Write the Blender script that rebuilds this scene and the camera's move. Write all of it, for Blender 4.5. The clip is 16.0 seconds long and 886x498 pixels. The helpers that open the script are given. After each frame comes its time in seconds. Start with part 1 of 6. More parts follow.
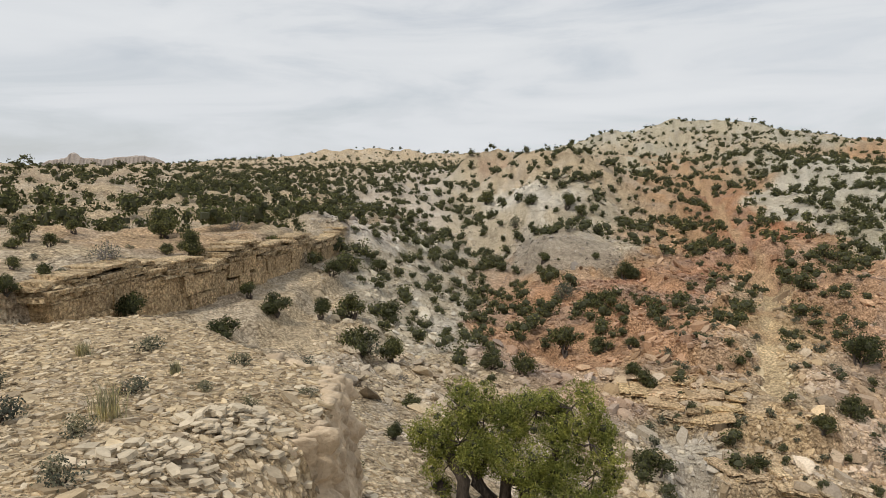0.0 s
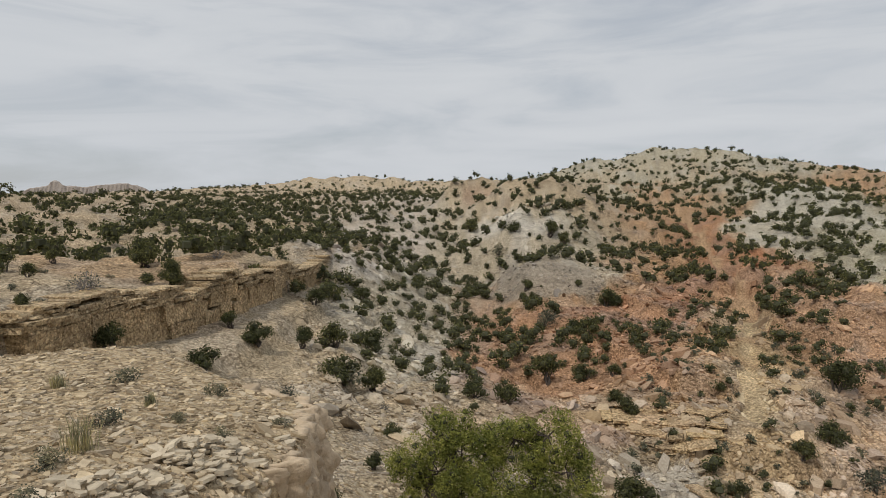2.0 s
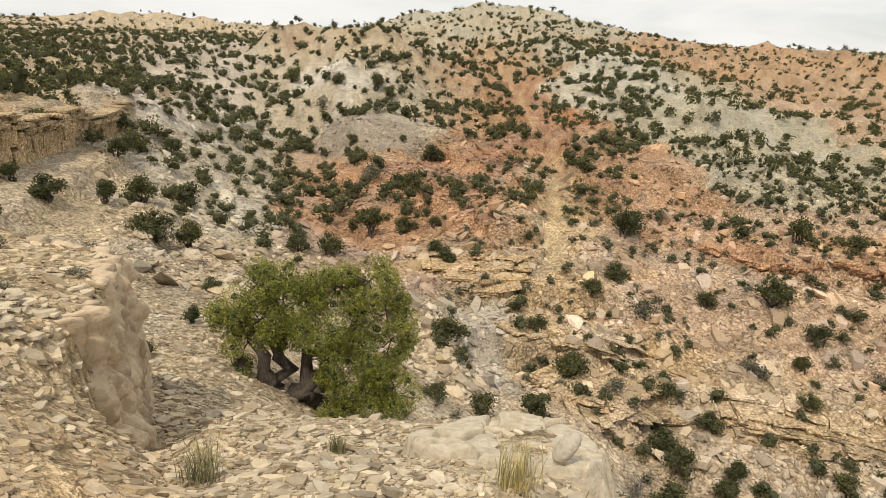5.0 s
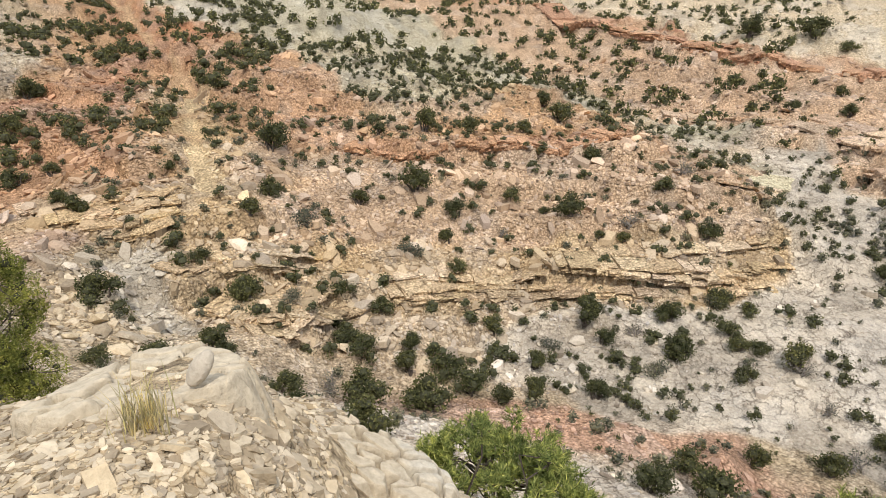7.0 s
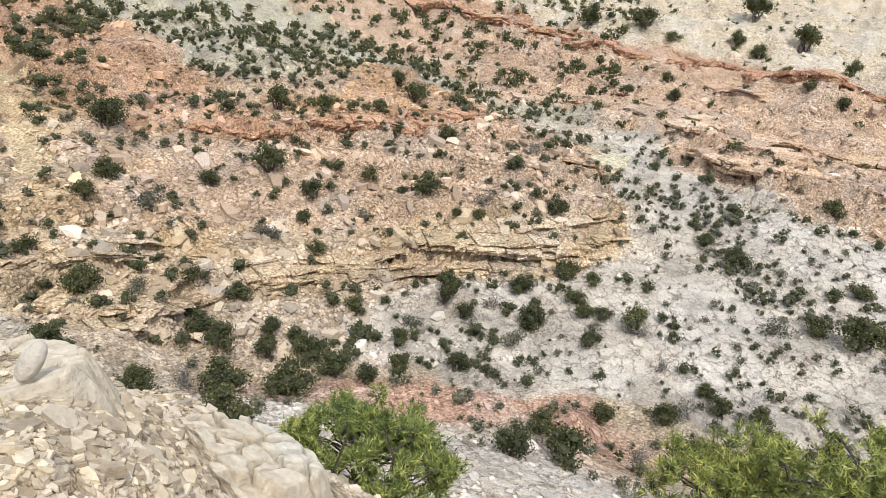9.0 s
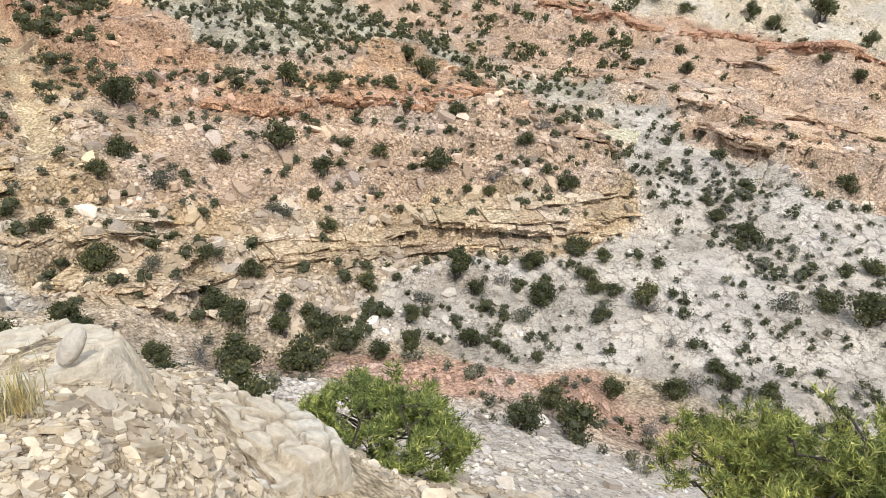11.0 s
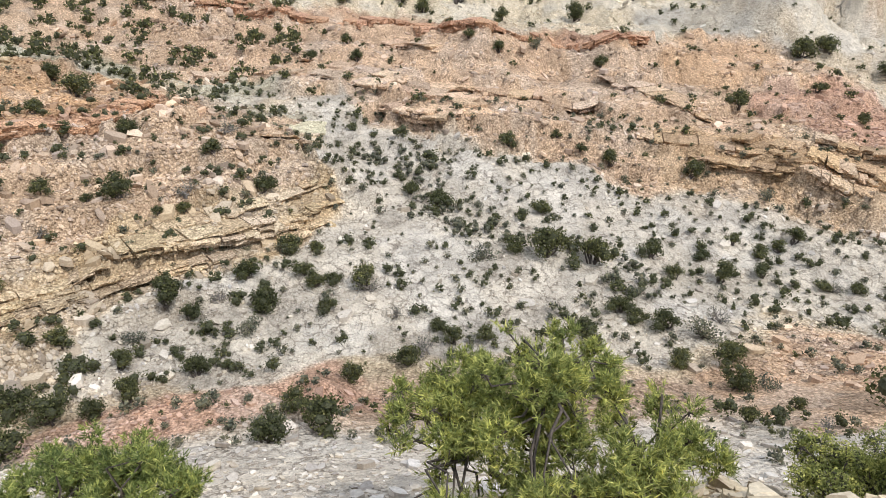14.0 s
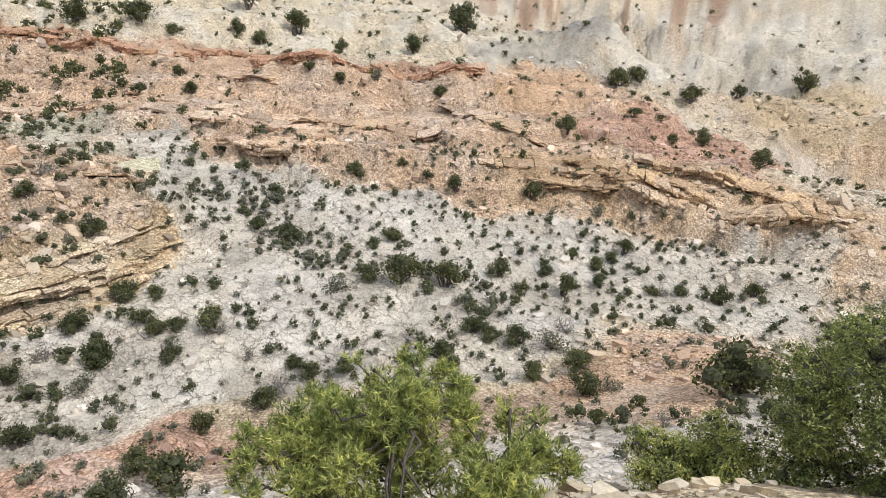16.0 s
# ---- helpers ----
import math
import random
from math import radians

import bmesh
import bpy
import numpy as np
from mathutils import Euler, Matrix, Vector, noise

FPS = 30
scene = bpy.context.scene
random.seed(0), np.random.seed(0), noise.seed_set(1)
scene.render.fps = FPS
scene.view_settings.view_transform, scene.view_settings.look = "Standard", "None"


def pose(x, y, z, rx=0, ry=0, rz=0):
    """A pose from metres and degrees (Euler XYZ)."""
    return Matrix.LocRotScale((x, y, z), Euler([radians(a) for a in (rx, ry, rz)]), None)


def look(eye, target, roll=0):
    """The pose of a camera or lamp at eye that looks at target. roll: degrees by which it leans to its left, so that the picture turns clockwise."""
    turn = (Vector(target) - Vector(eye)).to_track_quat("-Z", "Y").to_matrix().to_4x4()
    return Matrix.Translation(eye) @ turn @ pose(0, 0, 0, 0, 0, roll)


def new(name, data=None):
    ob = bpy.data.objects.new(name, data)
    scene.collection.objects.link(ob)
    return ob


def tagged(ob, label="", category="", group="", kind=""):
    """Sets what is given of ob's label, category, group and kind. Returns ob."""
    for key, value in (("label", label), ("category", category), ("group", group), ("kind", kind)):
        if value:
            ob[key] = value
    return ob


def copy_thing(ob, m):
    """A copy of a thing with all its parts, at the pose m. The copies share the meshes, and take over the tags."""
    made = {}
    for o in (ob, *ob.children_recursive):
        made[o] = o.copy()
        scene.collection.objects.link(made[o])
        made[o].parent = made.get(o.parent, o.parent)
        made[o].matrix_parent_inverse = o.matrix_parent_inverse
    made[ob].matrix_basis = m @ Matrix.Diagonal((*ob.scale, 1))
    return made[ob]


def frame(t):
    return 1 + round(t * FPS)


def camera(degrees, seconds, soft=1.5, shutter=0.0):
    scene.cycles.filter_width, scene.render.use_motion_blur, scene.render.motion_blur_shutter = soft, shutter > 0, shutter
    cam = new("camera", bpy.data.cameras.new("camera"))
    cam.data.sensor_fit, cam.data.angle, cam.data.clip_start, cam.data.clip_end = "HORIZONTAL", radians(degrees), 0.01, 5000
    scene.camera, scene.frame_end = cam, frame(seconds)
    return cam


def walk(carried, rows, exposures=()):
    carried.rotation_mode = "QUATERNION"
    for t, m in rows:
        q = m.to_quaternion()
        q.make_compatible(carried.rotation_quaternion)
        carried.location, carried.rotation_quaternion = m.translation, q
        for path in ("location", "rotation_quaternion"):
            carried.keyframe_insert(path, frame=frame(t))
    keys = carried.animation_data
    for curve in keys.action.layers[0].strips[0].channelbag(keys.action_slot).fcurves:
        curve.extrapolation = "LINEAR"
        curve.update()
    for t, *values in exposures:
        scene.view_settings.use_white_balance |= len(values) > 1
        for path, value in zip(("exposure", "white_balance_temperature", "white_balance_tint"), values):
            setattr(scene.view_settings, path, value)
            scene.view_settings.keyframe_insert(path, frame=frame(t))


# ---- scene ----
cam = camera(68.49, 16.0, soft=0.6)
PATH = [
    (0.0, pose(-0.00, 0.00, 30.00, 83.50, 0.00, 0.00)),
    (0.5, pose(0.02, -0.07, 30.02, 84.68, -0.74, 0.51)),
    (1.0, pose(0.05, -0.08, 30.03, 85.12, -0.94, 0.12)),
    (1.5, pose(0.03, -0.05, 30.01, 85.33, -1.19, 0.43)),
    (2.0, pose(0.17, -0.22, 30.08, 85.89, 0.07, -1.32)),
    (2.5, pose(0.19, -0.27, 30.05, 84.99, 0.46, -4.58)),
    (3.0, pose(0.22, -0.26, 30.04, 82.50, 0.42, -8.27)),
    (5.5, pose(0.34, -0.14, 29.83, 72.04, -1.50, -19.95)),
    (6.0, pose(0.51, -0.14, 29.76, 70.40, 1.11, -26.45)),
    (6.5, pose(0.63, -0.12, 29.69, 68.70, 0.31, -33.85)),
    (7.0, pose(0.77, -0.26, 29.71, 67.34, -0.76, -47.21)),
    (7.5, pose(0.82, -0.39, 29.75, 67.93, -1.05, -58.25)),
    (8.0, pose(0.79, -0.41, 29.72, 67.68, -1.72, -60.09)),
    (8.5, pose(0.77, -0.40, 29.72, 67.60, -2.15, -59.90)),
    (9.0, pose(0.74, -0.30, 29.67, 66.13, -4.01, -59.16)),
    (11.5, pose(0.55, -0.28, 29.90, 63.48, -3.27, -58.78)),
    (12.0, pose(0.50, -0.35, 29.97, 62.99, -3.04, -60.39)),
    (12.5, pose(0.61, -0.47, 29.96, 63.60, -2.52, -66.60)),
    (13.0, pose(0.67, -0.55, 29.94, 63.80, -2.24, -72.08)),
    (13.5, pose(0.85, -0.72, 29.89, 65.26, -2.18, -80.70)),
    (14.0, pose(0.84, -0.84, 29.86, 64.81, -1.88, -85.81)),
    (14.5, pose(0.88, -0.93, 29.83, 65.52, -2.77, -88.33)),
    (15.0, pose(0.89, -0.99, 29.83, 66.51, -2.46, -91.73)),
    (15.5, pose(0.99, -1.06, 29.77, 67.94, -3.10, -95.55)),
    (16.0, pose(0.88, -1.09, 29.84, 67.95, -3.27, -98.91)),
]
walk(cam, PATH, exposures=[(0, -0.56, 6900, 11), (0.5, -0.72, 6900, 11), (2.2, -0.84, 6800, 11), (3, -0.74, 6800, 11), (5.5, -0.16, 7600, 11), (7.0, -0.06, 6800, 12), (9.0, 0.10, 6200, 12), (16, 0.02, 6200, 11)])

# ---- world, sun ----
world = bpy.data.worlds.new("sky")
scene.world = world
world.use_nodes = True
wn, wl = world.node_tree.nodes, world.node_tree.links
wn.clear()
SUN_EL, SUN_AZ = 57.0, 221.0          # degrees above the horizon, clockwise from +y
sky = wn.new("ShaderNodeTexSky")
sky.sky_type = "NISHITA"
sky.sun_disc = False
sky.sun_elevation, sky.sun_rotation = radians(SUN_EL), radians(SUN_AZ)
sky.air_density, sky.dust_density = 1.0, 1.5
coord = wn.new("ShaderNodeTexCoord")
stretch = wn.new("ShaderNodeMapping")
stretch.inputs["Scale"].default_value = (1.6, 1.6, 9.0)
stretch.inputs["Rotation"].default_value = (radians(4), radians(-5), radians(20))
wl.new(coord.outputs["Generated"], stretch.inputs["Vector"])
streaks = wn.new("ShaderNodeTexNoise")
streaks.inputs["Scale"].default_value = 1.5
streaks.inputs["Detail"].default_value = 9
streaks.inputs["Roughness"].default_value = 0.56
streaks.inputs["Distortion"].default_value = 0.6
wl.new(stretch.outputs["Vector"], streaks.inputs["Vector"])
cover = wn.new("ShaderNodeValToRGB")
cover.color_ramp.elements[0].position, cover.color_ramp.elements[0].color = 0.30, (0.72, 0.72, 0.72, 1)
cover.color_ramp.elements[1].position, cover.color_ramp.elements[1].color = 0.52, (1, 1, 1, 1)
wl.new(streaks.outputs["Fac"], cover.inputs["Fac"])
billow = wn.new("ShaderNodeValToRGB")
billow.color_ramp.elements[0].position, billow.color_ramp.elements[0].color = 0.34, (6.5, 7.1, 7.85, 1)
billow.color_ramp.elements[1].position, billow.color_ramp.elements[1].color = 0.66, (7.5, 8.05, 8.7, 1)
wl.new(streaks.outputs["Fac"], billow.inputs["Fac"])
clouds = wn.new("ShaderNodeMix")
clouds.data_type = "RGBA"
wl.new(cover.outputs["Color"], clouds.inputs[0])
wl.new(sky.outputs["Color"], clouds.inputs[6])
wl.new(billow.outputs["Color"], clouds.inputs[7])
back = wn.new("ShaderNodeBackground")
back.inputs["Strength"].default_value = 0.142
wl.new(clouds.outputs[2], back.inputs["Color"])
out = wn.new("ShaderNodeOutputWorld")
wl.new(back.outputs["Background"], out.inputs["Surface"])

sun = new("sun", bpy.data.lights.new("sun", "SUN"))
sun.data.energy, sun.data.angle, sun.data.color = 3.1, radians(1.8), (1.0, 0.95, 0.87)
_az, _el = radians(SUN_AZ), radians(SUN_EL)
sun.matrix_world = look((0, 0, 200), (-math.sin(_az) * math.cos(_el), -math.cos(_az) * math.cos(_el), 200 - math.sin(_el)))


# ---- materials ----
def shader(name, rough=0.9):
    m = bpy.data.materials.new(name)
    m.use_nodes = True
    b = m.node_tree.nodes["Principled BSDF"]
    b.inputs["Roughness"].default_value = rough
    b.inputs["Specular IOR Level"].default_value = 0.25
    return m, m.node_tree.nodes, m.node_tree.links, b


def tex_noise(n, l, scale, detail=4, rough=0.55, vec=None):
    t = n.new("ShaderNodeTexNoise")
    t.inputs["Scale"].default_value, t.inputs["Detail"].default_value, t.inputs["Roughness"].default_value = scale, detail, rough
    if vec is not None:
        l.new(vec, t.inputs["Vector"])
    return t


def ramp(n, l, fac, stops):
    r = n.new("ShaderNodeValToRGB")
    e = r.color_ramp.elements
    while len(e) < len(stops):
        e.new(0.5)
    for k, (p, c) in enumerate(stops):
        e[k].position, e[k].color = p, (*c, 1) if len(c) == 3 else (c[0], c[0], c[0], 1)
    l.new(fac, r.inputs["Fac"])
    return r


def times(n, l, a, b, fac=1.0, mode="MULTIPLY"):
    m = n.new("ShaderNodeMix")
    m.data_type, m.blend_type = "RGBA", mode
    if isinstance(fac, float):
        m.inputs[0].default_value = fac
    else:
        l.new(fac, m.inputs[0])
    l.new(a, m.inputs[6])
    if isinstance(b, tuple):
        m.inputs[7].default_value = (*b, 1)
    else:
        l.new(b, m.inputs[7])
    return m.outputs[2]


def ground_material():
    """Weathered sandstone, shale and gravel: the bedrock colour of each place with pebbles, painted shade in their
    gaps, joints and lichen at several sizes.
    """
    m, n, l, b = shader("bedrock_and_gravel", 0.95)
    at = n.new("ShaderNodeAttribute")
    at.attribute_name = "geology"
    pos = n.new("ShaderNodeNewGeometry").outputs["Position"]
    split = n.new("ShaderNodeSeparateColor")
    l.new(at.outputs["Color"], split.inputs["Color"])
    pale = n.new("ShaderNodeMath")                            # the white sandstone is bare jointed rock, the rest carries gravel
    pale.operation = "DIVIDE"
    l.new(split.outputs[2], pale.inputs[0])
    l.new(split.outputs[0], pale.inputs[1])
    bare = ramp(n, l, pale.outputs[0], [(0.70, (0.0,)), (0.79, (1.0,))]).outputs["Color"]
    calm = ramp(n, l, pale.outputs[0], [(0.70, (1.0,)), (0.79, (0.5,))]).outputs["Color"]
    loose = ramp(n, l, pale.outputs[0], [(0.70, (1.0,)), (0.79, (0.3,))]).outputs["Color"]
    big = tex_noise(n, l, 0.35, 6, 0.6, pos)
    mid = tex_noise(n, l, 2.4, 6, 0.62, pos)
    fine = tex_noise(n, l, 14.0, 5, 0.65, pos)
    c = times(n, l, at.outputs["Color"], ramp(n, l, big.outputs["Fac"], [(0.3, (0.90, 0.88, 0.86)), (0.7, (1.16, 1.14, 1.11))]).outputs["Color"])
    c = times(n, l, c, ramp(n, l, mid.outputs["Fac"], [(0.30, (0.80, 0.775, 0.75)), (0.5, (1.06,)), (0.72, (1.26, 1.26, 1.24))]).outputs["Color"], calm)
    c = times(n, l, c, ramp(n, l, fine.outputs["Fac"], [(0.3, (0.75, 0.73, 0.7)), (0.68, (1.18, 1.18, 1.16))]).outputs["Color"], calm)
    speck = tex_noise(n, l, 6.5, 3, 0.8, pos)
    # pale end: small stones; dark end: shadow gaps between them, put into the colour
    c = times(n, l, c, ramp(n, l, speck.outputs["Fac"], [(0.34, (0.46, 0.43, 0.40)), (0.43, (1.0, 0.99, 0.98)), (0.58, (1.12, 1.115, 1.11)), (0.70, (1.5, 1.48, 1.45))]).outputs["Color"], loose)
    warp = n.new("ShaderNodeVectorMath")
    warp.operation = "MULTIPLY_ADD"
    l.new(mid.outputs["Color"], warp.inputs[0])
    warp.inputs[1].default_value = (0.16, 0.16, 0.16)
    l.new(pos, warp.inputs[2])
    flat = n.new("ShaderNodeMapping")
    flat.inputs["Scale"].default_value = (0.8, 0.8, 3.2)
    bend = n.new("ShaderNodeVectorMath")
    bend.operation = "MULTIPLY_ADD"
    l.new(mid.outputs["Color"], bend.inputs[0])
    bend.inputs[1].default_value = (0.6, 0.6, 0.6)
    l.new(pos, bend.inputs[2])
    l.new(bend.outputs["Vector"], flat.inputs["Vector"])
    joints = n.new("ShaderNodeTexVoronoi")
    joints.feature = "DISTANCE_TO_EDGE"
    joints.inputs["Scale"].default_value = 1.1
    l.new(flat.outputs["Vector"], joints.inputs["Vector"])
    crack = ramp(n, l, joints.outputs["Distance"], [(0.0, (0.50, 0.46, 0.42)), (0.04, (1.0,))])
    patch = ramp(n, l, big.outputs["Fac"], [(0.46, (1.0,)), (0.58, (0.0,))])
    hidden = times(n, l, patch.outputs["Color"], bare, 0.25, "SUBTRACT")
    crack_seen = times(n, l, crack.outputs["Color"], hidden, 1.0, "LIGHTEN")
    c = times(n, l, c, crack_seen, 0.7)
    lean = n.new("ShaderNodeMapping")                         # long oblique joints of the bare rock
    lean.inputs["Rotation"].default_value = (radians(18), radians(-24), radians(35))
    lean.inputs["Scale"].default_value = (0.35, 0.8, 3.0)
    l.new(bend.outputs["Vector"], lean.inputs["Vector"])
    long_joints = n.new("ShaderNodeTexVoronoi")
    long_joints.feature = "DISTANCE_TO_EDGE"
    long_joints.inputs["Scale"].default_value = 0.62
    l.new(lean.outputs["Vector"], long_joints.inputs["Vector"])
    slit = ramp(n, l, long_joints.outputs["Distance"], [(0.0, (0.30, 0.27, 0.25)), (0.022, (0.72, 0.70, 0.68)), (0.05, (1.0,))])
    here = ramp(n, l, tex_noise(n, l, 0.9, 3, 0.6, pos).outputs["Fac"], [(0.50, (0.0,)), (0.58, (0.85,))])
    c = times(n, l, c, slit.outputs["Color"], times(n, l, bare, here.outputs["Color"]))
    gravel = n.new("ShaderNodeTexVoronoi")
    gravel.inputs["Scale"].default_value = 7.0
    l.new(warp.outputs["Vector"], gravel.inputs["Vector"])
    tint = n.new("ShaderNodeSeparateColor")
    l.new(gravel.outputs["Color"], tint.inputs["Color"])
    c = times(n, l, c, ramp(n, l, tint.outputs[0], [(0.0, (0.80, 0.77, 0.73)), (0.3, (1.0, 0.99, 0.97)), (1.0, (1.15, 1.14, 1.13))]).outputs["Color"], loose)
    # cell edges darkened in the colour for shade between the pebbles
    c = times(n, l, c, ramp(n, l, gravel.outputs["Distance"], [(0.35, (1.05,)), (0.72, (0.68, 0.65, 0.61))]).outputs["Color"], loose)
    l.new(c, b.inputs["Base Color"])
    h = n.new("ShaderNodeMath")
    h.operation = "MULTIPLY_ADD"
    l.new(mid.outputs["Fac"], h.inputs[0])
    h.inputs[1].default_value = 2.0
    l.new(crack_seen, h.inputs[2])
    h2 = n.new("ShaderNodeMath")
    h2.operation = "MULTIPLY_ADD"
    l.new(gravel.outputs["Distance"], h2.inputs[0])
    h2.inputs[1].default_value = -0.55
    l.new(h.outputs[0], h2.inputs[2])
    bump = n.new("ShaderNodeBump")
    bump.inputs["Strength"].default_value, bump.inputs["Distance"].default_value = 0.9, 0.17
    h3 = n.new("ShaderNodeMath")
    h3.operation = "MULTIPLY_ADD"
    l.new(speck.outputs["Fac"], h3.inputs[0])
    h3.inputs[1].default_value = 0.9
    l.new(h2.outputs[0], h3.inputs[2])
    l.new(h3.outputs[0], bump.inputs["Height"])
    l.new(bump.outputs["Normal"], b.inputs["Normal"])
    return m


def stone_material():
    """Loose stones: the colour of their bed, a little different on each."""
    m, n, l, b = shader("loose_stone", 0.92)
    at = n.new("ShaderNodeAttribute")
    at.attribute_name = "geology"
    geo = n.new("ShaderNodeNewGeometry")
    fine = tex_noise(n, l, 9.0, 5, 0.65, geo.outputs["Position"])
    c = times(n, l, at.outputs["Color"], ramp(n, l, geo.outputs["Random Per Island"], [(0.0, (0.60, 0.57, 0.54)), (0.5, (0.97, 0.96, 0.95)), (1.0, (1.24, 1.23, 1.2))]).outputs["Color"])
    c = times(n, l, c, ramp(n, l, fine.outputs["Fac"], [(0.3, (0.74, 0.72, 0.69)), (0.7, (1.15, 1.15, 1.13))]).outputs["Color"])
    l.new(c, b.inputs["Base Color"])
    bump = n.new("ShaderNodeBump")
    bump.inputs["Strength"].default_value, bump.inputs["Distance"].default_value = 0.8, 0.05
    l.new(fine.outputs["Fac"], bump.inputs["Height"])
    l.new(bump.outputs["Normal"], b.inputs["Normal"])
    return m


def leaf_material(name, dark, light, tip=None):
    """Leaves that let some light through."""
    m = bpy.data.materials.new(name)
    m.use_nodes = True
    n, l = m.node_tree.nodes, m.node_tree.links
    n.remove(n["Principled BSDF"])
    geo, info = n.new("ShaderNodeNewGeometry"), n.new("ShaderNodeObjectInfo")
    c = ramp(n, l, geo.outputs["Random Per Island"], [(0.0, dark), (0.7, light), (1.0, tip or light)]).outputs["Color"]
    c = times(n, l, c, ramp(n, l, info.outputs["Random"], [(0.0, (0.75, 0.78, 0.8)), (1.0, (1.25, 1.2, 1.12))]).outputs["Color"])
    big = tex_noise(n, l, 1.7, 3, 0.5, geo.outputs["Position"])
    c = times(n, l, c, ramp(n, l, big.outputs["Fac"], [(0.35, (0.72, 0.76, 0.8)), (0.65, (1.22, 1.18, 1.1))]).outputs["Color"])
    clump = tex_noise(n, l, 8.0, 2, 0.5, geo.outputs["Position"])
    c = times(n, l, c, ramp(n, l, clump.outputs["Fac"], [(0.36, (0.62, 0.66, 0.70)), (0.5, (1.0,)), (0.66, (1.5, 1.42, 1.25))]).outputs["Color"])
    d, t, mix = n.new("ShaderNodeBsdfDiffuse"), n.new("ShaderNodeBsdfTranslucent"), n.new("ShaderNodeMixShader")
    l.new(c, d.inputs["Color"])
    l.new(c, t.inputs["Color"])
    mix.inputs[0].default_value = 0.42
    l.new(d.outputs[0], mix.inputs[1])
    l.new(t.outputs[0], mix.inputs[2])
    l.new(mix.outputs[0], n["Material Output"].inputs["Surface"])
    return m


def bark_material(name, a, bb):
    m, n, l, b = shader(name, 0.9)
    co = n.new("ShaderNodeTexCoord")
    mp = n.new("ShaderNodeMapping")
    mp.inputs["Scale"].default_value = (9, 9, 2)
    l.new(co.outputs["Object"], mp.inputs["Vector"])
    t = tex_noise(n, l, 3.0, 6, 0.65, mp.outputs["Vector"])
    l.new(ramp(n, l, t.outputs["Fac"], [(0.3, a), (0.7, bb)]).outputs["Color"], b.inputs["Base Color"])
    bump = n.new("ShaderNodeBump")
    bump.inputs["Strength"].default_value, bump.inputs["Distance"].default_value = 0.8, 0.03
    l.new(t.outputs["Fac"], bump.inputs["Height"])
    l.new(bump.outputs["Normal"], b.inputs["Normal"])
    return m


GROUND, STONE = ground_material(), stone_material()
JUNIPER = leaf_material("juniper_scales", (0.12, 0.14, 0.042), (0.235, 0.262, 0.078), (0.33, 0.35, 0.115))
JUNIPER_DARK = leaf_material("juniper_shade_green", (0.15, 0.175, 0.064), (0.34, 0.365, 0.125), (0.50, 0.50, 0.19))
JUNIPER_FAR = leaf_material("juniper_dark", (0.058, 0.064, 0.032), (0.122, 0.13, 0.064), (0.185, 0.19, 0.095))
# dark colour for lumps inside the crowns, standing for shade among the leaves
CROWN_SHADE = bark_material("dark_crown_shade", (0.04, 0.042, 0.024), (0.085, 0.09, 0.05))
PINYON = leaf_material("pinyon_needles", (0.165, 0.195, 0.066), (0.38, 0.415, 0.135), (0.66, 0.64, 0.24))
PINYON_GREEN = leaf_material("young_pinyon_needles", (0.10, 0.135, 0.05), (0.24, 0.29, 0.10), (0.44, 0.46, 0.18))
SAGE = leaf_material("sage_leaves", (0.10, 0.105, 0.082), (0.19, 0.195, 0.15), (0.26, 0.25, 0.19))
STRAW = leaf_material("dry_grass", (0.27, 0.24, 0.14), (0.46, 0.42, 0.27), (0.42, 0.42, 0.22))
BARK = bark_material("juniper_bark", (0.04, 0.032, 0.027), (0.15, 0.125, 0.105))
TWIG = bark_material("dead_wood", (0.16, 0.14, 0.125), (0.34, 0.31, 0.28))

# ---- the lie of the land ----
# Bedrock colours, by kind.
BED = {"T": (0.50, 0.425, 0.315), "W": (0.595, 0.54, 0.47), "E": (0.535, 0.405, 0.285), "C": (0.575, 0.505, 0.405), "G": (0.53, 0.485, 0.39), "D": (0.335, 0.305, 0.255), "P": (0.46, 0.345, 0.265),
       "O": (0.48, 0.325, 0.205), "R": (0.42, 0.25, 0.165), "Y": (0.50, 0.385, 0.245), "V": (0.475, 0.45, 0.36)}
# Crests, rims, feet and stream beds: name, bed, and points (x, y, z).
LAND = []
LAND += [
    ("block edge", "T", [(-0.9, 1, 28.1), (-1, 3.4, 27.7), (-1.3, 6.1, 27.3), (-1.7, 9.8, 27.0)]),
    ("block north edge", "T", [(-2.1, 9.8, 26.95), (-4, 11.7, 27), (-5.4, 13.1, 27), (-6.2, 12.4, 27.1), (-14, 11, 27), (-20, 6, 27.4)]),
    ("block top", "T", [(-4, 3, 28.1), (-6, 8, 27.3), (-12, 5, 27.7)]),
    ("block foot east", "T", [(-0.3, 4.2, 26.6), (-0.9, 6.6, 25.5), (-1.1, 8.2, 24.8), (-1.25, 10.2, 24.4), (-1.5, 11.6, 23.9)]),
    ("block foot north", "T", [(-2.4, 12.2, 24.0), (-3.2, 14, 23.6), (-8, 16, 23), (-15, 16, 24)]),
    ("ledge by the eye", "T", [(0.5, 0, 28.3), (2.5, -1.5, 28), (1, -4, 28.3), (4, -6, 27.9)]),
]
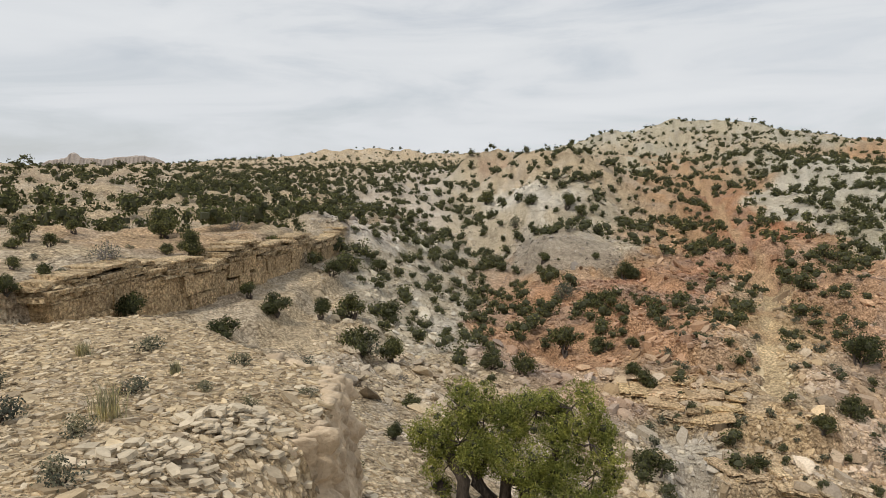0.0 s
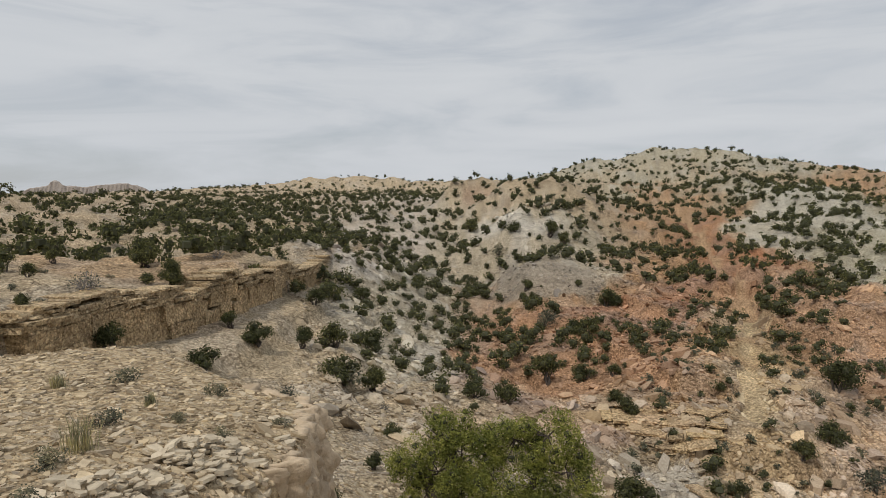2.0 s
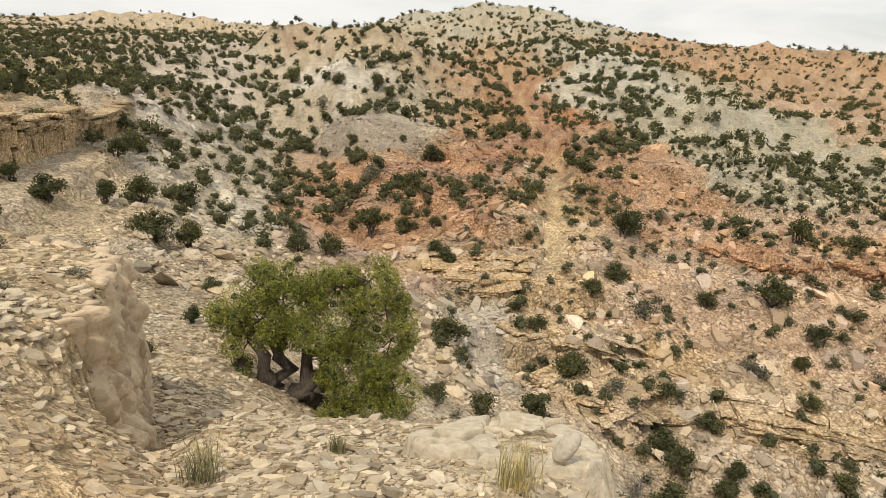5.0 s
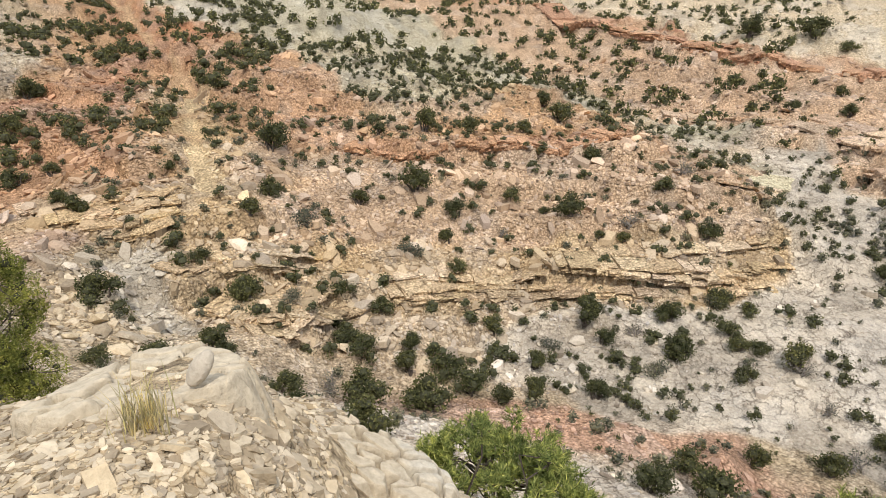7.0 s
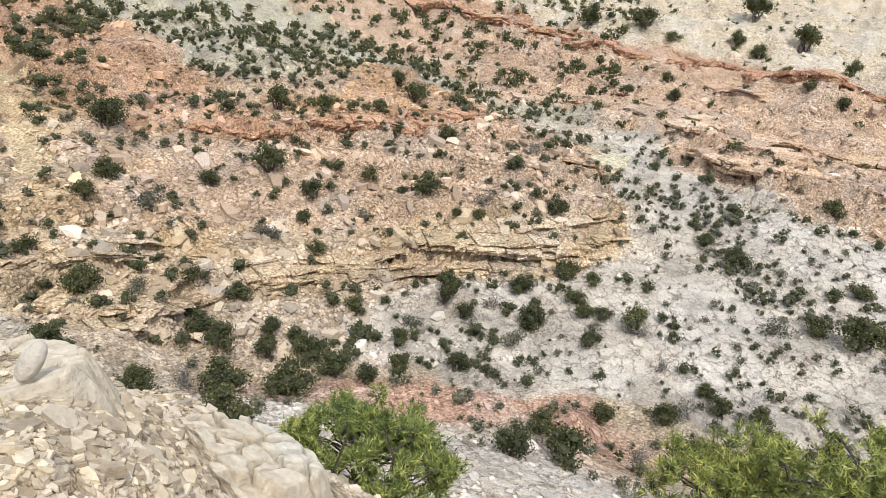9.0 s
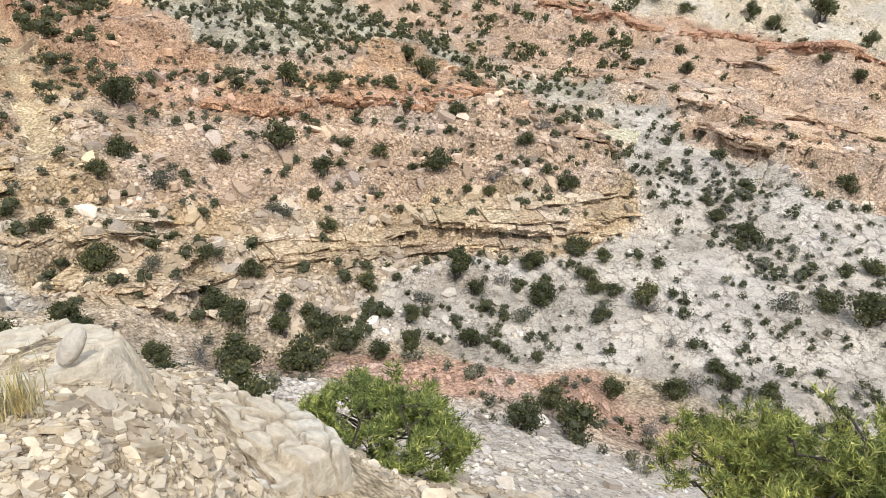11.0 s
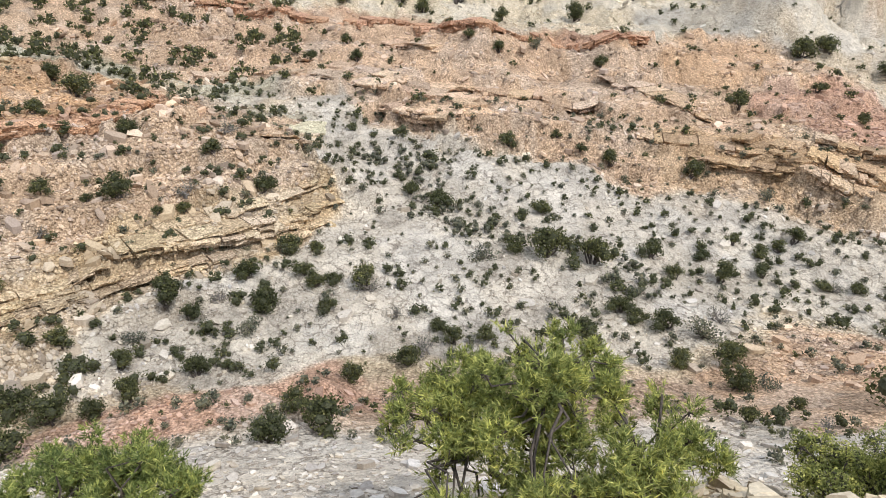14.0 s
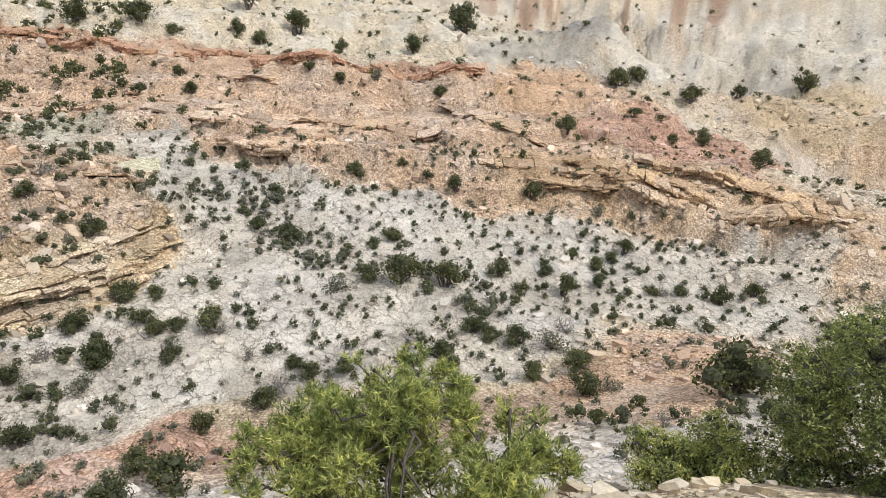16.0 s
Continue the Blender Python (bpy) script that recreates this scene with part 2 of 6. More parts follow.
LAND += [
    ("slab ledge", "T", [(-0.7, 3.9, 27.1), (-0.1, 4.1, 26.8), (0.7, 4.4, 26.7), (1.3, 4.5, 26.6), (2.1, 3.7, 26.9), (2.1, 2.9, 27.0)]),
    ("slab rim", "T", [(-0.2, 6, 26.2), (0.9, 5.4, 26.2), (1.7, 4.9, 26.3), (2.2, 5.2, 26.3), (3, 5.2, 26.4), (3, 4.4, 26.7), (2.9, 3.9, 26.7), (2.75, 3.1, 26.5), (2.5, 2.5, 26.1), (2.4, 2.0, 25.8)]),
    ("slab drop", "T", [(2.6, 7.8, 24.7), (6.3, 7.6, 23), (4.9, 5.8, 24.1), (5, 4.2, 24.3), (4.2, 3.8, 24.6), (3.4, 2.3, 24.6), (3.7, 3.2, 24.7)]),
    ("pine slope", "T", [(7, 6.2, 21.9), (7.7, 4.8, 21.2), (8.4, 2.7, 21), (8.5, -4.7, 22.5), (7.1, -6.9, 23.7)]),
]
LAND += [
    ("near rim south", "T", [(3.6, -3, 25.8), (3.2, -6, 26), (2, -9, 26.6)]),
    ("talus", "T", [(-1, 12.3, 23.7), (0.4, 13.9, 22.5), (2.2, 12.9, 21.4), (-0.9, 16.8, 22.8)]),
    ("talus low", "T", [(-2.2, 24.7, 21.4), (1.1, 23.9, 20.5), (6, 20.1, 17.9), (6.3, 17.9, 18.1)]),
    ("mid rim", "T", [(-14.4, 21.2, 26.3), (-13.5, 27.5, 26.2), (-12.3, 31.4, 25.9), (-11.2, 41.2, 25.4), (-9.5, 58.9, 25.5)]),
    ("mid rim foot", "T", [(-12.8, 18.7, 25.2), (-11.9, 23.8, 24.1), (-11.7, 27.3, 23.6), (-10.9, 39.2, 23.4), (-9.3, 57, 23.7)]),
    ("cove slope", "T", [(-8.6, 34.6, 22.2), (-4.6, 39.4, 20.9), (-0.6, 37.7, 19.4)]),
    ("plateau mid", "T", [(-24, 49.1, 25.5), (-20.6, 61.3, 25.5), (-17, 88.1, 26.6), (-60, 40, 28.5)]),
]
LAND += [
    ("plateau far", "T", [(-86.9, 179.8, 27.9), (-72.5, 218, 30.7), (-34.6, 196.7, 30.4), (-200, 120, 34)]),
    ("skyline west", "T", [(-375.9, 590.4, 26.9), (-282.2, 585.2, 31), (-208.1, 562.4, 37.7), (-149.6, 497.7, 42.2), (-109.1, 508.1, 45.2), (-52.8, 496.9, 48), (-22.3, 419.1, 38.8)]),
    ("west slope", "W", [(-7.4, 61.3, 24.4), (-4.4, 94.6, 22.9), (-1.6, 129.7, 25.7), (-0.7, 229.7, 34)]),
    ("west slope low", "G", [(-3, 45.6, 19.4), (-0.9, 65.7, 19.9), (6.1, 94.6, 19.4), (3.8, 169.7, 28.7)]),
    ("draw", "P", [(3.7, 57.6, 17.4), (7.3, 81.4, 17.2), (7.7, 119.5, 21.8), (12.3, 189.4, 30)]),
    ("draw low", "P", [(2.5, 45.7, 17.5), (6.1, 39.3, 17.6), (9.9, 34.4, 17.2)]),
]
LAND += [
    ("bluff crest", "T", [(6.7, 166, 35.9), (13.8, 165, 37.2), (17.5, 149, 37.6), (22.3, 146, 36.2), (24, 133, 33.5), (18.8, 116.3, 30.5), (20.9, 105.7, 26.2)]),
    ("behind bluff", "T", [(-4, 312, 35), (13, 321, 36), (28, 335, 37), (45, 315, 38), (56, 316, 40), (5, 240, 32.5), (25, 240, 33), (42, 215, 32.5), (-18, 400, 37.5)]),
    ("bluff face", "G", [(10.1, 101.3, 23), (14.1, 97.8, 24.5), (19.6, 94.8, 23.7), (11.7, 107.1, 26.3)]),
    ("grey dome", "D", [(10.2, 81.1, 20.8), (14.8, 78.4, 22.4), (19.6, 77.4, 20.6)]),
    ("dome foot", "O", [(9.4, 69.1, 18.7), (13.2, 66.5, 19), (19.5, 69.1, 19.7), (28.7, 83, 21.6)]),
]
LAND += [
    ("red apron", "R", [(9.1, 59.1, 17.9), (13.3, 56.2, 18.8), (17.4, 50.9, 19.2), (27.8, 70.5, 21.5)]),
    ("apron low", "O", [(10, 45.7, 17.6), (13.4, 42.8, 18.2), (16.3, 39.6, 18.5), (21.6, 49.3, 20.3)]),
    ("wash", "Y", [(31.1, 60.5, 19.2), (23.5, 46.4, 18.6), (18.1, 34, 18), (16.2, 32.7, 17.7)]),
    ("wash up", "O", [(31.6, 62.5, 18.9), (35.8, 75.8, 20.8), (45.3, 105.5, 24.5), (59, 159.3, 29.7), (74.3, 217.5, 34.4)]),
    ("pour-over lip", "Y", [(10.5, 36.5, 17.1), (12.6, 33.2, 17), (15.1, 31.6, 17.2)]),
    ("pour-over foot", "T", [(11.5, 30.9, 16.6), (12.7, 30.7, 17), (11.2, 27.3, 16.2), (11.4, 25.6, 15.2)]),
]
LAND += [
    ("stream", "T", [(11.3, 24.6, 15.3), (13.6, 22.2, 15.1), (16.2, 20.6, 13), (19.9, 16.5, 11.8), (22.5, 12, 11.5), (25.9, 8, 11.2), (30.4, -10.5, 10.7), (28.6, -20.8, 12.8), (27.6, -30.9, 12)]),
    ("peak skyline", "V", [(43.4, 256.1, 40.9), (60.9, 262.8, 46.1), (98.9, 283.1, 53.6), (125.7, 272.2, 52.1), (128.2, 237.5, 43.8)]),
    ("peak slope", "V", [(41.3, 164.7, 28.4), (77.4, 227, 39.6), (78.4, 161.9, 32.5), (87.7, 201.6, 36.7)]),
    ("white spur", "V", [(78.7, 173, 38.7), (70.4, 121.1, 31.3), (64.5, 89.2, 26.2), (58.4, 66, 23.2), (55.7, 54.8, 22.2)]),
    ("white spur west foot", "O", [(49.9, 109, 25.8), (45.7, 94.6, 24.1), (42.2, 73.8, 22.6), (44.3, 64.3, 21.9)]),
]
LAND += [
    ("mesa", "O", [(185.4, 331.6, 48.7), (202.2, 321.6, 46.4), (208.4, 281.1, 39.1), (196.4, 226.9, 39.1), (189.7, 178, 37), (187.1, 166.1, 34.3)]),
    ("mesa slope", "O", [(140.7, 218.7, 36.8), (120.1, 147.3, 26.9), (107.2, 105.2, 24.8), (101.6, 81.4, 24.2)]),
    ("far right skyline", "V", [(227.7, 195.6, 39.3), (239, 181.7, 38.6), (250, 120, 35), (300, 20, 38), (300, -60, 40)]),
    ("spur crest", "E", [(34.9, 63, 22.2), (35.3, 48.7, 20.3), (35, 39.9, 19.4), (43.9, 35.3, 18.9), (52.4, 30.3, 18.1)]),
    ("spur upper", "Y", [(45.8, 65.8, 21.4), (56.4, 57.1, 21.2), (55.4, 40.2, 19.1)]),
    ("ledge red top", "R", [(30, 39, 18), (32.3, 35.2, 18), (36.8, 30.6, 18), (41.1, 27.5, 18.6), (47.5, 24.7, 18.6)]),
]
LAND += [
    ("ledge red foot", "E", [(28.4, 37, 17.4), (31, 33.9, 17.1), (35.6, 29.7, 17.4), (39.4, 26.4, 17.7), (46.2, 23.9, 17.8)]),
    ("spur face", "E", [(22.2, 35.7, 18.3), (21.4, 29, 16.9), (23.8, 30.5, 15.7), (31, 25.9, 15.2), (37.9, 19.3, 15.3), (43.9, 15.7, 16.5)]),
    ("yellow ledge top", "Y", [(14.6, 28, 16.1), (17.6, 24.4, 14.8), (21.5, 26.6, 14.7), (26.4, 22, 13.7), (33.1, 18.6, 14.2), (38.4, 13.3, 14.8), (43.4, 10.6, 16.3)]),
    ("yellow ledge foot", "Y", [(12.8, 25.5, 15), (16.6, 22.7, 14.3), (18.8, 23.6, 13.5), (25.2, 21.1, 13), (30.6, 17, 12.6), (36.1, 12.2, 13.2), (40.7, 9.1, 13.9)]),
]
LAND += [
    ("white apron", "W", [(21.1, 19.7, 12.4), (26.2, 13.6, 11.4), (30.5, 8.3, 11.6), (34.3, 4.9, 12.5)]),
    ("white gully", "W", [(57.2, 13.3, 17.2), (50.1, 7.9, 13.7), (46.1, 3.9, 12.8), (42.9, -2.2, 12.3), (38.1, -8.6, 11), (32.7, -13.1, 11.1)]),
    ("east of spur", "V", [(64.2, 45.1, 20.1), (61, 31.3, 17.6), (60.6, 22.5, 17.5), (52.8, 14.3, 16)]),
    ("east ledge", "E", [(69.8, 26.4, 19.9), (63.1, 14.5, 17.8), (56.8, 2.3, 17), (56.5, 2.1, 16.3), (57.3, -14.7, 15.6), (53.3, -26, 15.8), (47.7, -33.6, 15), (41.5, -38.1, 15.3)]),
    ("east ledge foot", "E", [(60.4, 12.7, 17.2), (53.8, 1.8, 16.1), (53.3, -14, 14.1), (49.5, -24.6, 14.4), (43.2, -31.3, 13.3), (39.7, -37.2, 13.7)]),
]
LAND += [
    ("east face", "W", [(47.9, -1.5, 15.2), (46, -9.9, 12.3), (43.6, -18.1, 11.4), (39.9, -25.4, 11.1), (36.1, -30.7, 11.6)]),
    ("alcove foot", "C", [(37.1, -18, 10.1), (34.5, -22.8, 10.1), (33.8, -28.7, 10.1), (33.7, -36.2, 9.7)]),
    ("red rim top", "R", [(97.4, 86.7, 25.9), (86.9, 46.5, 23.8), (84, 28.4, 21.7), (79.9, 12, 21.3), (74.8, -0.1, 21.2), (72.8, 3.4, 19.9), (74.4, -9.6, 19.5), (75.7, -14.4, 21), (76.2, -28.1, 19.8)]),
    ("red rim foot", "E", [(94.3, 84, 24.5), (83.4, 44.5, 22.6), (81.6, 27.5, 20.9), (76.9, 11.3, 20.5), (71.8, -0.3, 20.5), (69.8, 3.1, 19.2), (71.9, -9.4, 18.4), (72.7, -13.9, 19.8), (72.3, -27, 18.5)]),
]
LAND += [
    ("east slope", "E", [(72.9, 42.7, 20.9), (74.4, 28.3, 20.5), (66.3, 8.1, 18.3), (63.8, 2.7, 17.2), (65.5, -18.8, 17.1), (63.6, -32.1, 17.2), (55.5, -38.2, 15.9)]),
    ("slope above rim", "C", [(102, 60.3, 25.7), (104, 31.5, 25), (100.5, 7.8, 24.7), (98.4, 8.3, 21.2), (95.6, -7.7, 20.1), (100.1, -13.3, 24.7), (89.9, -24.5, 22.2)]),
    ("grey mound", "D", [(96.3, -31, 24.2), (86.1, -35.8, 22.3), (90.9, -39.8, 25)]),
    ("side valley", "C", [(83.2, -37.4, 20.2), (73.1, -39.9, 17.4), (61.2, -43.9, 15.1), (52.6, -48.3, 14.7), (56.5, -55.8, 14.8)]),
    ("beyond valley", "E", [(92.9, -51.6, 18.2), (80.5, -61.6, 17.4), (69.6, -66.7, 16.8)]),
]
LAND += [
    ("white cliff foot", "C", [(144.6, -44.1, 27), (115.5, -50.9, 20.8), (99.9, -65.3, 17.2), (85, -79.5, 19.1)]),
    ("white cliff top", "C", [(188.2, -32.9, 30.6), (161.8, -55.8, 30.8), (131.7, -74.5, 34.3), (106.6, -92.9, 35.4)]),
    ("cliff back", "C", [(230, -60, 40), (220, -140, 42), (160, -160, 42)]),
    ("hollow", "W", [(6.2, 9.8, 19.6), (9, 8, 18.6), (11.2, 4.5, 18.2), (12, 0, 18.3), (12, -5, 18.8), (11, -10, 20)]),
    ("red bench", "P", [(15.2, 16.7, 13.1), (20.2, 10.7, 13.2), (23.4, 5.4, 12.8), (22.2, 10.2, 11.5), (25.6, -9.2, 11.6), (27.6, -18.7, 12.5)]),
]
LAND += [
    ("bench near", "W", [(10.9, 15.8, 16.5), (14.6, 11.9, 15.4), (16.3, 6.1, 15), (16.6, 4.2, 14.8), (16.5, -10.1, 16.4), (19.4, -20.8, 16)]),
    ("canyon out south", "W", [(60, -60, 4), (45, -90, 3), (20, -50, 14), (14, -30, 19)]),
    ("rim behind", "T", [(-10, -15, 28.5), (-30, -40, 29), (5, -40, 27), (-60, -20, 29.5), (-30, 15, 26.5), (-60, -120, 32), (-250, -100, 36), (0, -200, 34)]),
    ("outer", "T", [(-2500, 2500, 60), (0, 3500, 60), (2500, 2500, 60), (3500, 0, 60), (2500, -2500, 50), (0, -3500, 40), (-3500, 0, 50), (-2500, -2500, 45)]),
]


def lattice(ix, iy, seed):
    h = (ix.astype(np.int64) * 374761393 + iy.astype(np.int64) * 668265263 + seed * 982451653) & 0x7FFFFFFF
    h = ((h ^ (h >> 13)) * 1274126177) & 0x7FFFFFFF
    return ((h ^ (h >> 16)) & 0xFFFF) / 65535.0


def value_noise(x, y, seed):
    ix, iy = np.floor(x), np.floor(y)
    fx, fy = x - ix, y - iy
    fx, fy = fx * fx * (3 - 2 * fx), fy * fy * (3 - 2 * fy)
    a, b = lattice(ix, iy, seed), lattice(ix + 1, iy, seed)
    c, d = lattice(ix, iy + 1, seed), lattice(ix + 1, iy + 1, seed)
    return (a + (b - a) * fx) * (1 - fy) + (c + (d - c) * fx) * fy - 0.5


def fbm(x, y, size, octaves, seed, gain=0.5):
    total, amp = np.zeros_like(x), 1.0
    for k in range(octaves):
        total += amp * value_noise(x / size + 17.3 * k, y / size - 9.1 * k, seed + k)
        size, amp = size / 2.03, amp * gain
    return total


def dense(points):
    """Points along a line, closer together near the origin."""
    made = []
    for a, b in zip(points[:-1], points[1:]):
        a, b = np.array(a, float), np.array(b, float)
        reach = np.hypot(*(0.5 * (a + b))[:2])
        k = max(1, min(6, int(np.hypot(*(b - a)[:2]) / (0.6 + 0.09 * reach))))
        made += [a + (b - a) * j / k for j in range(k)]
    return made + [np.array(points[-1], float)]


# Lines on the tableland only, and lines below its rim only; the rest serve both.
TABLE = ("block edge", "block north edge", "block top", "ledge by the eye", "mid rim", "plateau mid", "rim behind")
BELOW = ("block foot east", "block foot north", "slab ledge", "slab rim", "slab drop", "hollow", "pine slope", "near rim south", "talus", "talus low",
         "mid rim foot", "cove slope", "stream", "bench near", "red bench")
# The rim of the tableland, seen from above (the table lies to its left).
RIM = [(2.6, -40), (2.4, -12), (2.1, -5), (1.95, -1.6), (1.55, 0.25), (0.75, 1.35), (-0.35, 2.0), (-0.85, 2.9), (-1.05, 4.2), (-1.25, 6.2), (-1.42, 8.2),
       (-1.55, 9.7), (-2.1, 9.9), (-2.7, 10.3), (-4.0, 11.8), (-5.2, 13.0), (-7.5, 13.0), (-11, 12.6), (-14.2, 14), (-14.6, 19), (-13.4, 27), (-12.2, 31.4), (-11.1, 41), (-9.4, 59),
       (-7, 95), (-3, 170), (0, 260)]
# Ledges: lines whose left side stands higher, with the height of the step and how far its slope reaches.
LEDGES = [("ledge red foot", 1.0, 3.0), ("yellow ledge foot", 1.1, 2.6), ("yellow ledge top", 0.5, 1.8), ("east ledge foot", 2.3, 4.0), ("red rim foot", 1.7, 4.0), ("pour-over foot", 1.1, 2.2),
          ("white cliff foot", 7.0, 20.0), ("dome foot", 0.8, 5.0), ("mesa", 5.0, 22.0)]

# Rounded hills: x, y, half-lengths, height.
MOUNDS = [(15.0, 77.0, 8.0, 6.0, 2.6), (16.0, 100.0, 9.0, 7.0, 3.5), (24.0, 118.0, 8.0, 12.0, 4.0), (-24.0, 455.0, 12.0, 12.0, 6.0), (-70.0, 500.0, 34.0, 12.0, 4.0),
          (62.0, 75.0, 8.0, 12.0, 2.0), (48.0, 58.0, 7.0, 9.0, 1.6), (30.0, 30.0, 7.0, 6.0, 0.8), (44.0, 19.0, 5.0, 6.0, 0.9), (88.0, -36.0, 9.0, 6.0, 2.0)]

# Bare patches of another bed: x, y, half-lengths, colour.
PATCHES = [(-6.0, 7.5, 6.0, 6.0, (0.50, 0.41, 0.285)), (-18.0, 40.0, 7.0, 9.0, (0.50, 0.37, 0.245)), (15.2, 77.5, 6.0, 4.6, (0.33, 0.295, 0.24)),
           (15.5, 99.0, 5.5, 2.2, (0.66, 0.635, 0.56)), (13.5, 96.0, 6.0, 1.6, (0.55, 0.51, 0.42)), (42.0, 88.0, 5.0, 14.0, (0.42, 0.205, 0.12)),
           (34.0, 62.0, 3.5, 7.0, (0.43, 0.235, 0.14)), (19.0, 66.0, 7.0, 1.6, (0.43, 0.22, 0.13)), (12.0, 66.0, 4.0, 2.0, (0.47, 0.29, 0.2))]
PATCHES += [(36.0, 33.5, 4.5, 2.2, (0.47, 0.30, 0.17)), (44.0, 28.5, 4.0, 1.8, (0.47, 0.30, 0.17)), (33.0, 43.0, 3.0, 5.0, (0.50, 0.355, 0.21)),
            (92.0, -36.5, 8.0, 4.0, (0.40, 0.37, 0.32)), (64.0, -35.0, 8.0, 4.5, (0.48, 0.33, 0.24)), (29.5, -18.5, 4.0, 4.0, (0.50, 0.36, 0.26)),
            (23.5, 6.0, 1.5, 4.5, (0.46, 0.30, 0.23)), (64.0, 84.0, 7.0, 12.0, (0.56, 0.54, 0.46))]
# Outcrops and soils, seen from above: name, colour, outline.
OUTCROPS = []
OUTCROPS += [
    ("west pale", (0.53, 0.485, 0.395), [(-8.2, 55.8), (-6.1, 63), (-2.5, 82.8), (2.6, 69.3), (4.7, 57.8), (1.6, 43.6), (-1.1, 35.4), (-3.6, 36), (-7.3, 43.8)]),
    ("bluff white", (0.66, 0.63, 0.56), [(8.1, 129), (11.9, 130.5), (15.1, 98.3), (20.7, 96.6), (19.4, 94.9), (14.6, 95.1), (10.9, 120.5)]),
    ("bluff tan", (0.53, 0.46, 0.35), [(6.3, 161.5), (15.4, 141.9), (18.9, 105.3), (19.9, 96.2), (15.2, 99), (11.9, 130.5), (6.2, 130)]),
    ("red apron", (0.45, 0.285, 0.185), [(1.9, 50.2), (6.1, 67.9), (10.5, 68.6), (16.9, 61.8), (24.1, 68.3), (22.9, 60.8), (16.9, 41), (14.8, 39.8), (13.3, 43.9), (10.3, 39.8), (7.5, 41), (4.2, 46.2)]),
]
OUTCROPS += [
    ("wash red", (0.45, 0.26, 0.16), [(43.5, 120), (56.9, 129.9), (47.7, 99.6), (41.2, 73.5), (42.7, 68.7), (37.8, 55), (34, 51.7), (37.3, 67.5), (33.2, 70.2), (30.1, 66.4), (35.4, 85.9)]),
    ("white spur", (0.57, 0.55, 0.47), [(48.4, 99.2), (50.1, 109.4), (62.8, 122.1), (124.3, 214.1), (73.5, 105.6), (60.1, 73.8), (62.9, 67.1), (60.1, 65.5), (52.8, 67.1), (48.4, 73.2), (46.6, 83.4)]),
    ("spur rust", (0.485, 0.325, 0.21), [(38.9, 71.8), (40.5, 57.4), (40.1, 47.6), (34.4, 38.4), (30.7, 34.6), (27.7, 38.6), (27.1, 45.8), (29.9, 53.9)]),
]
OUTCROPS += [
    ("spur orange", (0.51, 0.345, 0.215), [(31.6, 35.7), (33.5, 32.3), (36.9, 30.6), (42.6, 28.1), (56.9, 28.5), (60.9, 36.5), (57.5, 41.8), (46.2, 35.9), (40.1, 38), (35.6, 38.3)]),
    ("spur back", (0.5, 0.475, 0.375), [(56.7, 97.6), (77.2, 85.7), (84.7, 83.8), (73.3, 61), (67.7, 47.6), (62.3, 34.9), (60.8, 30.6), (57.2, 37.2), (57.1, 44.5), (45.2, 40.2), (38.4, 40), (38.9, 48.5), (40.8, 56), (45.3, 72.6)]),
    ("spur rust west", (0.49, 0.33, 0.225), [(41.7, 79.2), (42, 69.4), (38, 52.4), (36.5, 45.6), (32.1, 35.8), (30.6, 33.8), (29.5, 40.3), (30, 50.5), (33.6, 64.9)]),
]
OUTCROPS += [
    ("spur ledge red", (0.48, 0.305, 0.205), [(31.7, 35.5), (33.9, 32.2), (36.1, 29.9), (38.9, 28), (42.5, 26.4), (53.2, 26), (47.6, 23), (41.2, 25.6), (36.1, 30), (30.6, 33.8)]),
    ("spur pink", (0.535, 0.41, 0.305), [(30.2, 33.3), (35.8, 29.8), (41.2, 25.5), (46.5, 22.1), (52.4, 19.6), (53.2, 13.8), (41.6, 10.6), (37.6, 15.4), (33.9, 19.1), (30.3, 22.6), (25.6, 26.8), (20.7, 28.9), (19.9, 31.8), (25.3, 34.4)]),
    ("spur foot", (0.53, 0.445, 0.345), [(12.3, 26.8), (12.8, 25.5), (13.8, 22.6), (17.5, 23.3), (21.2, 22.6), (24.4, 20.4), (28.3, 18.3), (31.1, 15.8), (27.3, 17.3), (24.1, 18.3), (23.5, 16.8), (20.4, 17.8), (17.1, 18.8), (12, 17.7)]),
]
OUTCROPS += [
    ("yellow beds", (0.55, 0.445, 0.315), [(14.4, 30.4), (16.9, 29.9), (19.5, 27.5), (22.9, 25.4), (25.4, 23.7), (27.9, 20.8), (30.4, 19.3), (33.9, 19.1), (37.6, 15.3), (41.2, 10.4), (40.6, 8.6), (37.4, 9), (34.5, 12.6), (31.2, 15.9), (28.3, 18.4), (24.4, 20.4), (21.3, 22.6), (17.5, 23.3), (13.8, 22.6), (13, 25.9), (12.3, 26.8)]),
]
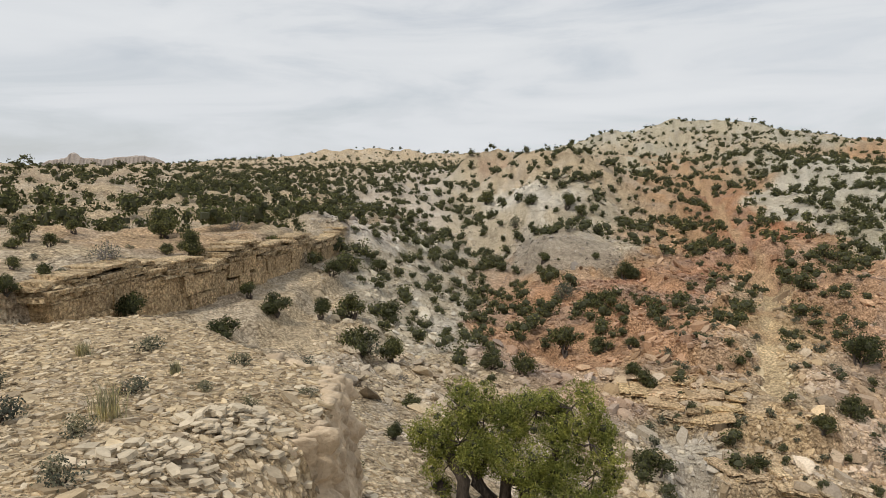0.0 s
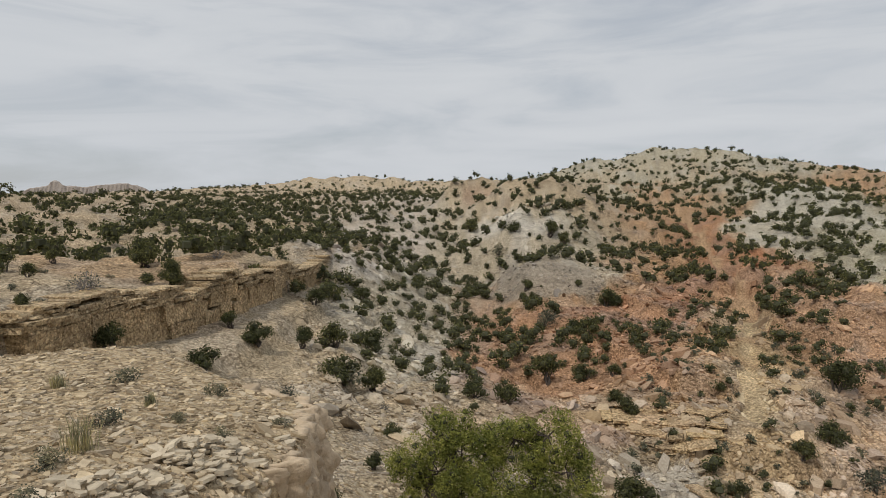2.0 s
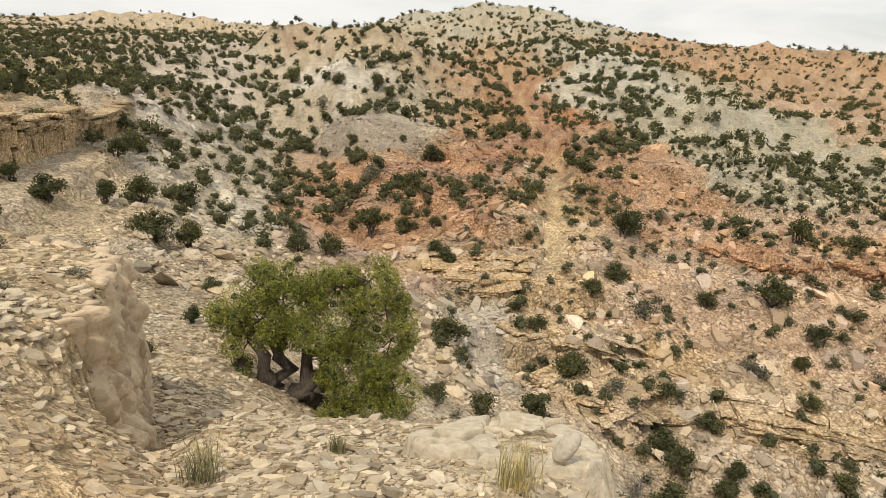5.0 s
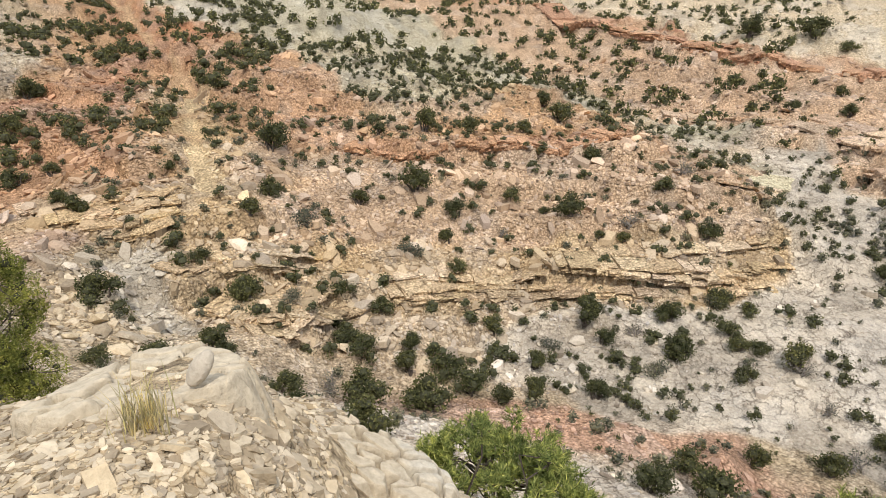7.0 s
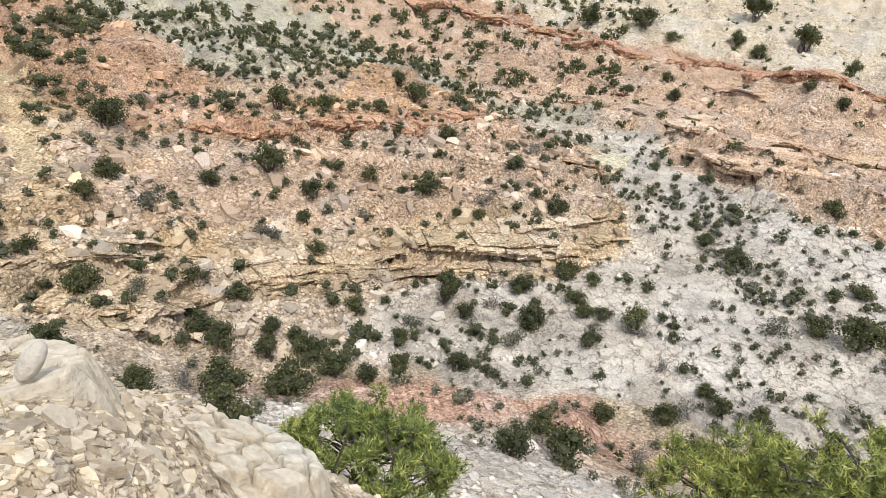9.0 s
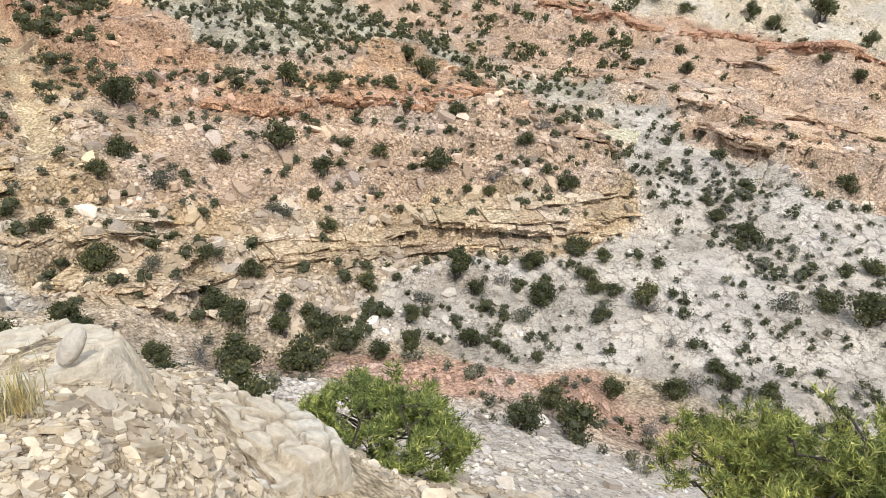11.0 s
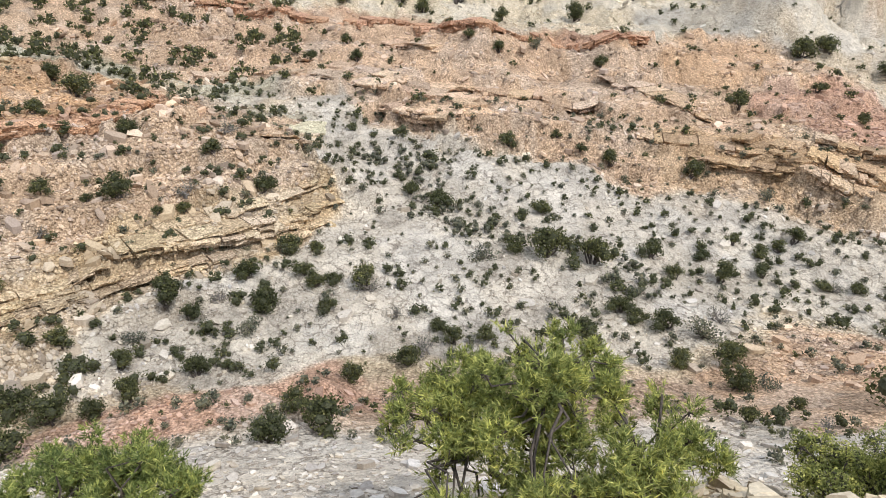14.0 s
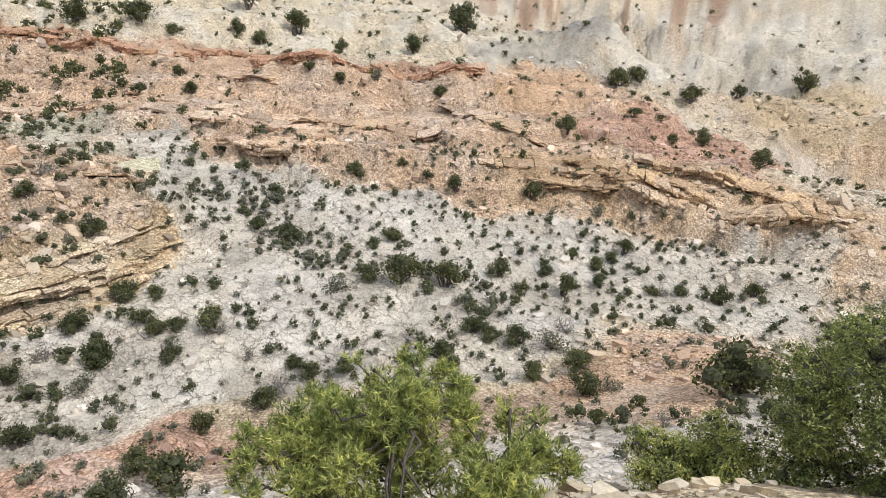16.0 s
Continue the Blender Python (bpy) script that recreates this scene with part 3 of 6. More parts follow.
OUTCROPS += [
    ("east slope", (0.54, 0.405, 0.30), [(107.1, 85.1), (88.6, 58.3), (83.9, 43.1), (88.9, 36.7), (82.1, 24.1), (89.3, 18.7), (86.4, 11.4), (75.4, 4.9), (71.3, -0.3), (76.8, -5.9), (60.8, -6.3), (58, -1.7), (55.6, 2.5), (59.4, 8.8), (59.5, 13.4), (60.8, 16.9), (61.4, 22.7), (59.5, 27.4), (62.2, 34.1), (61.5, 40.2), (68, 53), (73.1, 69), (78.3, 85.7)]),
    ("above rim", (0.6, 0.53, 0.415), [(121.8, 89.2), (101.4, 64.5), (88.4, 45.5), (91.3, 37.8), (92.9, 27.5), (92.9, 19.8), (94.8, 12.8), (91.1, 6.2), (73.7, -0), (78.4, -5.7), (176.9, -8.2)]),
]
OUTCROPS += [
    ("white rock", (0.575, 0.525, 0.455), [(54.2, 13.4), (56.9, 13.1), (59.5, 13.1), (60.5, 10.1), (58.6, 8.2), (55.8, 7.3), (54.7, 2.7), (54.4, -0.8), (54.6, -6), (32.6, -6.4), (30.1, -0.2), (29.6, 3.7), (26.5, 8.4), (23.9, 13), (23.3, 16.6), (24.1, 18.3), (26.9, 17.4), (30.6, 15.6), (33.6, 12.2), (36.5, 9.4), (40.8, 7.4), (42.2, 7.2), (43.7, 8.9), (50.1, 11.9)]),
    ("red bench a", (0.5, 0.335, 0.255), [(17.9, 13.8), (22.2, 12.6), (21.8, 8.5), (25.6, 6.7), (24.5, 4.8), (19.6, 7), (18.2, 9.2), (17.5, 12.1)]),
    ("red bench b", (0.5, 0.345, 0.26), [(15.3, 16.8), (13.5, 12.8)]),
]
OUTCROPS += [
    ("red bench c", (0.5, 0.335, 0.255), [(18.8, 16.8), (21.2, 14.7), (23.8, 11.8), (25.7, 8.8), (27.1, 5.6), (25.1, 4.1), (23.6, 7.3), (19.6, 7.7), (17, 11), (15.3, 11.9)]),
    ("white rock b", (0.575, 0.525, 0.455), [(59.8, 13.3), (58.2, 9), (54, 7.5), (53.1, 0.8), (52.4, -3.8), (49.3, -10.3), (49.4, -15.1), (47.8, -22.2), (44.7, -30), (41, -38.6), (37.5, -36), (35, -31), (35.3, -26.8), (36.4, -17.7), (32.7, -14.5), (29, -10.1), (29.2, -4.2), (28.2, -0.2), (27.5, 5.2), (24.5, 8), (23.9, 12), (31.3, 14.8), (33.6, 11.8), (37.6, 8.5), (40.5, 8), (43.4, 10.7)]),
]
OUTCROPS += [
    ("above rim b", (0.61, 0.545, 0.43), [(96, 40), (89.7, 37.7), (84.7, 26.9), (90.3, 19.8), (91.5, 9), (78.5, -6.9), (76.9, -17.9), (86.1, -23.6), (89.5, -16.7), (97.1, -23.7), (92.2, -29.7), (145.1, -28.2)]),
    ("east slope b", (0.54, 0.405, 0.30), [(85.5, 36.1), (81.8, 26.2), (86.1, 18.9), (82.8, 8.1), (76.3, -6.8), (73.7, -15.3), (71.6, -20.3), (61.9, -27.3), (56.3, -26.7), (58.4, -16), (54.7, -13.7), (49.5, -15.1), (49.6, -10.4), (52.4, -3.8), (53.1, 0.8), (54.4, 7.5), (59.9, 12.9), (61.9, 26.9)]),
    ("soil orange", (0.58, 0.415, 0.285), [(74, -14.1), (85, -23.4), (80.2, -33.9), (73.6, -40.2), (67.4, -30.5), (71.6, -20.3), (71.6, -15)]),
]
OUTCROPS += [
    ("soil pink", (0.5, 0.325, 0.245), [(66.9, -25.3), (73.6, -40.2), (65.3, -44.3), (66.8, -53.2), (50.6, -37), (52.9, -31.3), (62.1, -26.7)]),
    ("east cliff", (0.51, 0.37, 0.24), [(49.6, -25.1), (46.6, -30.8), (42.9, -34.2), (41.4, -38.8), (45.8, -42.7), (51.6, -39.9), (53.8, -31.6), (56.3, -26.7), (58.4, -16), (54.7, -13.7), (52.7, -17.7)]),
    ("bench orange", (0.56, 0.4, 0.285), [(29.2, -16.1), (33.2, -20.1), (34.4, -28.3), (26.5, -23.6), (20.4, -16.8), (18.9, -13.1), (21.7, -12), (28.3, -11.7)]),
    ("mound grey", (0.43, 0.395, 0.335), [(89.5, -16.7), (95.8, -23.4), (92.2, -29.8), (83.4, -34.1), (81.4, -36.8), (83.2, -27.4), (87, -20)]),
]
OUTCROPS += [
    ("cliff white", (0.63, 0.575, 0.485), [(84.8, -35.6), (125.8, -64.6), (114.7, -71.7), (102.1, -90.1), (85.5, -79.7), (93.1, -70.4), (102, -63.8), (80.3, -43.1), (82.2, -36.8)]),
    ("shelf tan", (0.52, 0.42, 0.29), [(82.4, -52.6), (93, -70.5), (84.8, -79.2), (68.1, -66), (70.4, -58.5), (70.9, -50.7)]),
]
OUTCROPS += [
    ("bluff face", (0.54, 0.49, 0.395), [(0.6, 132.7), (8.2, 146.3), (20.7, 96.0), (23.2, 77.4), (20.1, 72.8), (13.4, 78.1), (9.6, 92.8), (6.8, 83.9), (1.3, 104.5)]),
    ("grey dome", (0.36, 0.325, 0.275), [(7.4, 77.9), (10.0, 92.7), (13.1, 76.6), (18.1, 77.2), (20.1, 72.8), (19.2, 67.8), (14.3, 68.9), (10.4, 72.0)]),
    ("bluff band", (0.66, 0.63, 0.56), [(8.2, 129.8), (12.1, 133.1), (15.0, 97.7), (20.5, 96.0), (19.3, 94.3), (14.5, 94.4), (9.2, 100.9)]),
]
# Washed beds along a line: half-width, depth, colour.
WASHES = [("wash", 0.52, 0.45, (0.60, 0.495, 0.335)), ("wash up", 0.8, 0.5, (0.50, 0.36, 0.24)), ("pour-over foot", 0.8, 0.5, (0.49, 0.45, 0.385))]


class Sheet:
    """A smooth surface through some of the lines."""

    def __init__(self, left_out):
        k, c = [], []
        for name, bed, pts in LAND:
            if name not in left_out:
                for p in dense(pts):
                    k.append(p)
                    c.append(BED[bed])
        self.k, self.c = np.array(k), np.array(c)
        n = self.n = len(k)
        A = np.zeros((n + 3, n + 3))
        A[:n, :n] = self.gaps(self.k[:, 0], self.k[:, 1]) - np.eye(n) * (0.03 + 0.004 * np.hypot(self.k[:, 0], self.k[:, 1]))
        A[:n, n], A[:n, n + 1], A[:n, n + 2] = 1, self.k[:, 0], self.k[:, 1]
        A[n:, :n] = A[:n, n:].T
        self.w = np.linalg.solve(A, np.concatenate([self.k[:, 2], np.zeros(3)]))

    def gaps(self, x, y, squared=False):
        a, b = np.stack([x, y], 1), self.k[:, :2]
        d = (a * a).sum(1)[:, None] + (b * b).sum(1)[None] - 2 * a @ b.T
        np.maximum(d, 0, out=d)
        return d if squared else np.sqrt(d)

    def at(self, x, y):
        return self.gaps(x, y) @ self.w[:self.n] + self.w[self.n] + self.w[self.n + 1] * x + self.w[self.n + 2] * y

    def bed(self, x, y, reach):
        d = self.gaps(x, y, True) + (0.01 * reach[:, None] + 0.05) ** 2
        d = 1 / (d * d)
        return (d @ self.c) / d.sum(1, keepdims=True)


HIGH, LOW = Sheet(BELOW), Sheet(TABLE)


def side(x, y, line):
    """Distance to a line of points, positive on its left."""
    best, sign = np.full(len(x), 1e9), np.ones(len(x))
    for (ax, ay), (bx, by) in zip(line[:-1], line[1:]):
        ux, uy = bx - ax, by - ay
        t = np.clip(((x - ax) * ux + (y - ay) * uy) / (ux * ux + uy * uy), 0, 1)
        dx, dy = x - ax - t * ux, y - ay - t * uy
        d = np.hypot(dx, dy)
        near = d < best
        best = np.where(near, d, best)
        sign = np.where(near, np.where(ux * (y - ay) - uy * (x - ax) >= 0, 1.0, -1.0), sign)
    return best * sign


def smooth(a, b, v):
    t = np.clip((v - a) / (b - a), 0, 1)
    return t * t * (3 - 2 * t)


def inside(x, y, ring):
    """Distance to the edge of a closed outline, positive inside."""
    ring = np.array(ring)
    low, high = ring.min(0) - 4, ring.max(0) + 4
    d = np.full(len(x), -9.0)
    k = np.nonzero((x > low[0]) & (x < high[0]) & (y > low[1]) & (y < high[1]))[0]
    if len(k):
        px, py = x[k], y[k]
        odd, best = np.zeros(len(k), bool), np.full(len(k), 1e9)
        for (ax, ay), (bx, by) in zip(ring, np.roll(ring, -1, 0)):
            ux, uy = bx - ax, by - ay
            t = np.clip(((px - ax) * ux + (py - ay) * uy) / (ux * ux + uy * uy + 1e-9), 0, 1)
            best = np.minimum(best, np.hypot(px - ax - t * ux, py - ay - t * uy))
            if uy:
                odd ^= ((ay > py) != (by > py)) & (px < ux * (py - ay) / uy + ax)
        d[k] = np.where(odd, best, -best)
    return d


def within(x, y, *names):
    """Whether a place lies on one of the named outcrops."""
    return np.any([inside(x, y, ring) > 0 for name, _, ring in OUTCROPS if name in names], axis=0)


def land(x, y):
    """Height and bedrock colour at x, y."""
    x, y = np.asarray(x, float), np.asarray(y, float)
    z, col = np.empty_like(x), np.empty((len(x), 3))
    reach = np.hypot(x, y)
    rag = np.clip(reach, 2, 60) * 0.012
    s = side(x + rag * (2.2 * fbm(x, y, 1.6, 3, 5)), y + rag * (2.2 * fbm(x, y, 1.6, 3, 6)), RIM)
    s = s - 0.45 * smooth(15, 18, y) * (1 - smooth(56, 60, y))      # the soft core stands back behind the cliff's blocks
    wide = 0.06 + 0.004 * reach + 12 * smooth(60, 170, reach)
    wide = wide + 1.1 * (1 - smooth(5.2, 6.6, y)) * smooth(1.6, 2.6, y) * (1 - smooth(0.6, 1.2, x))   # no wall beside the eye, only a slope of plates
    top = smooth(-1, 1, s / wide)
    for k in range(0, len(x), 20000):
        e = slice(k, k + 20000)
        xe, ye, re, te = x[e], y[e], reach[e], top[e]
        w = 0.02 + 0.05 * re
        bx, by = xe + w * fbm(xe, ye, 6, 4, 61), ye + w * fbm(xe, ye, 6, 4, 71)
        z[e], col[e] = LOW.at(xe, ye), LOW.bed(bx, by, re)
        up = te > 0.001
        if up.any():
            t = te[up]
            z[e][up] = z[e][up] * (1 - t) + HIGH.at(xe[up], ye[up]) * t
            col[e][up] = col[e][up] * (1 - t[:, None]) + HIGH.bed(bx[up], by[up], re[up]) * t[:, None]
    face = top * (1 - top) * 4 * (1 - smooth(60, 120, reach))
    col = col * (1 - 0.75 * face[:, None]) + np.array([0.47, 0.345, 0.21]) * (0.75 * face[:, None])
    red = np.clip((col[:, 0] / col[:, 2] - 1.35) / 0.7, 0, 1)         # the ledge-forming beds
    far = np.clip(reach / 30, 0.14, 3.0)
    z += far * (0.9 * fbm(x, y, 9, 5, 3) + 0.6 * np.abs(fbm(x, y, 3.1, 4, 23)) - 0.1) * (0.45 + 0.4 * smooth(20, 60, reach))
    for mx, my, ml, mw, mh in MOUNDS:
        z += mh * np.exp(-((x - mx) / ml) ** 2 - ((y - my) / mw) ** 2)
    for px, py, pl, pw, tone in PATCHES:
        q = 1 - smooth(0.7, 1.25, np.hypot((x - px) / pl, (y - py) / pw) + 0.7 * fbm(x, y, 3 + reach / 30, 4, 151))
        col = col * (1 - 0.85 * q[:, None]) + np.array(tone) * (0.85 * q[:, None])
    w = np.clip(0.02 * reach, 0.2, 1.6)
    wx, wy = x + w * 1.6 * fbm(x, y, 3.0, 4, 301), y + w * 1.6 * fbm(x, y, 3.0, 4, 311)
    for name, tone, ring in OUTCROPS:
        q = 0.88 * smooth(-1, 1, inside(wx, wy, ring) / (0.12 + 0.008 * reach))
        col = col * (1 - q[:, None]) + np.array(tone) * q[:, None]
    # rain-cut rills on the soft slopes
    z -= 0.5 * np.clip(reach / 60, 0, 3) * smooth(40, 70, reach) * (1 - smooth(400, 900, reach)) * np.abs(fbm(x, y, 16, 4, 141)) * 2.2
    # paler weathered spots and lag gravel among the coloured beds
    spots = smooth(0.02, 0.30, fbm(x, y, 3.5, 5, 401, 0.62)) * smooth(12, 20, reach)
    grey = col.mean(1, keepdims=True)
    col = col * (1 - 0.42 * spots[:, None]) + (0.45 * col + 0.55 * grey) * 1.16 * (0.42 * spots[:, None])
    dark_spots = smooth(0.05, 0.32, fbm(x, y, 2.6, 5, 421, 0.62)) * smooth(12, 20, reach)
    col = col * (1 - 0.2 * dark_spots[:, None])
    for name, half, deep, tone in WASHES:
        pts = next(p for n, _, p in LAND if n == name)
        near = (np.abs(x - np.mean([p[0] for p in pts])) < 90) & (reach < 260) & (reach > 20)
        xs, ys = x[near], y[near]
        bed = 1 - smooth(0.6, 1.3, (np.abs(side(xs, ys, [p[:2] for p in pts])) + 1.8 * fbm(xs, ys, 4, 3, 12)) / half)
        z[near] -= deep * bed
        col[near] = col[near] * (1 - bed[:, None]) + np.array(tone) * bed[:, None]
    mid = (reach > 8) & (reach < 400)
    zm, xm, ym = z[mid], x[mid], y[mid]
    wob = 1.6 * fbm(xm, ym, 4.0, 4, 33) * (0.5 + reach[mid] / 80)
    for name, tall, run in LEDGES:
        pts = next(p for n, _, p in LAND if n == name)
        s = side(xm, ym, [p[:2] for p in pts])
        near = np.abs(s) < run * 4
        ends = [np.hypot(xm[near] - pts[q][0], ym[near] - pts[q][1]) for q in (0, -1)]
        fade = smooth(0, 3 + run, np.minimum(*ends)) * (0.55 + 0.9 * (0.5 + fbm(xm[near], ym[near], 7, 3, 77)))
        q = s[near] + wob[near]
        step = sum(smooth(-0.10, 0.10, q / run * 2.2 - o) for o in (-0.3, 0.1, 0.5)) / 3 - smooth(-1, 1, q / run)
        zm[near] += tall * 1.5 * fade * step
    z[mid] = zm
    # beds: benches and risers, thin where the rock is hard
    dip = z + 0.035 * x + 0.02 * y + 0.5 * fbm(x, y, 14, 3, 41)
    for size, share in ((1.6, 0.75), (0.42, 0.8)):
        q = dip / size
        r = q - np.floor(q)
        amt = share * (0.3 + 0.7 * red) * smooth(7, 16, reach) * (1 - smooth(220, 500, reach))
        patch = smooth(-0.25, 0.15, fbm(x, y, 9, 4, 55))
        z += amt * patch * size * (smooth(0.40, 0.56, r) - r)
    lum = 1 + 0.13 * np.sin(dip * 5.1 + 3 * fbm(x, y, 8, 3, 91)) * smooth(8, 25, reach) * (0.4 + 0.6 * red)
    # rusty streaks down the far white cliff
    wall = smooth(104, 118, x) * (1 - smooth(-40, -30, y)) * (1 - smooth(170, 230, reach))
    ang = np.arctan2(y, x) * 60
    streak = wall * smooth(0.10, 0.22, fbm(ang, z * 0.05, 1.4, 4, 201))
    col = col * (1 - 0.7 * streak[:, None]) + np.array([0.34, 0.21, 0.145]) * (0.7 * streak[:, None])
    z += wall * 2.2 * fbm(ang, z * 0.1, 1.1, 4, 207)
    return z, np.clip(col * lum[:, None], 0.02, 0.85)


def height(x, y):
    return float(land(np.array([x]), np.array([y]))[0][0])


def mesh_from(name, verts, faces, mat, colours=None, smooth_faces=False):
    """A mesh from arrays; faces all of one size."""
    verts, faces = np.asarray(verts, np.float32), np.asarray(faces, np.int32)
    me = bpy.data.meshes.new(name)
    k = faces.shape[1]
    me.vertices.add(len(verts)); me.vertices.foreach_set("co", verts.ravel())
    me.loops.add(faces.size); me.loops.foreach_set("vertex_index", faces.ravel())
    me.polygons.add(len(faces))
    me.polygons.foreach_set("loop_start", np.arange(0, faces.size, k, dtype=np.int32))
    me.polygons.foreach_set("use_smooth", np.full(len(faces), smooth_faces))
    if colours is not None:
        a = me.color_attributes.new("geology", "FLOAT_COLOR", "POINT")
        a.data.foreach_set("color", np.hstack([colours, np.ones((len(colours), 1))]).astype(np.float32).ravel())
    me.materials.append(mat)
    me.update(calc_edges=True)
    return me


def build_ground():
    """One sheet from the rock underfoot to the horizon, finer where the eye is near."""
    az = np.radians(np.concatenate([np.arange(-40, 150, 0.23), np.arange(150, 320, 2.0)]))
    rad = np.concatenate([[0.001], np.geomspace(0.3, 3, 20, endpoint=False), np.geomspace(3, 14, 110, endpoint=False), np.geomspace(14, 72, 240, endpoint=False), np.geomspace(72, 130, 50, endpoint=False), np.geomspace(130, 4200, 100)])
    A, D = np.meshgrid(az, rad)
    x, y = (0.5 + D * np.sin(A)).ravel(), (-0.4 + D * np.cos(A)).ravel()
    z, col = land(x, y)
    nr, nc = len(rad), len(az)
    i = np.arange(nr - 1)[:, None] * nc + np.arange(nc)[None, :]
    j = np.arange(nr - 1)[:, None] * nc + (np.arange(nc)[None, :] + 1) % nc
    quads = np.stack([i, i + nc, j + nc, j], -1).reshape(-1, 4)[:, ::-1]
    verts = np.stack([x, y, z], 1)
    me = mesh_from("ground", verts, quads, GROUND, col, True)
    ob = new("ground", me)
    return tagged(ob, "layered tan, white and red desert bedrock with scree", "ground", kind="structure")


ground = build_ground()


# ---- makers ----
def part(name, me, parent, label=""):
    ob = new(name, me)
    ob.parent = parent
    return tagged(ob, label) if label else ob


def thing(name, x, y, z, turn=0.0, size=1.0, label="", category="", group=""):
    ob = new(name)
    ob.matrix_basis = Matrix.LocRotScale((x, y, z), Euler((0, 0, turn)), (size, size, size))
    return tagged(ob, label, category, group)


def tubes(paths, sides=6):
    """Tapered limbs: each path is a list of (x, y, z, radius)."""
    verts, faces = [], []
    for path in paths:
        base = len(verts)
        p = np.array(path, float)
        for k in range(len(p)):
            d = p[min(k + 1, len(p) - 1), :3] - p[max(k - 1, 0), :3]
            d /= np.linalg.norm(d) + 1e-9
            u = np.cross(d, (0.31, 0.95, 0.1))
            u /= np.linalg.norm(u) + 1e-9
            v = np.cross(d, u)
            for s in range(sides):
                a = 2 * math.pi * s / sides + 0.35 * k
                verts.append(p[k, :3] + p[k, 3] * (1 + 0.25 * math.sin(3 * a + k)) * (math.cos(a) * u + math.sin(a) * v))
            if k:
                for s in range(sides):
                    a, b = base + (k - 1) * sides + s, base + (k - 1) * sides + (s + 1) % sides
                    faces.append((a, b, b + sides, a + sides))
    return np.array(verts), np.array(faces)


def limb(rng, a, b, ra, rb, bend=0.12, steps=5):
    """A crooked limb from a to b."""
    a, b = np.array(a, float), np.array(b, float)
    span = np.linalg.norm(b - a)
    path = []
    for k in range(steps + 1):
        t = k / steps
        off = rng.normal(0, bend * span * math.sin(math.pi * t) * 0.6, 3)
        path.append((*(a + (b - a) * t + off), ra + (rb - ra) * t))
    return path


def frames_of(d, rng):
    """Two directions across each direction d."""
    r = rng.normal(size=d.shape)
    u = np.cross(d, r)
    u /= np.linalg.norm(u, axis=1, keepdims=True) + 1e-9
    return u, np.cross(d, u)


def sprays(rng, centres, radii, count, leaf, flat=0.75, lift=0.25, slim=0.55):
    """Leaf sprays on the outside of some round clumps: bent four-cornered blades."""
    centres, radii = np.array(centres, float), np.array(radii, float)
    share = radii ** 2 / (radii ** 2).sum()
    pick = rng.choice(len(radii), count, p=share)
    d = rng.normal(size=(count, 3))
    d /= np.linalg.norm(d, axis=1, keepdims=True)
    rr = radii[pick] * (0.55 + 0.5 * rng.random(count) ** 0.6) * (1 + 0.22 * np.sin(d[:, 0] * 5 + pick) * np.cos(d[:, 2] * 4 + pick * 1.7))
    p = centres[pick] + d * rr[:, None] * np.array([1, 1, flat])
    n = d * 0.6 + rng.normal(size=d.shape) * 0.65 + np.array([0, 0, lift])
    n /= np.linalg.norm(n, axis=1, keepdims=True)
    u, v = frames_of(n, rng)
    a, b = (leaf * (0.6 + 0.8 * rng.random(count)))[:, None], (leaf * slim * (0.6 + 0.8 * rng.random(count)))[:, None]
    droop = n * a * 0.35
    verts = np.stack([p - u * a * 0.5, p - v * b * 0.5 + droop * 0.6, p + u * a * 0.5 + droop, p + v * b * 0.5 + droop * 0.4], 1).reshape(-1, 3)
    return verts, np.arange(count * 4).reshape(-1, 4)


def tufts(rng, centres, radii, count, length, needles=12, flat=0.8):
    """Shoots set all round with thin needles that lean towards the tip."""
    centres, radii = np.array(centres, float), np.array(radii, float)
    share = radii ** 2 / (radii ** 2).sum()
    pick = rng.choice(len(radii), count, p=share)
    d = rng.normal(size=(count, 3)) + np.array([0, 0, 0.35])
    d /= np.linalg.norm(d, axis=1, keepdims=True)
    p = centres[pick] + d * (radii[pick] * (0.5 + 0.55 * rng.random(count) ** 0.5))[:, None] * np.array([1, 1, flat])
    ax = d * 0.6 + np.array([0, 0, 0.75]) + rng.normal(size=d.shape) * 0.3
    ax /= np.linalg.norm(ax, axis=1, keepdims=True)
    p, ax = np.repeat(p, needles, 0), np.repeat(ax, needles, 0)
    k = len(p)
    along = rng.random(k)[:, None] * length * 1.3
    u, v = frames_of(ax, rng)
    out = ax * (0.55 + 0.5 * rng.random(k))[:, None] + u
    out /= np.linalg.norm(out, axis=1, keepdims=True)
    root = p + ax * along
    tip = root + out * (length * (0.7 + 0.5 * rng.random(k)))[:, None]
    w = v * length * 0.085
    verts = np.stack([root - w, root + w, tip], 1).reshape(-1, 3)
    return verts, np.arange(k * 3).reshape(-1, 3)


def cube_ball(cuts):
    """A ball of four-cornered faces, of radius 1."""
    g = np.linspace(-1, 1, cuts + 1)
    vs, fs = [], []
    for axis in range(3):
        for sign in (-1, 1):
            base = len(vs)
            for a in g:
                for b in g:
                    p = np.zeros(3)
                    p[axis], p[(axis + 1) % 3], p[(axis + 2) % 3] = sign, a, b
                    vs.append(p / np.linalg.norm(p))
            k = cuts + 1
            fs += [(base + i * k + j, base + i * k + j + 1, base + (i + 1) * k + j + 1, base + (i + 1) * k + j) for i in range(cuts) for j in range(cuts)]
    return np.array(vs), np.array(fs)


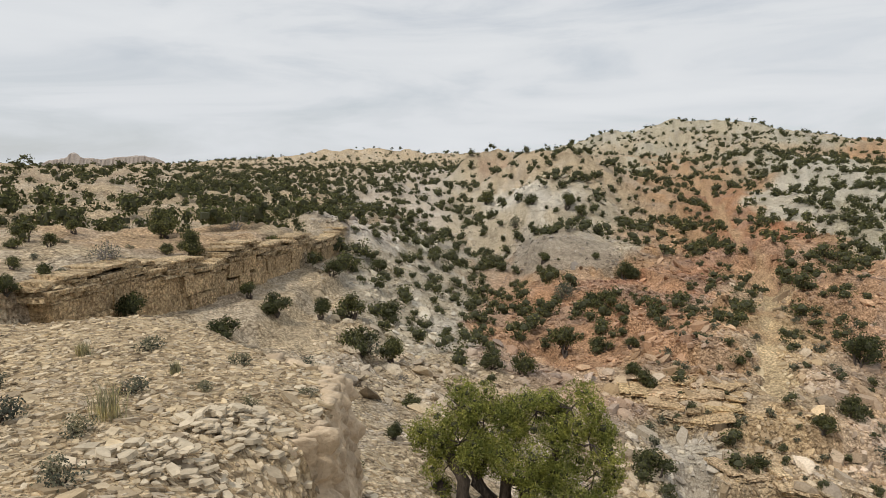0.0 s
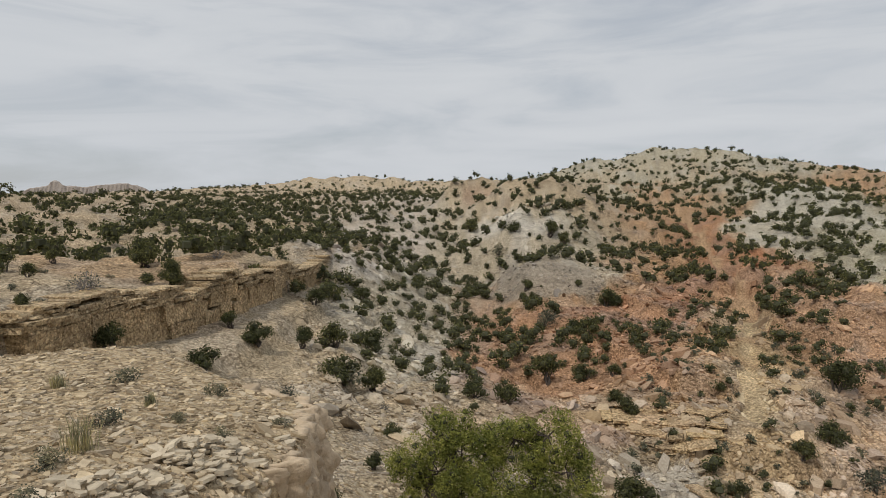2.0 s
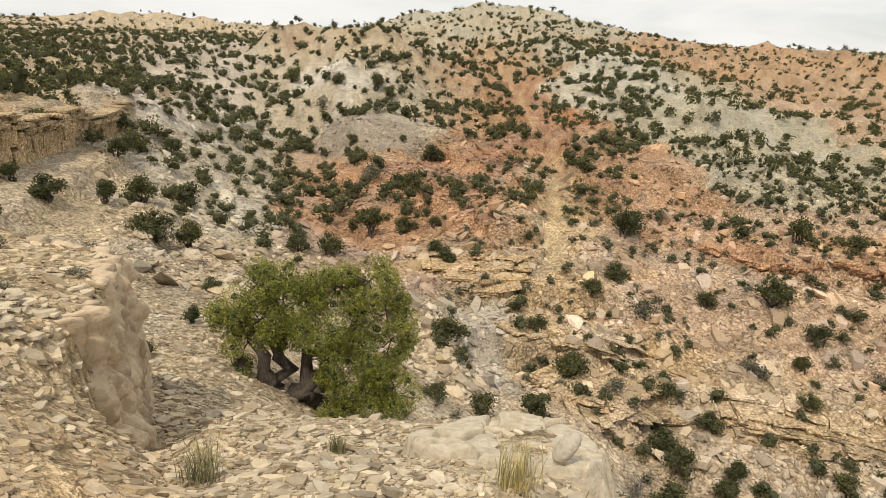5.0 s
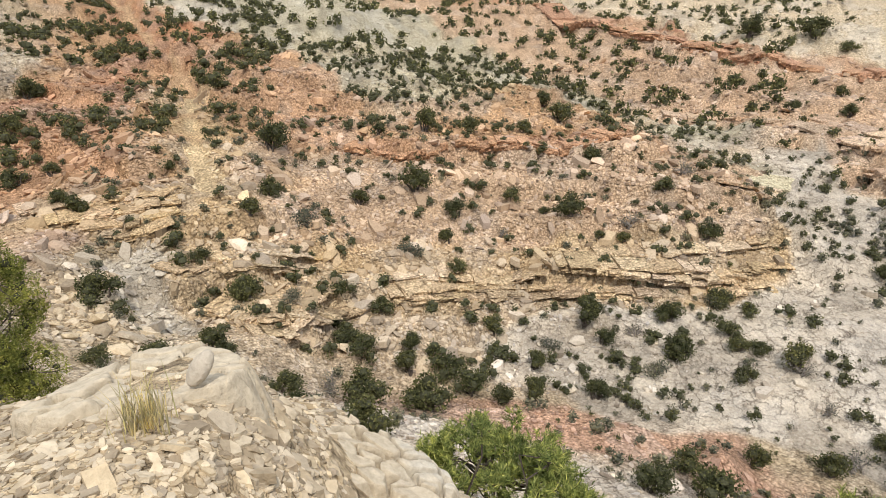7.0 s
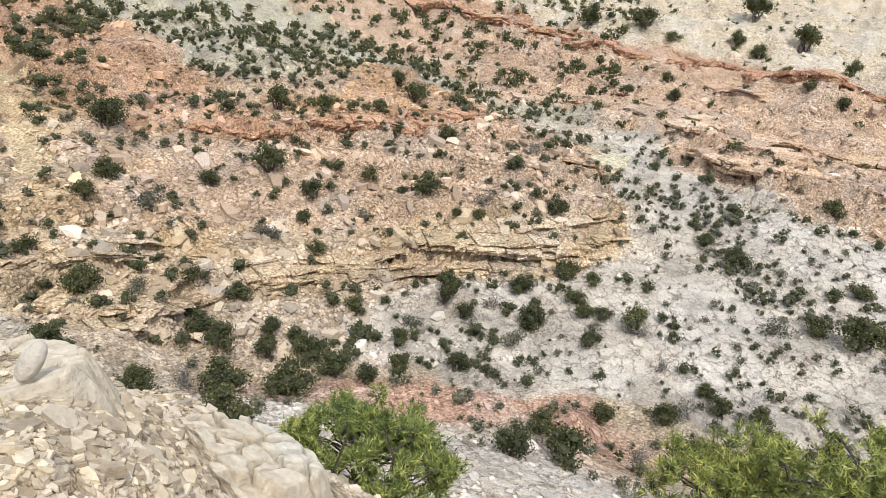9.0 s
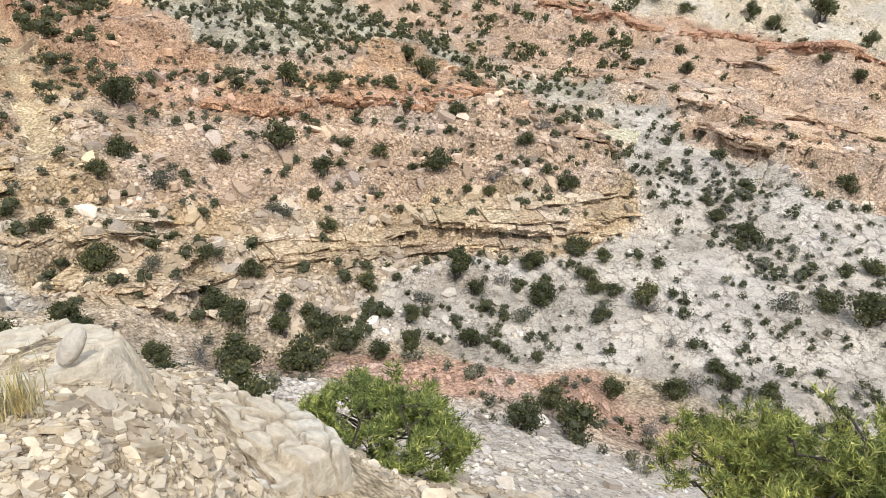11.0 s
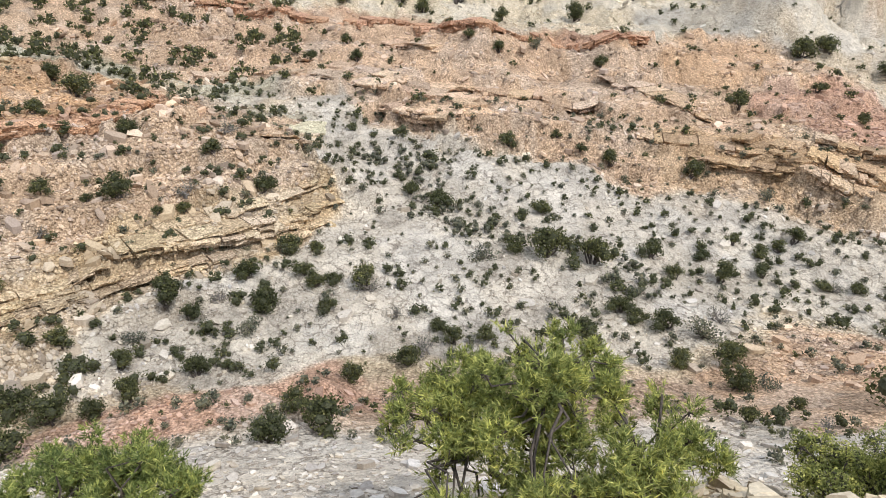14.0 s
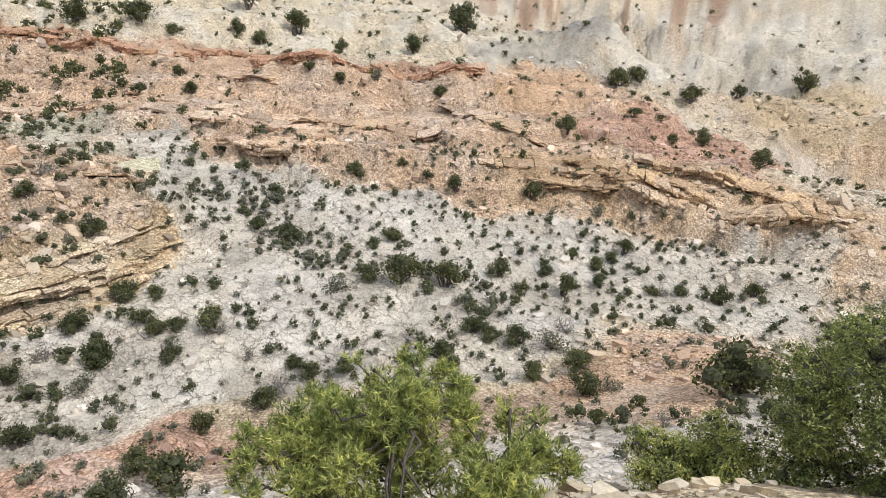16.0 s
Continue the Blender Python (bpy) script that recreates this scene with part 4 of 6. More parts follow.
BALLS = {cuts: cube_ball(cuts) for cuts in (1, 2, 3)}


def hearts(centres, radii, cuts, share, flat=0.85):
    """Uneven lumps that fill the inside of some clumps."""
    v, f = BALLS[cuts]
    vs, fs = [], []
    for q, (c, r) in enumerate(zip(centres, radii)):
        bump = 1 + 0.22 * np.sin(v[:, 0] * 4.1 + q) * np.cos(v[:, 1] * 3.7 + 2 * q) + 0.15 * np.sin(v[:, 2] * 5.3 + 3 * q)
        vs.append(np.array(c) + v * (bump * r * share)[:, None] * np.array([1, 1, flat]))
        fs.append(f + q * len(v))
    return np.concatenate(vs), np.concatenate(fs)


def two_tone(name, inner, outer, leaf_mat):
    """A crown: lumps coloured dark for the shade inside it, the sprays outside them."""
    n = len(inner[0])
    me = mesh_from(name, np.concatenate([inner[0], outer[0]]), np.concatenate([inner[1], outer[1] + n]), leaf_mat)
    me.materials.append(CROWN_SHADE)
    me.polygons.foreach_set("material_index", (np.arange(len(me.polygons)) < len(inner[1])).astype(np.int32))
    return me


def bush_meshes(seed, kind):
    """A shrub of unit half-width standing on its origin: the mesh of its stems and that of its crown."""
    rng = np.random.default_rng(seed)
    tall = {"juniper": 1.5, "round": 1.15, "sage": 0.85, "bare": 1.1}[kind]
    k = {"juniper": 9, "round": 8, "sage": 7, "bare": 6}[kind]
    cen, rad = [], []
    for i in range(k):
        a, r = rng.random() * 6.283, 0.62 * math.sqrt(rng.random())
        h = tall * (0.28 + 0.5 * rng.random() * (1.2 - r))
        cen.append((r * math.cos(a), r * math.sin(a), h))
        rad.append(0.30 + 0.2 * rng.random())
    cen.append((0.1 * rng.normal(), 0.1 * rng.normal(), tall * 0.78))
    rad.append(0.33)
    paths = [limb(rng, (0.05 * rng.normal(), 0.05 * rng.normal(), -0.12), c, 0.075 if kind != "sage" else 0.04, 0.02, 0.2, 4) for c in cen[:6]]
    if kind == "bare":
        for c in cen:
            for _ in range(5):
                paths.append(limb(rng, np.array(c) * 0.6, np.array(c) + rng.normal(size=3) * 0.3, 0.022, 0.008, 0.2, 2))
    v, f = tubes(paths, 5)
    stems = mesh_from("trunk", v, f, TWIG if kind == "bare" else BARK, None, True)
    n, leaf, mat = {"juniper": (1500, 0.095, JUNIPER_FAR), "round": (1500, 0.09, JUNIPER_FAR), "sage": (600, 0.10, SAGE), "bare": (220, 0.085, SAGE)}[kind]
    outer = sprays(rng, cen, rad, n, leaf, 0.85, 0.25, 0.8)
    if kind in ("bare", "sage"):
        return stems, mesh_from("crown", *outer, mat)
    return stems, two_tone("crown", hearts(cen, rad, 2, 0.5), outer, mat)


BUSH_SETS = {kind: [bush_meshes(100 * i + len(kind), kind) for i in range(count)]
             for kind, count in (("juniper", 6), ("round", 4), ("sage", 4), ("bare", 3))}
BUSH_WORDS = {"juniper": ("juniper_bush", "dark green juniper bush rooted in pale scree", "bush"),
              "round": ("round_shrub", "dense rounded dark green shrub on the slope", "shrub"),
              "sage": ("sagebrush", "grey-green sagebrush on gravelly ground", "shrub"),
              "bare": ("dry_shrub", "half-bare grey shrub with thin dead twigs", "shrub")}
PROTOTYPES = {}


def plant_bush(kind, variant, x, y, z, radius, turn, group):
    key = (kind, variant)
    m = Matrix.LocRotScale((x, y, z), Euler((0, 0, turn)), None)
    if key not in PROTOTYPES:
        name, label, cat = BUSH_WORDS[kind]
        ob = thing(name, x, y, z, turn, 1.0, label, cat, group)
        stems, crown = BUSH_SETS[kind][variant]
        part("trunk", stems, ob)
        part("crown", crown, ob)
        PROTOTYPES[key] = ob
    else:
        ob = copy_thing(PROTOTYPES[key], m)
        ob["group"] = group
    ob.matrix_basis = m @ Matrix.Diagonal((radius * 1.08, radius * 1.08, 1.08 * radius * (0.85 + 0.3 * ((x * 7.3 + y * 3.1) % 1.0)), 1))
    return ob


# ---- bushes that stand out one by one: x, y, half-width ----
HILL_BUSHES = [(18.5, 30.5, 0.74), (21.2, 28.9, 1.02), (21.1, 32.2, 0.87), (26.3, 30.4, 0.73), (29.9, 29.1, 1.22), (25.5, 24.8, 1), (34.4, 24.3, 0.72), (40.2, 26, 0.74), (42.6, 23.4, 0.86), (32.8, 35.8, 0.75), (25.9, 39.3, 1.26), (36.2, 34.1, 1.1), (38.7, 31.9, 1), (42.1, 29.1, 0.68), (52, 34.4, 1.04), (47.9, 29.9, 1.24), (43.7, 16.9, 0.93), (40.6, 16.6, 0.78), (38.9, 12.9, 0.84), (36.5, 16.8, 0.88), (34.7, 17.8, 0.39), (35.9, 16.8, 0.51), (34.6, 21.9, 0.45), (35.1, 20.2, 0.99), (30.4, 25.8, 0.82), (28.2, 24.4, 0.69), (26.5, 22.2, 0.65), (31.7, 23.1, 0.62)]
FOOT_BUSHES = [(19.9, 24.5, 0.79), (21.2, 22.8, 0.73), (15, 25.9, 1.01), (24.8, 17.9, 0.73), (20.5, 20, 0.65), (19.3, 18.7, 0.8), (20.8, 17.6, 0.98), (20.3, 15.8, 0.94), (16.7, 15, 1.14), (24.3, 15.1, 0.7), (26.4, 15.4, 0.68), (28.9, 15.1, 0.98), (28.8, 13.7, 0.6), (30.4, 12.8, 0.67), (35.6, 10.3, 0.87), (32.5, 12.1, 0.66), (35.5, 8.6, 0.62), (33.3, 8.8, 0.74), (32.6, 8.1, 0.65), (33.3, 7.2, 0.59), (30.5, 10.1, 0.91), (28.7, 10.5, 0.91), (33.2, 5.4, 1.01), (30.7, 7, 0.65), (24.8, 11.7, 0.73), (25.5, 10.6, 0.37), (20.7, 14.4, 0.66), (22.1, 13.7, 0.75)]
STREAM_BUSHES = [(11.8, 17.6, 0.72), (9.5, 15.4, 0.38), (14.6, 18.6, 0.77), (15.3, 17.4, 1.04), (18.1, 21.9, 0.85), (17.9, 20.3, 0.85), (9.5, 13.8, 0.77), (11, 12.1, 0.89), (17.9, 6, 0.78), (20.7, 5.8, 0.72), (19.2, 4.2, 1.03), (25.1, 4.7, 0.67), (23.3, 2.4, 0.69), (11.2, 21.6, 0.73), (11.5, 21.4, 0.55), (25.2, 0.5, 0.6)]
GULLY_BUSHES = [(35.3, 10.5, 0.87), (32.2, 11.9, 0.83), (30.3, 10.2, 0.87), (30.6, 7.1, 0.65), (32.8, 5.2, 0.94), (30.9, 3.4, 0.65), (30.5, 1, 0.58), (29.5, 0.1, 0.67), (29.9, -1.6, 0.63), (28.2, 1.4, 0.89), (25.4, 0.6, 0.6), (27, 2.2, 0.7), (44, -0.6, 0.64), (44.2, -5, 0.91), (46.3, 4.4, 0.85), (44.5, 2.1, 1.12), (39.7, -3.4, 0.93), (39.2, -5.4, 1.39), (38.8, -8.3, 1.21), (38.2, -1.2, 1.08), (33.9, -9.1, 0.88), (40.4, -12.3, 0.98), (39, -16.4, 0.95), (41.2, -16, 0.73)]
EAST_BUSHES = [(38.8, -13.5, 0.69), (39.9, -19.4, 0.74), (42.4, -20.1, 0.77), (43.1, -21.7, 0.66), (38.8, -23.6, 0.75), (38.9, -25, 0.64), (37.7, -27.5, 0.86), (38.1, -30.1, 0.8), (43.3, -18.5, 0.64), (52.2, -11.1, 0.85), (52.9, -8.7, 0.62), (54.2, -6.8, 0.63), (53, -3, 0.94), (63.6, -24.4, 1.36), (71.3, -12.5, 0.94), (72.9, -5.9, 1.01), (51.3, -17.3, 0.96), (48.5, -22.5, 0.95), (43.7, -22.7, 0.8), (67.9, -33.3, 0.85), (62.1, -35.4, 0.81), (61.6, -38.3, 1.01), (58.2, -43.1, 1.32), (39, -22.8, 0.66)]
RIDGE_BUSHES = [(99.3, -20.3, 2.62), (92.9, -11.8, 1.7), (96.3, -2.3, 1.08), (72.7, 1.4, 0.75), (70.7, -1.8, 0.8), (99.3, 4.2, 2.15), (96.6, 8.6, 1.26), (111.1, 11.7, 2.89), (96.8, 11.7, 1.26), (79.5, -36.1, 1.69), (77, -44.9, 1.54), (85, -56.2, 1.32), (94.9, 23.4, 2.11), (93.7, 30.8, 2.14), (92.8, 18.9, 1.23), (68.6, 12.6, 0.79), (65.6, 16.7, 0.77), (73.2, 14.5, 0.84), (91.9, -71.6, 2.01), (80, -39.1, 1.53)]
BENCH_BUSHES = [(31.8, -6.8, 0.99), (30.7, -7.2, 0.7), (32.5, -11.5, 0.87), (31.5, -13.1, 1.23), (26.2, -13.1, 0.87), (25.9, -14.3, 0.7), (21.1, -11.5, 0.51), (29, -13.7, 0.97), (29.1, -11.4, 0.77), (19.3, -13.2, 0.48), (22.9, -14, 0.4), (21.8, -17.5, 1.87), (12.8, -10.2, 0.49), (28, -7.5, 0.66), (33.1, -10.1, 0.75), (33.5, -14.7, 0.78)]
COVE_BUSHES = [(-5.5, 55.6, 1.03), (-7.9, 45.8, 0.86), (-8.6, 32.9, 0.88), (-11.4, 43.7, 1.09), (-9.2, 26.9, 0.74), (-5.5, 25.9, 0.51), (-2, 13.3, 0.29), (-7, 36.1, 0.76), (-4, 30.8, 1.02), (-2.7, 32.4, 0.89), (-3.4, 42.9, 1.2), (-13.1, 33.4, 0.71), (-17, 39.3, 1.17), (-14.4, 45, 0.79), (-12.6, 26.1, 0.78), (-10.3, 34.4, 0.64), (-5.4, 37.8, 1.03), (-1.2, 23.9, 0.4), (-1.4, 18, 0.35), (18.9, 67.1, 1.23), (11.6, 69.7, 0.75), (16.8, 71.4, 0.58), (11.2, 73, 0.97), (19.7, 91.5, 1.22), (10.7, 94.8, 1.46), (8.2, 127.1, 1.94), (13.1, 95.5, 1.26), (17.7, 93.8, 1.46)]
TABLE_SHRUBS = [(-14, 26.7, 0.82), (-17.5, 40.7, 1.06), (-13.1, 33.6, 0.66), (-19.7, 30.5, 0.63), (-18.2, 27.4, 0.43), (-16.8, 27.6, 0.39), (-20.3, 35.8, 0.5), (-18.4, 31.4, 0.29), (-14.6, 23.5, 0.44), (-14.5, 24.3, 0.37), (-15.7, 23.5, 0.37), (-25.4, 54.5, 0.52), (-14.7, 21.6, 0.46), (-13.5, 31.4, 0.45), (-27.6, 49.9, 0.5), (-16.2, 25.5, 0.26), (-15.3, 31.6, 0.25)]
WASH_BUSHES = [(17.7, 38.5, 0.61), (11.9, 37.1, 0.71), (11.7, 38.7, 0.66), (9.3, 27.5, 1.08), (8.7, 20.7, 0.68), (6.8, 21.2, 0.56), (-1.9, 28.8, 0.4), (-4, 30.8, 1.13), (8.5, 44.1, 1.26), (11.2, 45, 1), (4.7, 37.3, 0.86), (2.9, 36.8, 0.84), (14.5, 28.6, 0.63), (15.3, 25.8, 0.87), (13.1, 44.1, 0.62), (11, 59.5, 1.47), (12.8, 56, 1.27), (14, 54.7, 1.13), (19.6, 67.1, 1.23), (16.6, 24.3, 0.71)]



def plant_lists():
    rng = np.random.default_rng(7)
    rows = []
    for group, mix, items in (("bushes on the red spur", (0.6, 0.25, 0.05, 0.1), HILL_BUSHES), ("bushes at the foot of the spur", (0.45, 0.35, 0.08, 0.12), FOOT_BUSHES),
                              ("bushes by the stream", (0.75, 0.1, 0.05, 0.1), STREAM_BUSHES), ("bushes in the white gully", (0.35, 0.45, 0.1, 0.1), GULLY_BUSHES),
                              ("bushes on the east wall", (0.5, 0.4, 0.05, 0.05), EAST_BUSHES), ("bushes on the pale ridge", (0.8, 0.2, 0.0, 0.0), RIDGE_BUSHES),
                              ("bushes on the bench", (0.6, 0.25, 0.1, 0.05), BENCH_BUSHES), ("bushes round the cove", (0.8, 0.1, 0.05, 0.05), COVE_BUSHES),
                              ("shrubs on the tableland", (0.25, 0.1, 0.55, 0.1), TABLE_SHRUBS),
                              ("bushes along the wash", (0.65, 0.2, 0.1, 0.05), WASH_BUSHES)):
        for x, y, r in items:
            kind = ("juniper", "round", "sage", "bare")[rng.choice(4, p=mix)]
            rows.append((group, kind, x, y, r))
    z = land(np.array([q[2] for q in rows]), np.array([q[3] for q in rows]))[0]
    for (group, kind, x, y, r), h in zip(rows, z):
        plant_bush(kind, int(rng.integers(len(BUSH_SETS[kind]))), x, y, float(h) - 0.04 * r, r, rng.random() * 6.28, group)
    return np.array([q[2:5] for q in rows])


STANDING = plant_lists()

# ---- woods: the shrubs past counting, one object for each stretch of land ----
def grove(name, label, seed, tries, area, spacing, size, leaf_mat, quads=70, leaf=0.3, keep=None):
    """Shrubs strewn over an area (azimuth from, to; distance from, to), as one mesh."""
    rng = np.random.default_rng(seed)
    a = np.radians(area[0] + (area[1] - area[0]) * rng.random(tries))
    d = np.sqrt(area[2] ** 2 + (area[3] ** 2 - area[2] ** 2) * rng.random(tries) ** 1.25)
    x, y = d * np.sin(a), d * np.cos(a)
    dens = 0.5 + fbm(x, y, 22, 3, seed + 5) * 1.1
    ok = rng.random(tries) < dens
    x, y, d = x[ok], y[ok], d[ok]
    if keep is not None:
        k = keep(x, y, d)
        x, y, d = x[k], y[k], d[k]
    taken, cell = [], {}
    for i in range(len(x)):                                   # keep them apart
        s = spacing * (0.6 + d[i] / 300)
        key = (int(x[i] // s), int(y[i] // s))
        if key in cell or np.min(np.hypot(STANDING[:, 0] - x[i], STANDING[:, 1] - y[i]) - STANDING[:, 2]) < 0.5 * size:
            continue
        cell[key] = True
        taken.append(i)
    x, y, d = x[taken], y[taken], d[taken]
    z, col = land(x, y)
    protos = []
    for q in range(7):
        r2 = np.random.default_rng(seed * 31 + q)
        cen = [(0.26 * r2.normal(), 0.26 * r2.normal(), 0.35 + 0.75 * r2.random()) for _ in range(6)]
        rad = [0.36 + 0.2 * r2.random() for _ in cen]
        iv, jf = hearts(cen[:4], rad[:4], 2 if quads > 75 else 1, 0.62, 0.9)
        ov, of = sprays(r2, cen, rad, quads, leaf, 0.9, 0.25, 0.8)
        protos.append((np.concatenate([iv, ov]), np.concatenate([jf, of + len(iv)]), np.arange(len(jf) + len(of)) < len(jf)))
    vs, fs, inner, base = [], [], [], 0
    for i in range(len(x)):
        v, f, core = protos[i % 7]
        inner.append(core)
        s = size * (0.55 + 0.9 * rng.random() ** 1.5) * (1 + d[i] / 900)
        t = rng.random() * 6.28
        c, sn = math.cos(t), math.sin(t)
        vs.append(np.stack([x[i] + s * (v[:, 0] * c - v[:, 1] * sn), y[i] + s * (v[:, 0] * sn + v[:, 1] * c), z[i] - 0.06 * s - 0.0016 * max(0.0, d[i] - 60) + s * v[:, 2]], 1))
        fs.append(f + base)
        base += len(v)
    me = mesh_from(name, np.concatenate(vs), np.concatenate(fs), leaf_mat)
    # filling lumps get the painted inner shade; sage keeps its leaf colour
    me.materials.append(CROWN_SHADE if leaf_mat != SAGE else SAGE)
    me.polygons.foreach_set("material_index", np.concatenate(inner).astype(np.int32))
    return tagged(new(name, me), label, "bushes", kind="stuff")


def rim_side(x, y):
    return side(x, y, RIM)


def off_wash(x, y, wide=1.6):
    """Clear of the washed beds."""
    ok = np.ones(len(x), bool)
    for name, half, _, _ in WASHES:
        pts = next(p for n, _, p in LAND if n == name)
        ok &= np.abs(side(x, y, [p[:2] for p in pts])) > half * wide
    return ok


def off3(x, y, d):
    return off_wash(x, y)


def slope_side(x, y, d):
    return ((rim_side(x, y) < 0) | (d > 62)) & ~((d < 48) & (x > 3)) & ~((d < 48) & (x < -5)) & off_wash(x, y) & ~within(x, y, "grey dome", "bluff band")


grove("juniper_scrub", "scattered dark juniper scrub on the near pale slopes", 11, 6000, (-16, 34, 30, 80), 2.35, 0.82, JUNIPER_FAR, 200, 0.16, slope_side)
grove("hillside_scrub", "dark juniper scrub dotted over the pale hillsides", 21, 46000, (-24, 34, 80, 270), 2.15, 0.86, JUNIPER_FAR, 80, 0.24, slope_side)
grove("tableland_scrub", "low juniper and sage scrub on the tableland", 12, 27000, (-46, 2, 46, 620), 3.2, 0.95, JUNIPER_FAR, 64, 0.3, lambda x, y, d: (rim_side(x, y) > 1.5))
grove("ridge_scrub", "dark shrubs dotted over the far pale ridges", 13, 22000, (20, 75, 66, 330), 2.7, 0.8, JUNIPER_FAR, 66, 0.3, lambda x, y, d: ((d > 80) | (x > 46)) & off_wash(x, y, 2.5) & ~within(x, y, "spur rust", "spur rust west", "spur orange"))
grove("skyline_scrub", "dark juniper scrub along the skyline", 14, 24000, (-42, 62, 235, 640), 3.2, 0.9, JUNIPER_FAR, 34, 0.42)
grove("spur_scrub", "dense low scrub on the back of the spur", 15, 5200, (36, 72, 50, 84), 1.5, 0.5, JUNIPER_FAR, 80, 0.2, lambda x, y, d: within(x, y, "spur back") | ((side(x, y, [(33, 40), (40, 31), (49, 27), (56, 20)]) > 0.5) & ~within(x, y, "spur orange", "spur rust", "spur rust west", "east slope")))
grove("east_scrub", "small dark shrubs dotted over the east wall", 16, 2600, (62, 142, 55, 200), 3.6, 0.5, JUNIPER_FAR, 64, 0.28)
grove("gully_scrub", "small dark rounded shrubs on the white rock", 19, 2200, (52, 138, 24, 58), 1.7, 0.4, JUNIPER_FAR, 130, 0.2, lambda x, y, d: land(x, y)[1][:, 2] > 0.36)
grove("spur_face_shrubs", "small dark green shrubs on the rubble slope", 23, 1100, (20, 72, 27, 54), 2.0, 0.46, JUNIPER_FAR, 170, 0.17, off3)
GULLY = [(50.5, 7.5), (51.4, 5.1), (46.8, 3.4), (42.5, 0.1), (41.7, -2.9), (40.2, -5.8), (39.5, -8.8), (36.6, -10.9)]
grove("gully_brush", "dense grey-green brush along the floor of the white gully", 31, 9000, (62, 112, 28, 62), 0.9, 0.38, SAGE, 80, 0.2, lambda x, y, d: np.abs(side(x, y, GULLY)) < 1.5)
grove("gully_junipers", "small dark junipers along the floor of the white gully", 32, 2600, (62, 112, 28, 62), 2.2, 0.55, JUNIPER_FAR, 130, 0.18, lambda x, y, d: np.abs(side(x, y, GULLY)) < 1.9)
grove("low_sage", "small grey sagebrush between the stones", 17, 2600, (18, 140, 18, 62), 1.5, 0.34, SAGE, 64, 0.25, off3)
grove("slope_tufts", "small dark tufts between the stones", 18, 1800, (10, 140, 20, 75), 1.7, 0.26, JUNIPER_FAR, 50, 0.3, off3)


# ---- stones ----
def slab_shape(rng):
    n = int(rng.integers(4, 7))
    a = (np.arange(n) + 0.7 * rng.random(n)) / n * 6.283
    r = 0.34 + 0.26 * rng.random(n)
    low = np.stack([r * np.cos(a) * 1.02, r * np.sin(a), np.full(n, -0.5)], 1)
    k = 0.92 + 0.1 * rng.random(n)
    top = np.stack([r * k * np.cos(a) * 1.02, r * k * np.sin(a), 0.40 + 0.12 * rng.random(n)], 1)
    v = np.concatenate([low, top, [[0.05 * rng.normal(), 0.05 * rng.normal(), 0.47]]])
    f = []
    for i in range(n):
        j = (i + 1) % n
        f += [(i, j, n + j), (i, n + j, n + i), (n + i, n + j, 2 * n)]
    return v, np.array(f)


def chunk_shape(rng):
    g = (1 + 5 ** 0.5) / 2
    v = np.array([(-1, g, 0), (1, g, 0), (-1, -g, 0), (1, -g, 0), (0, -1, g), (0, 1, g), (0, -1, -g), (0, 1, -g), (g, 0, -1), (g, 0, 1), (-g, 0, -1), (-g, 0, 1)], float) / 3.6
    f = np.array([(0, 11, 5), (0, 5, 1), (0, 1, 7), (0, 7, 10), (0, 10, 11), (1, 5, 9), (5, 11, 4), (11, 10, 2), (10, 7, 6), (7, 1, 8),
                  (3, 9, 4), (3, 4, 2), (3, 2, 6), (3, 6, 8), (3, 8, 9), (4, 9, 5), (2, 4, 11), (6, 2, 10), (8, 6, 7), (9, 8, 1)])
    v = v * (0.65 + 0.6 * rng.random((12, 1)))
    v = np.sign(v) * np.abs(v) ** 0.8 * 0.85
    return v, f


_rng = np.random.default_rng(5)
SLABS = [slab_shape(_rng) for _ in range(9)]
CHUNKS = [chunk_shape(_rng) for _ in range(9)]


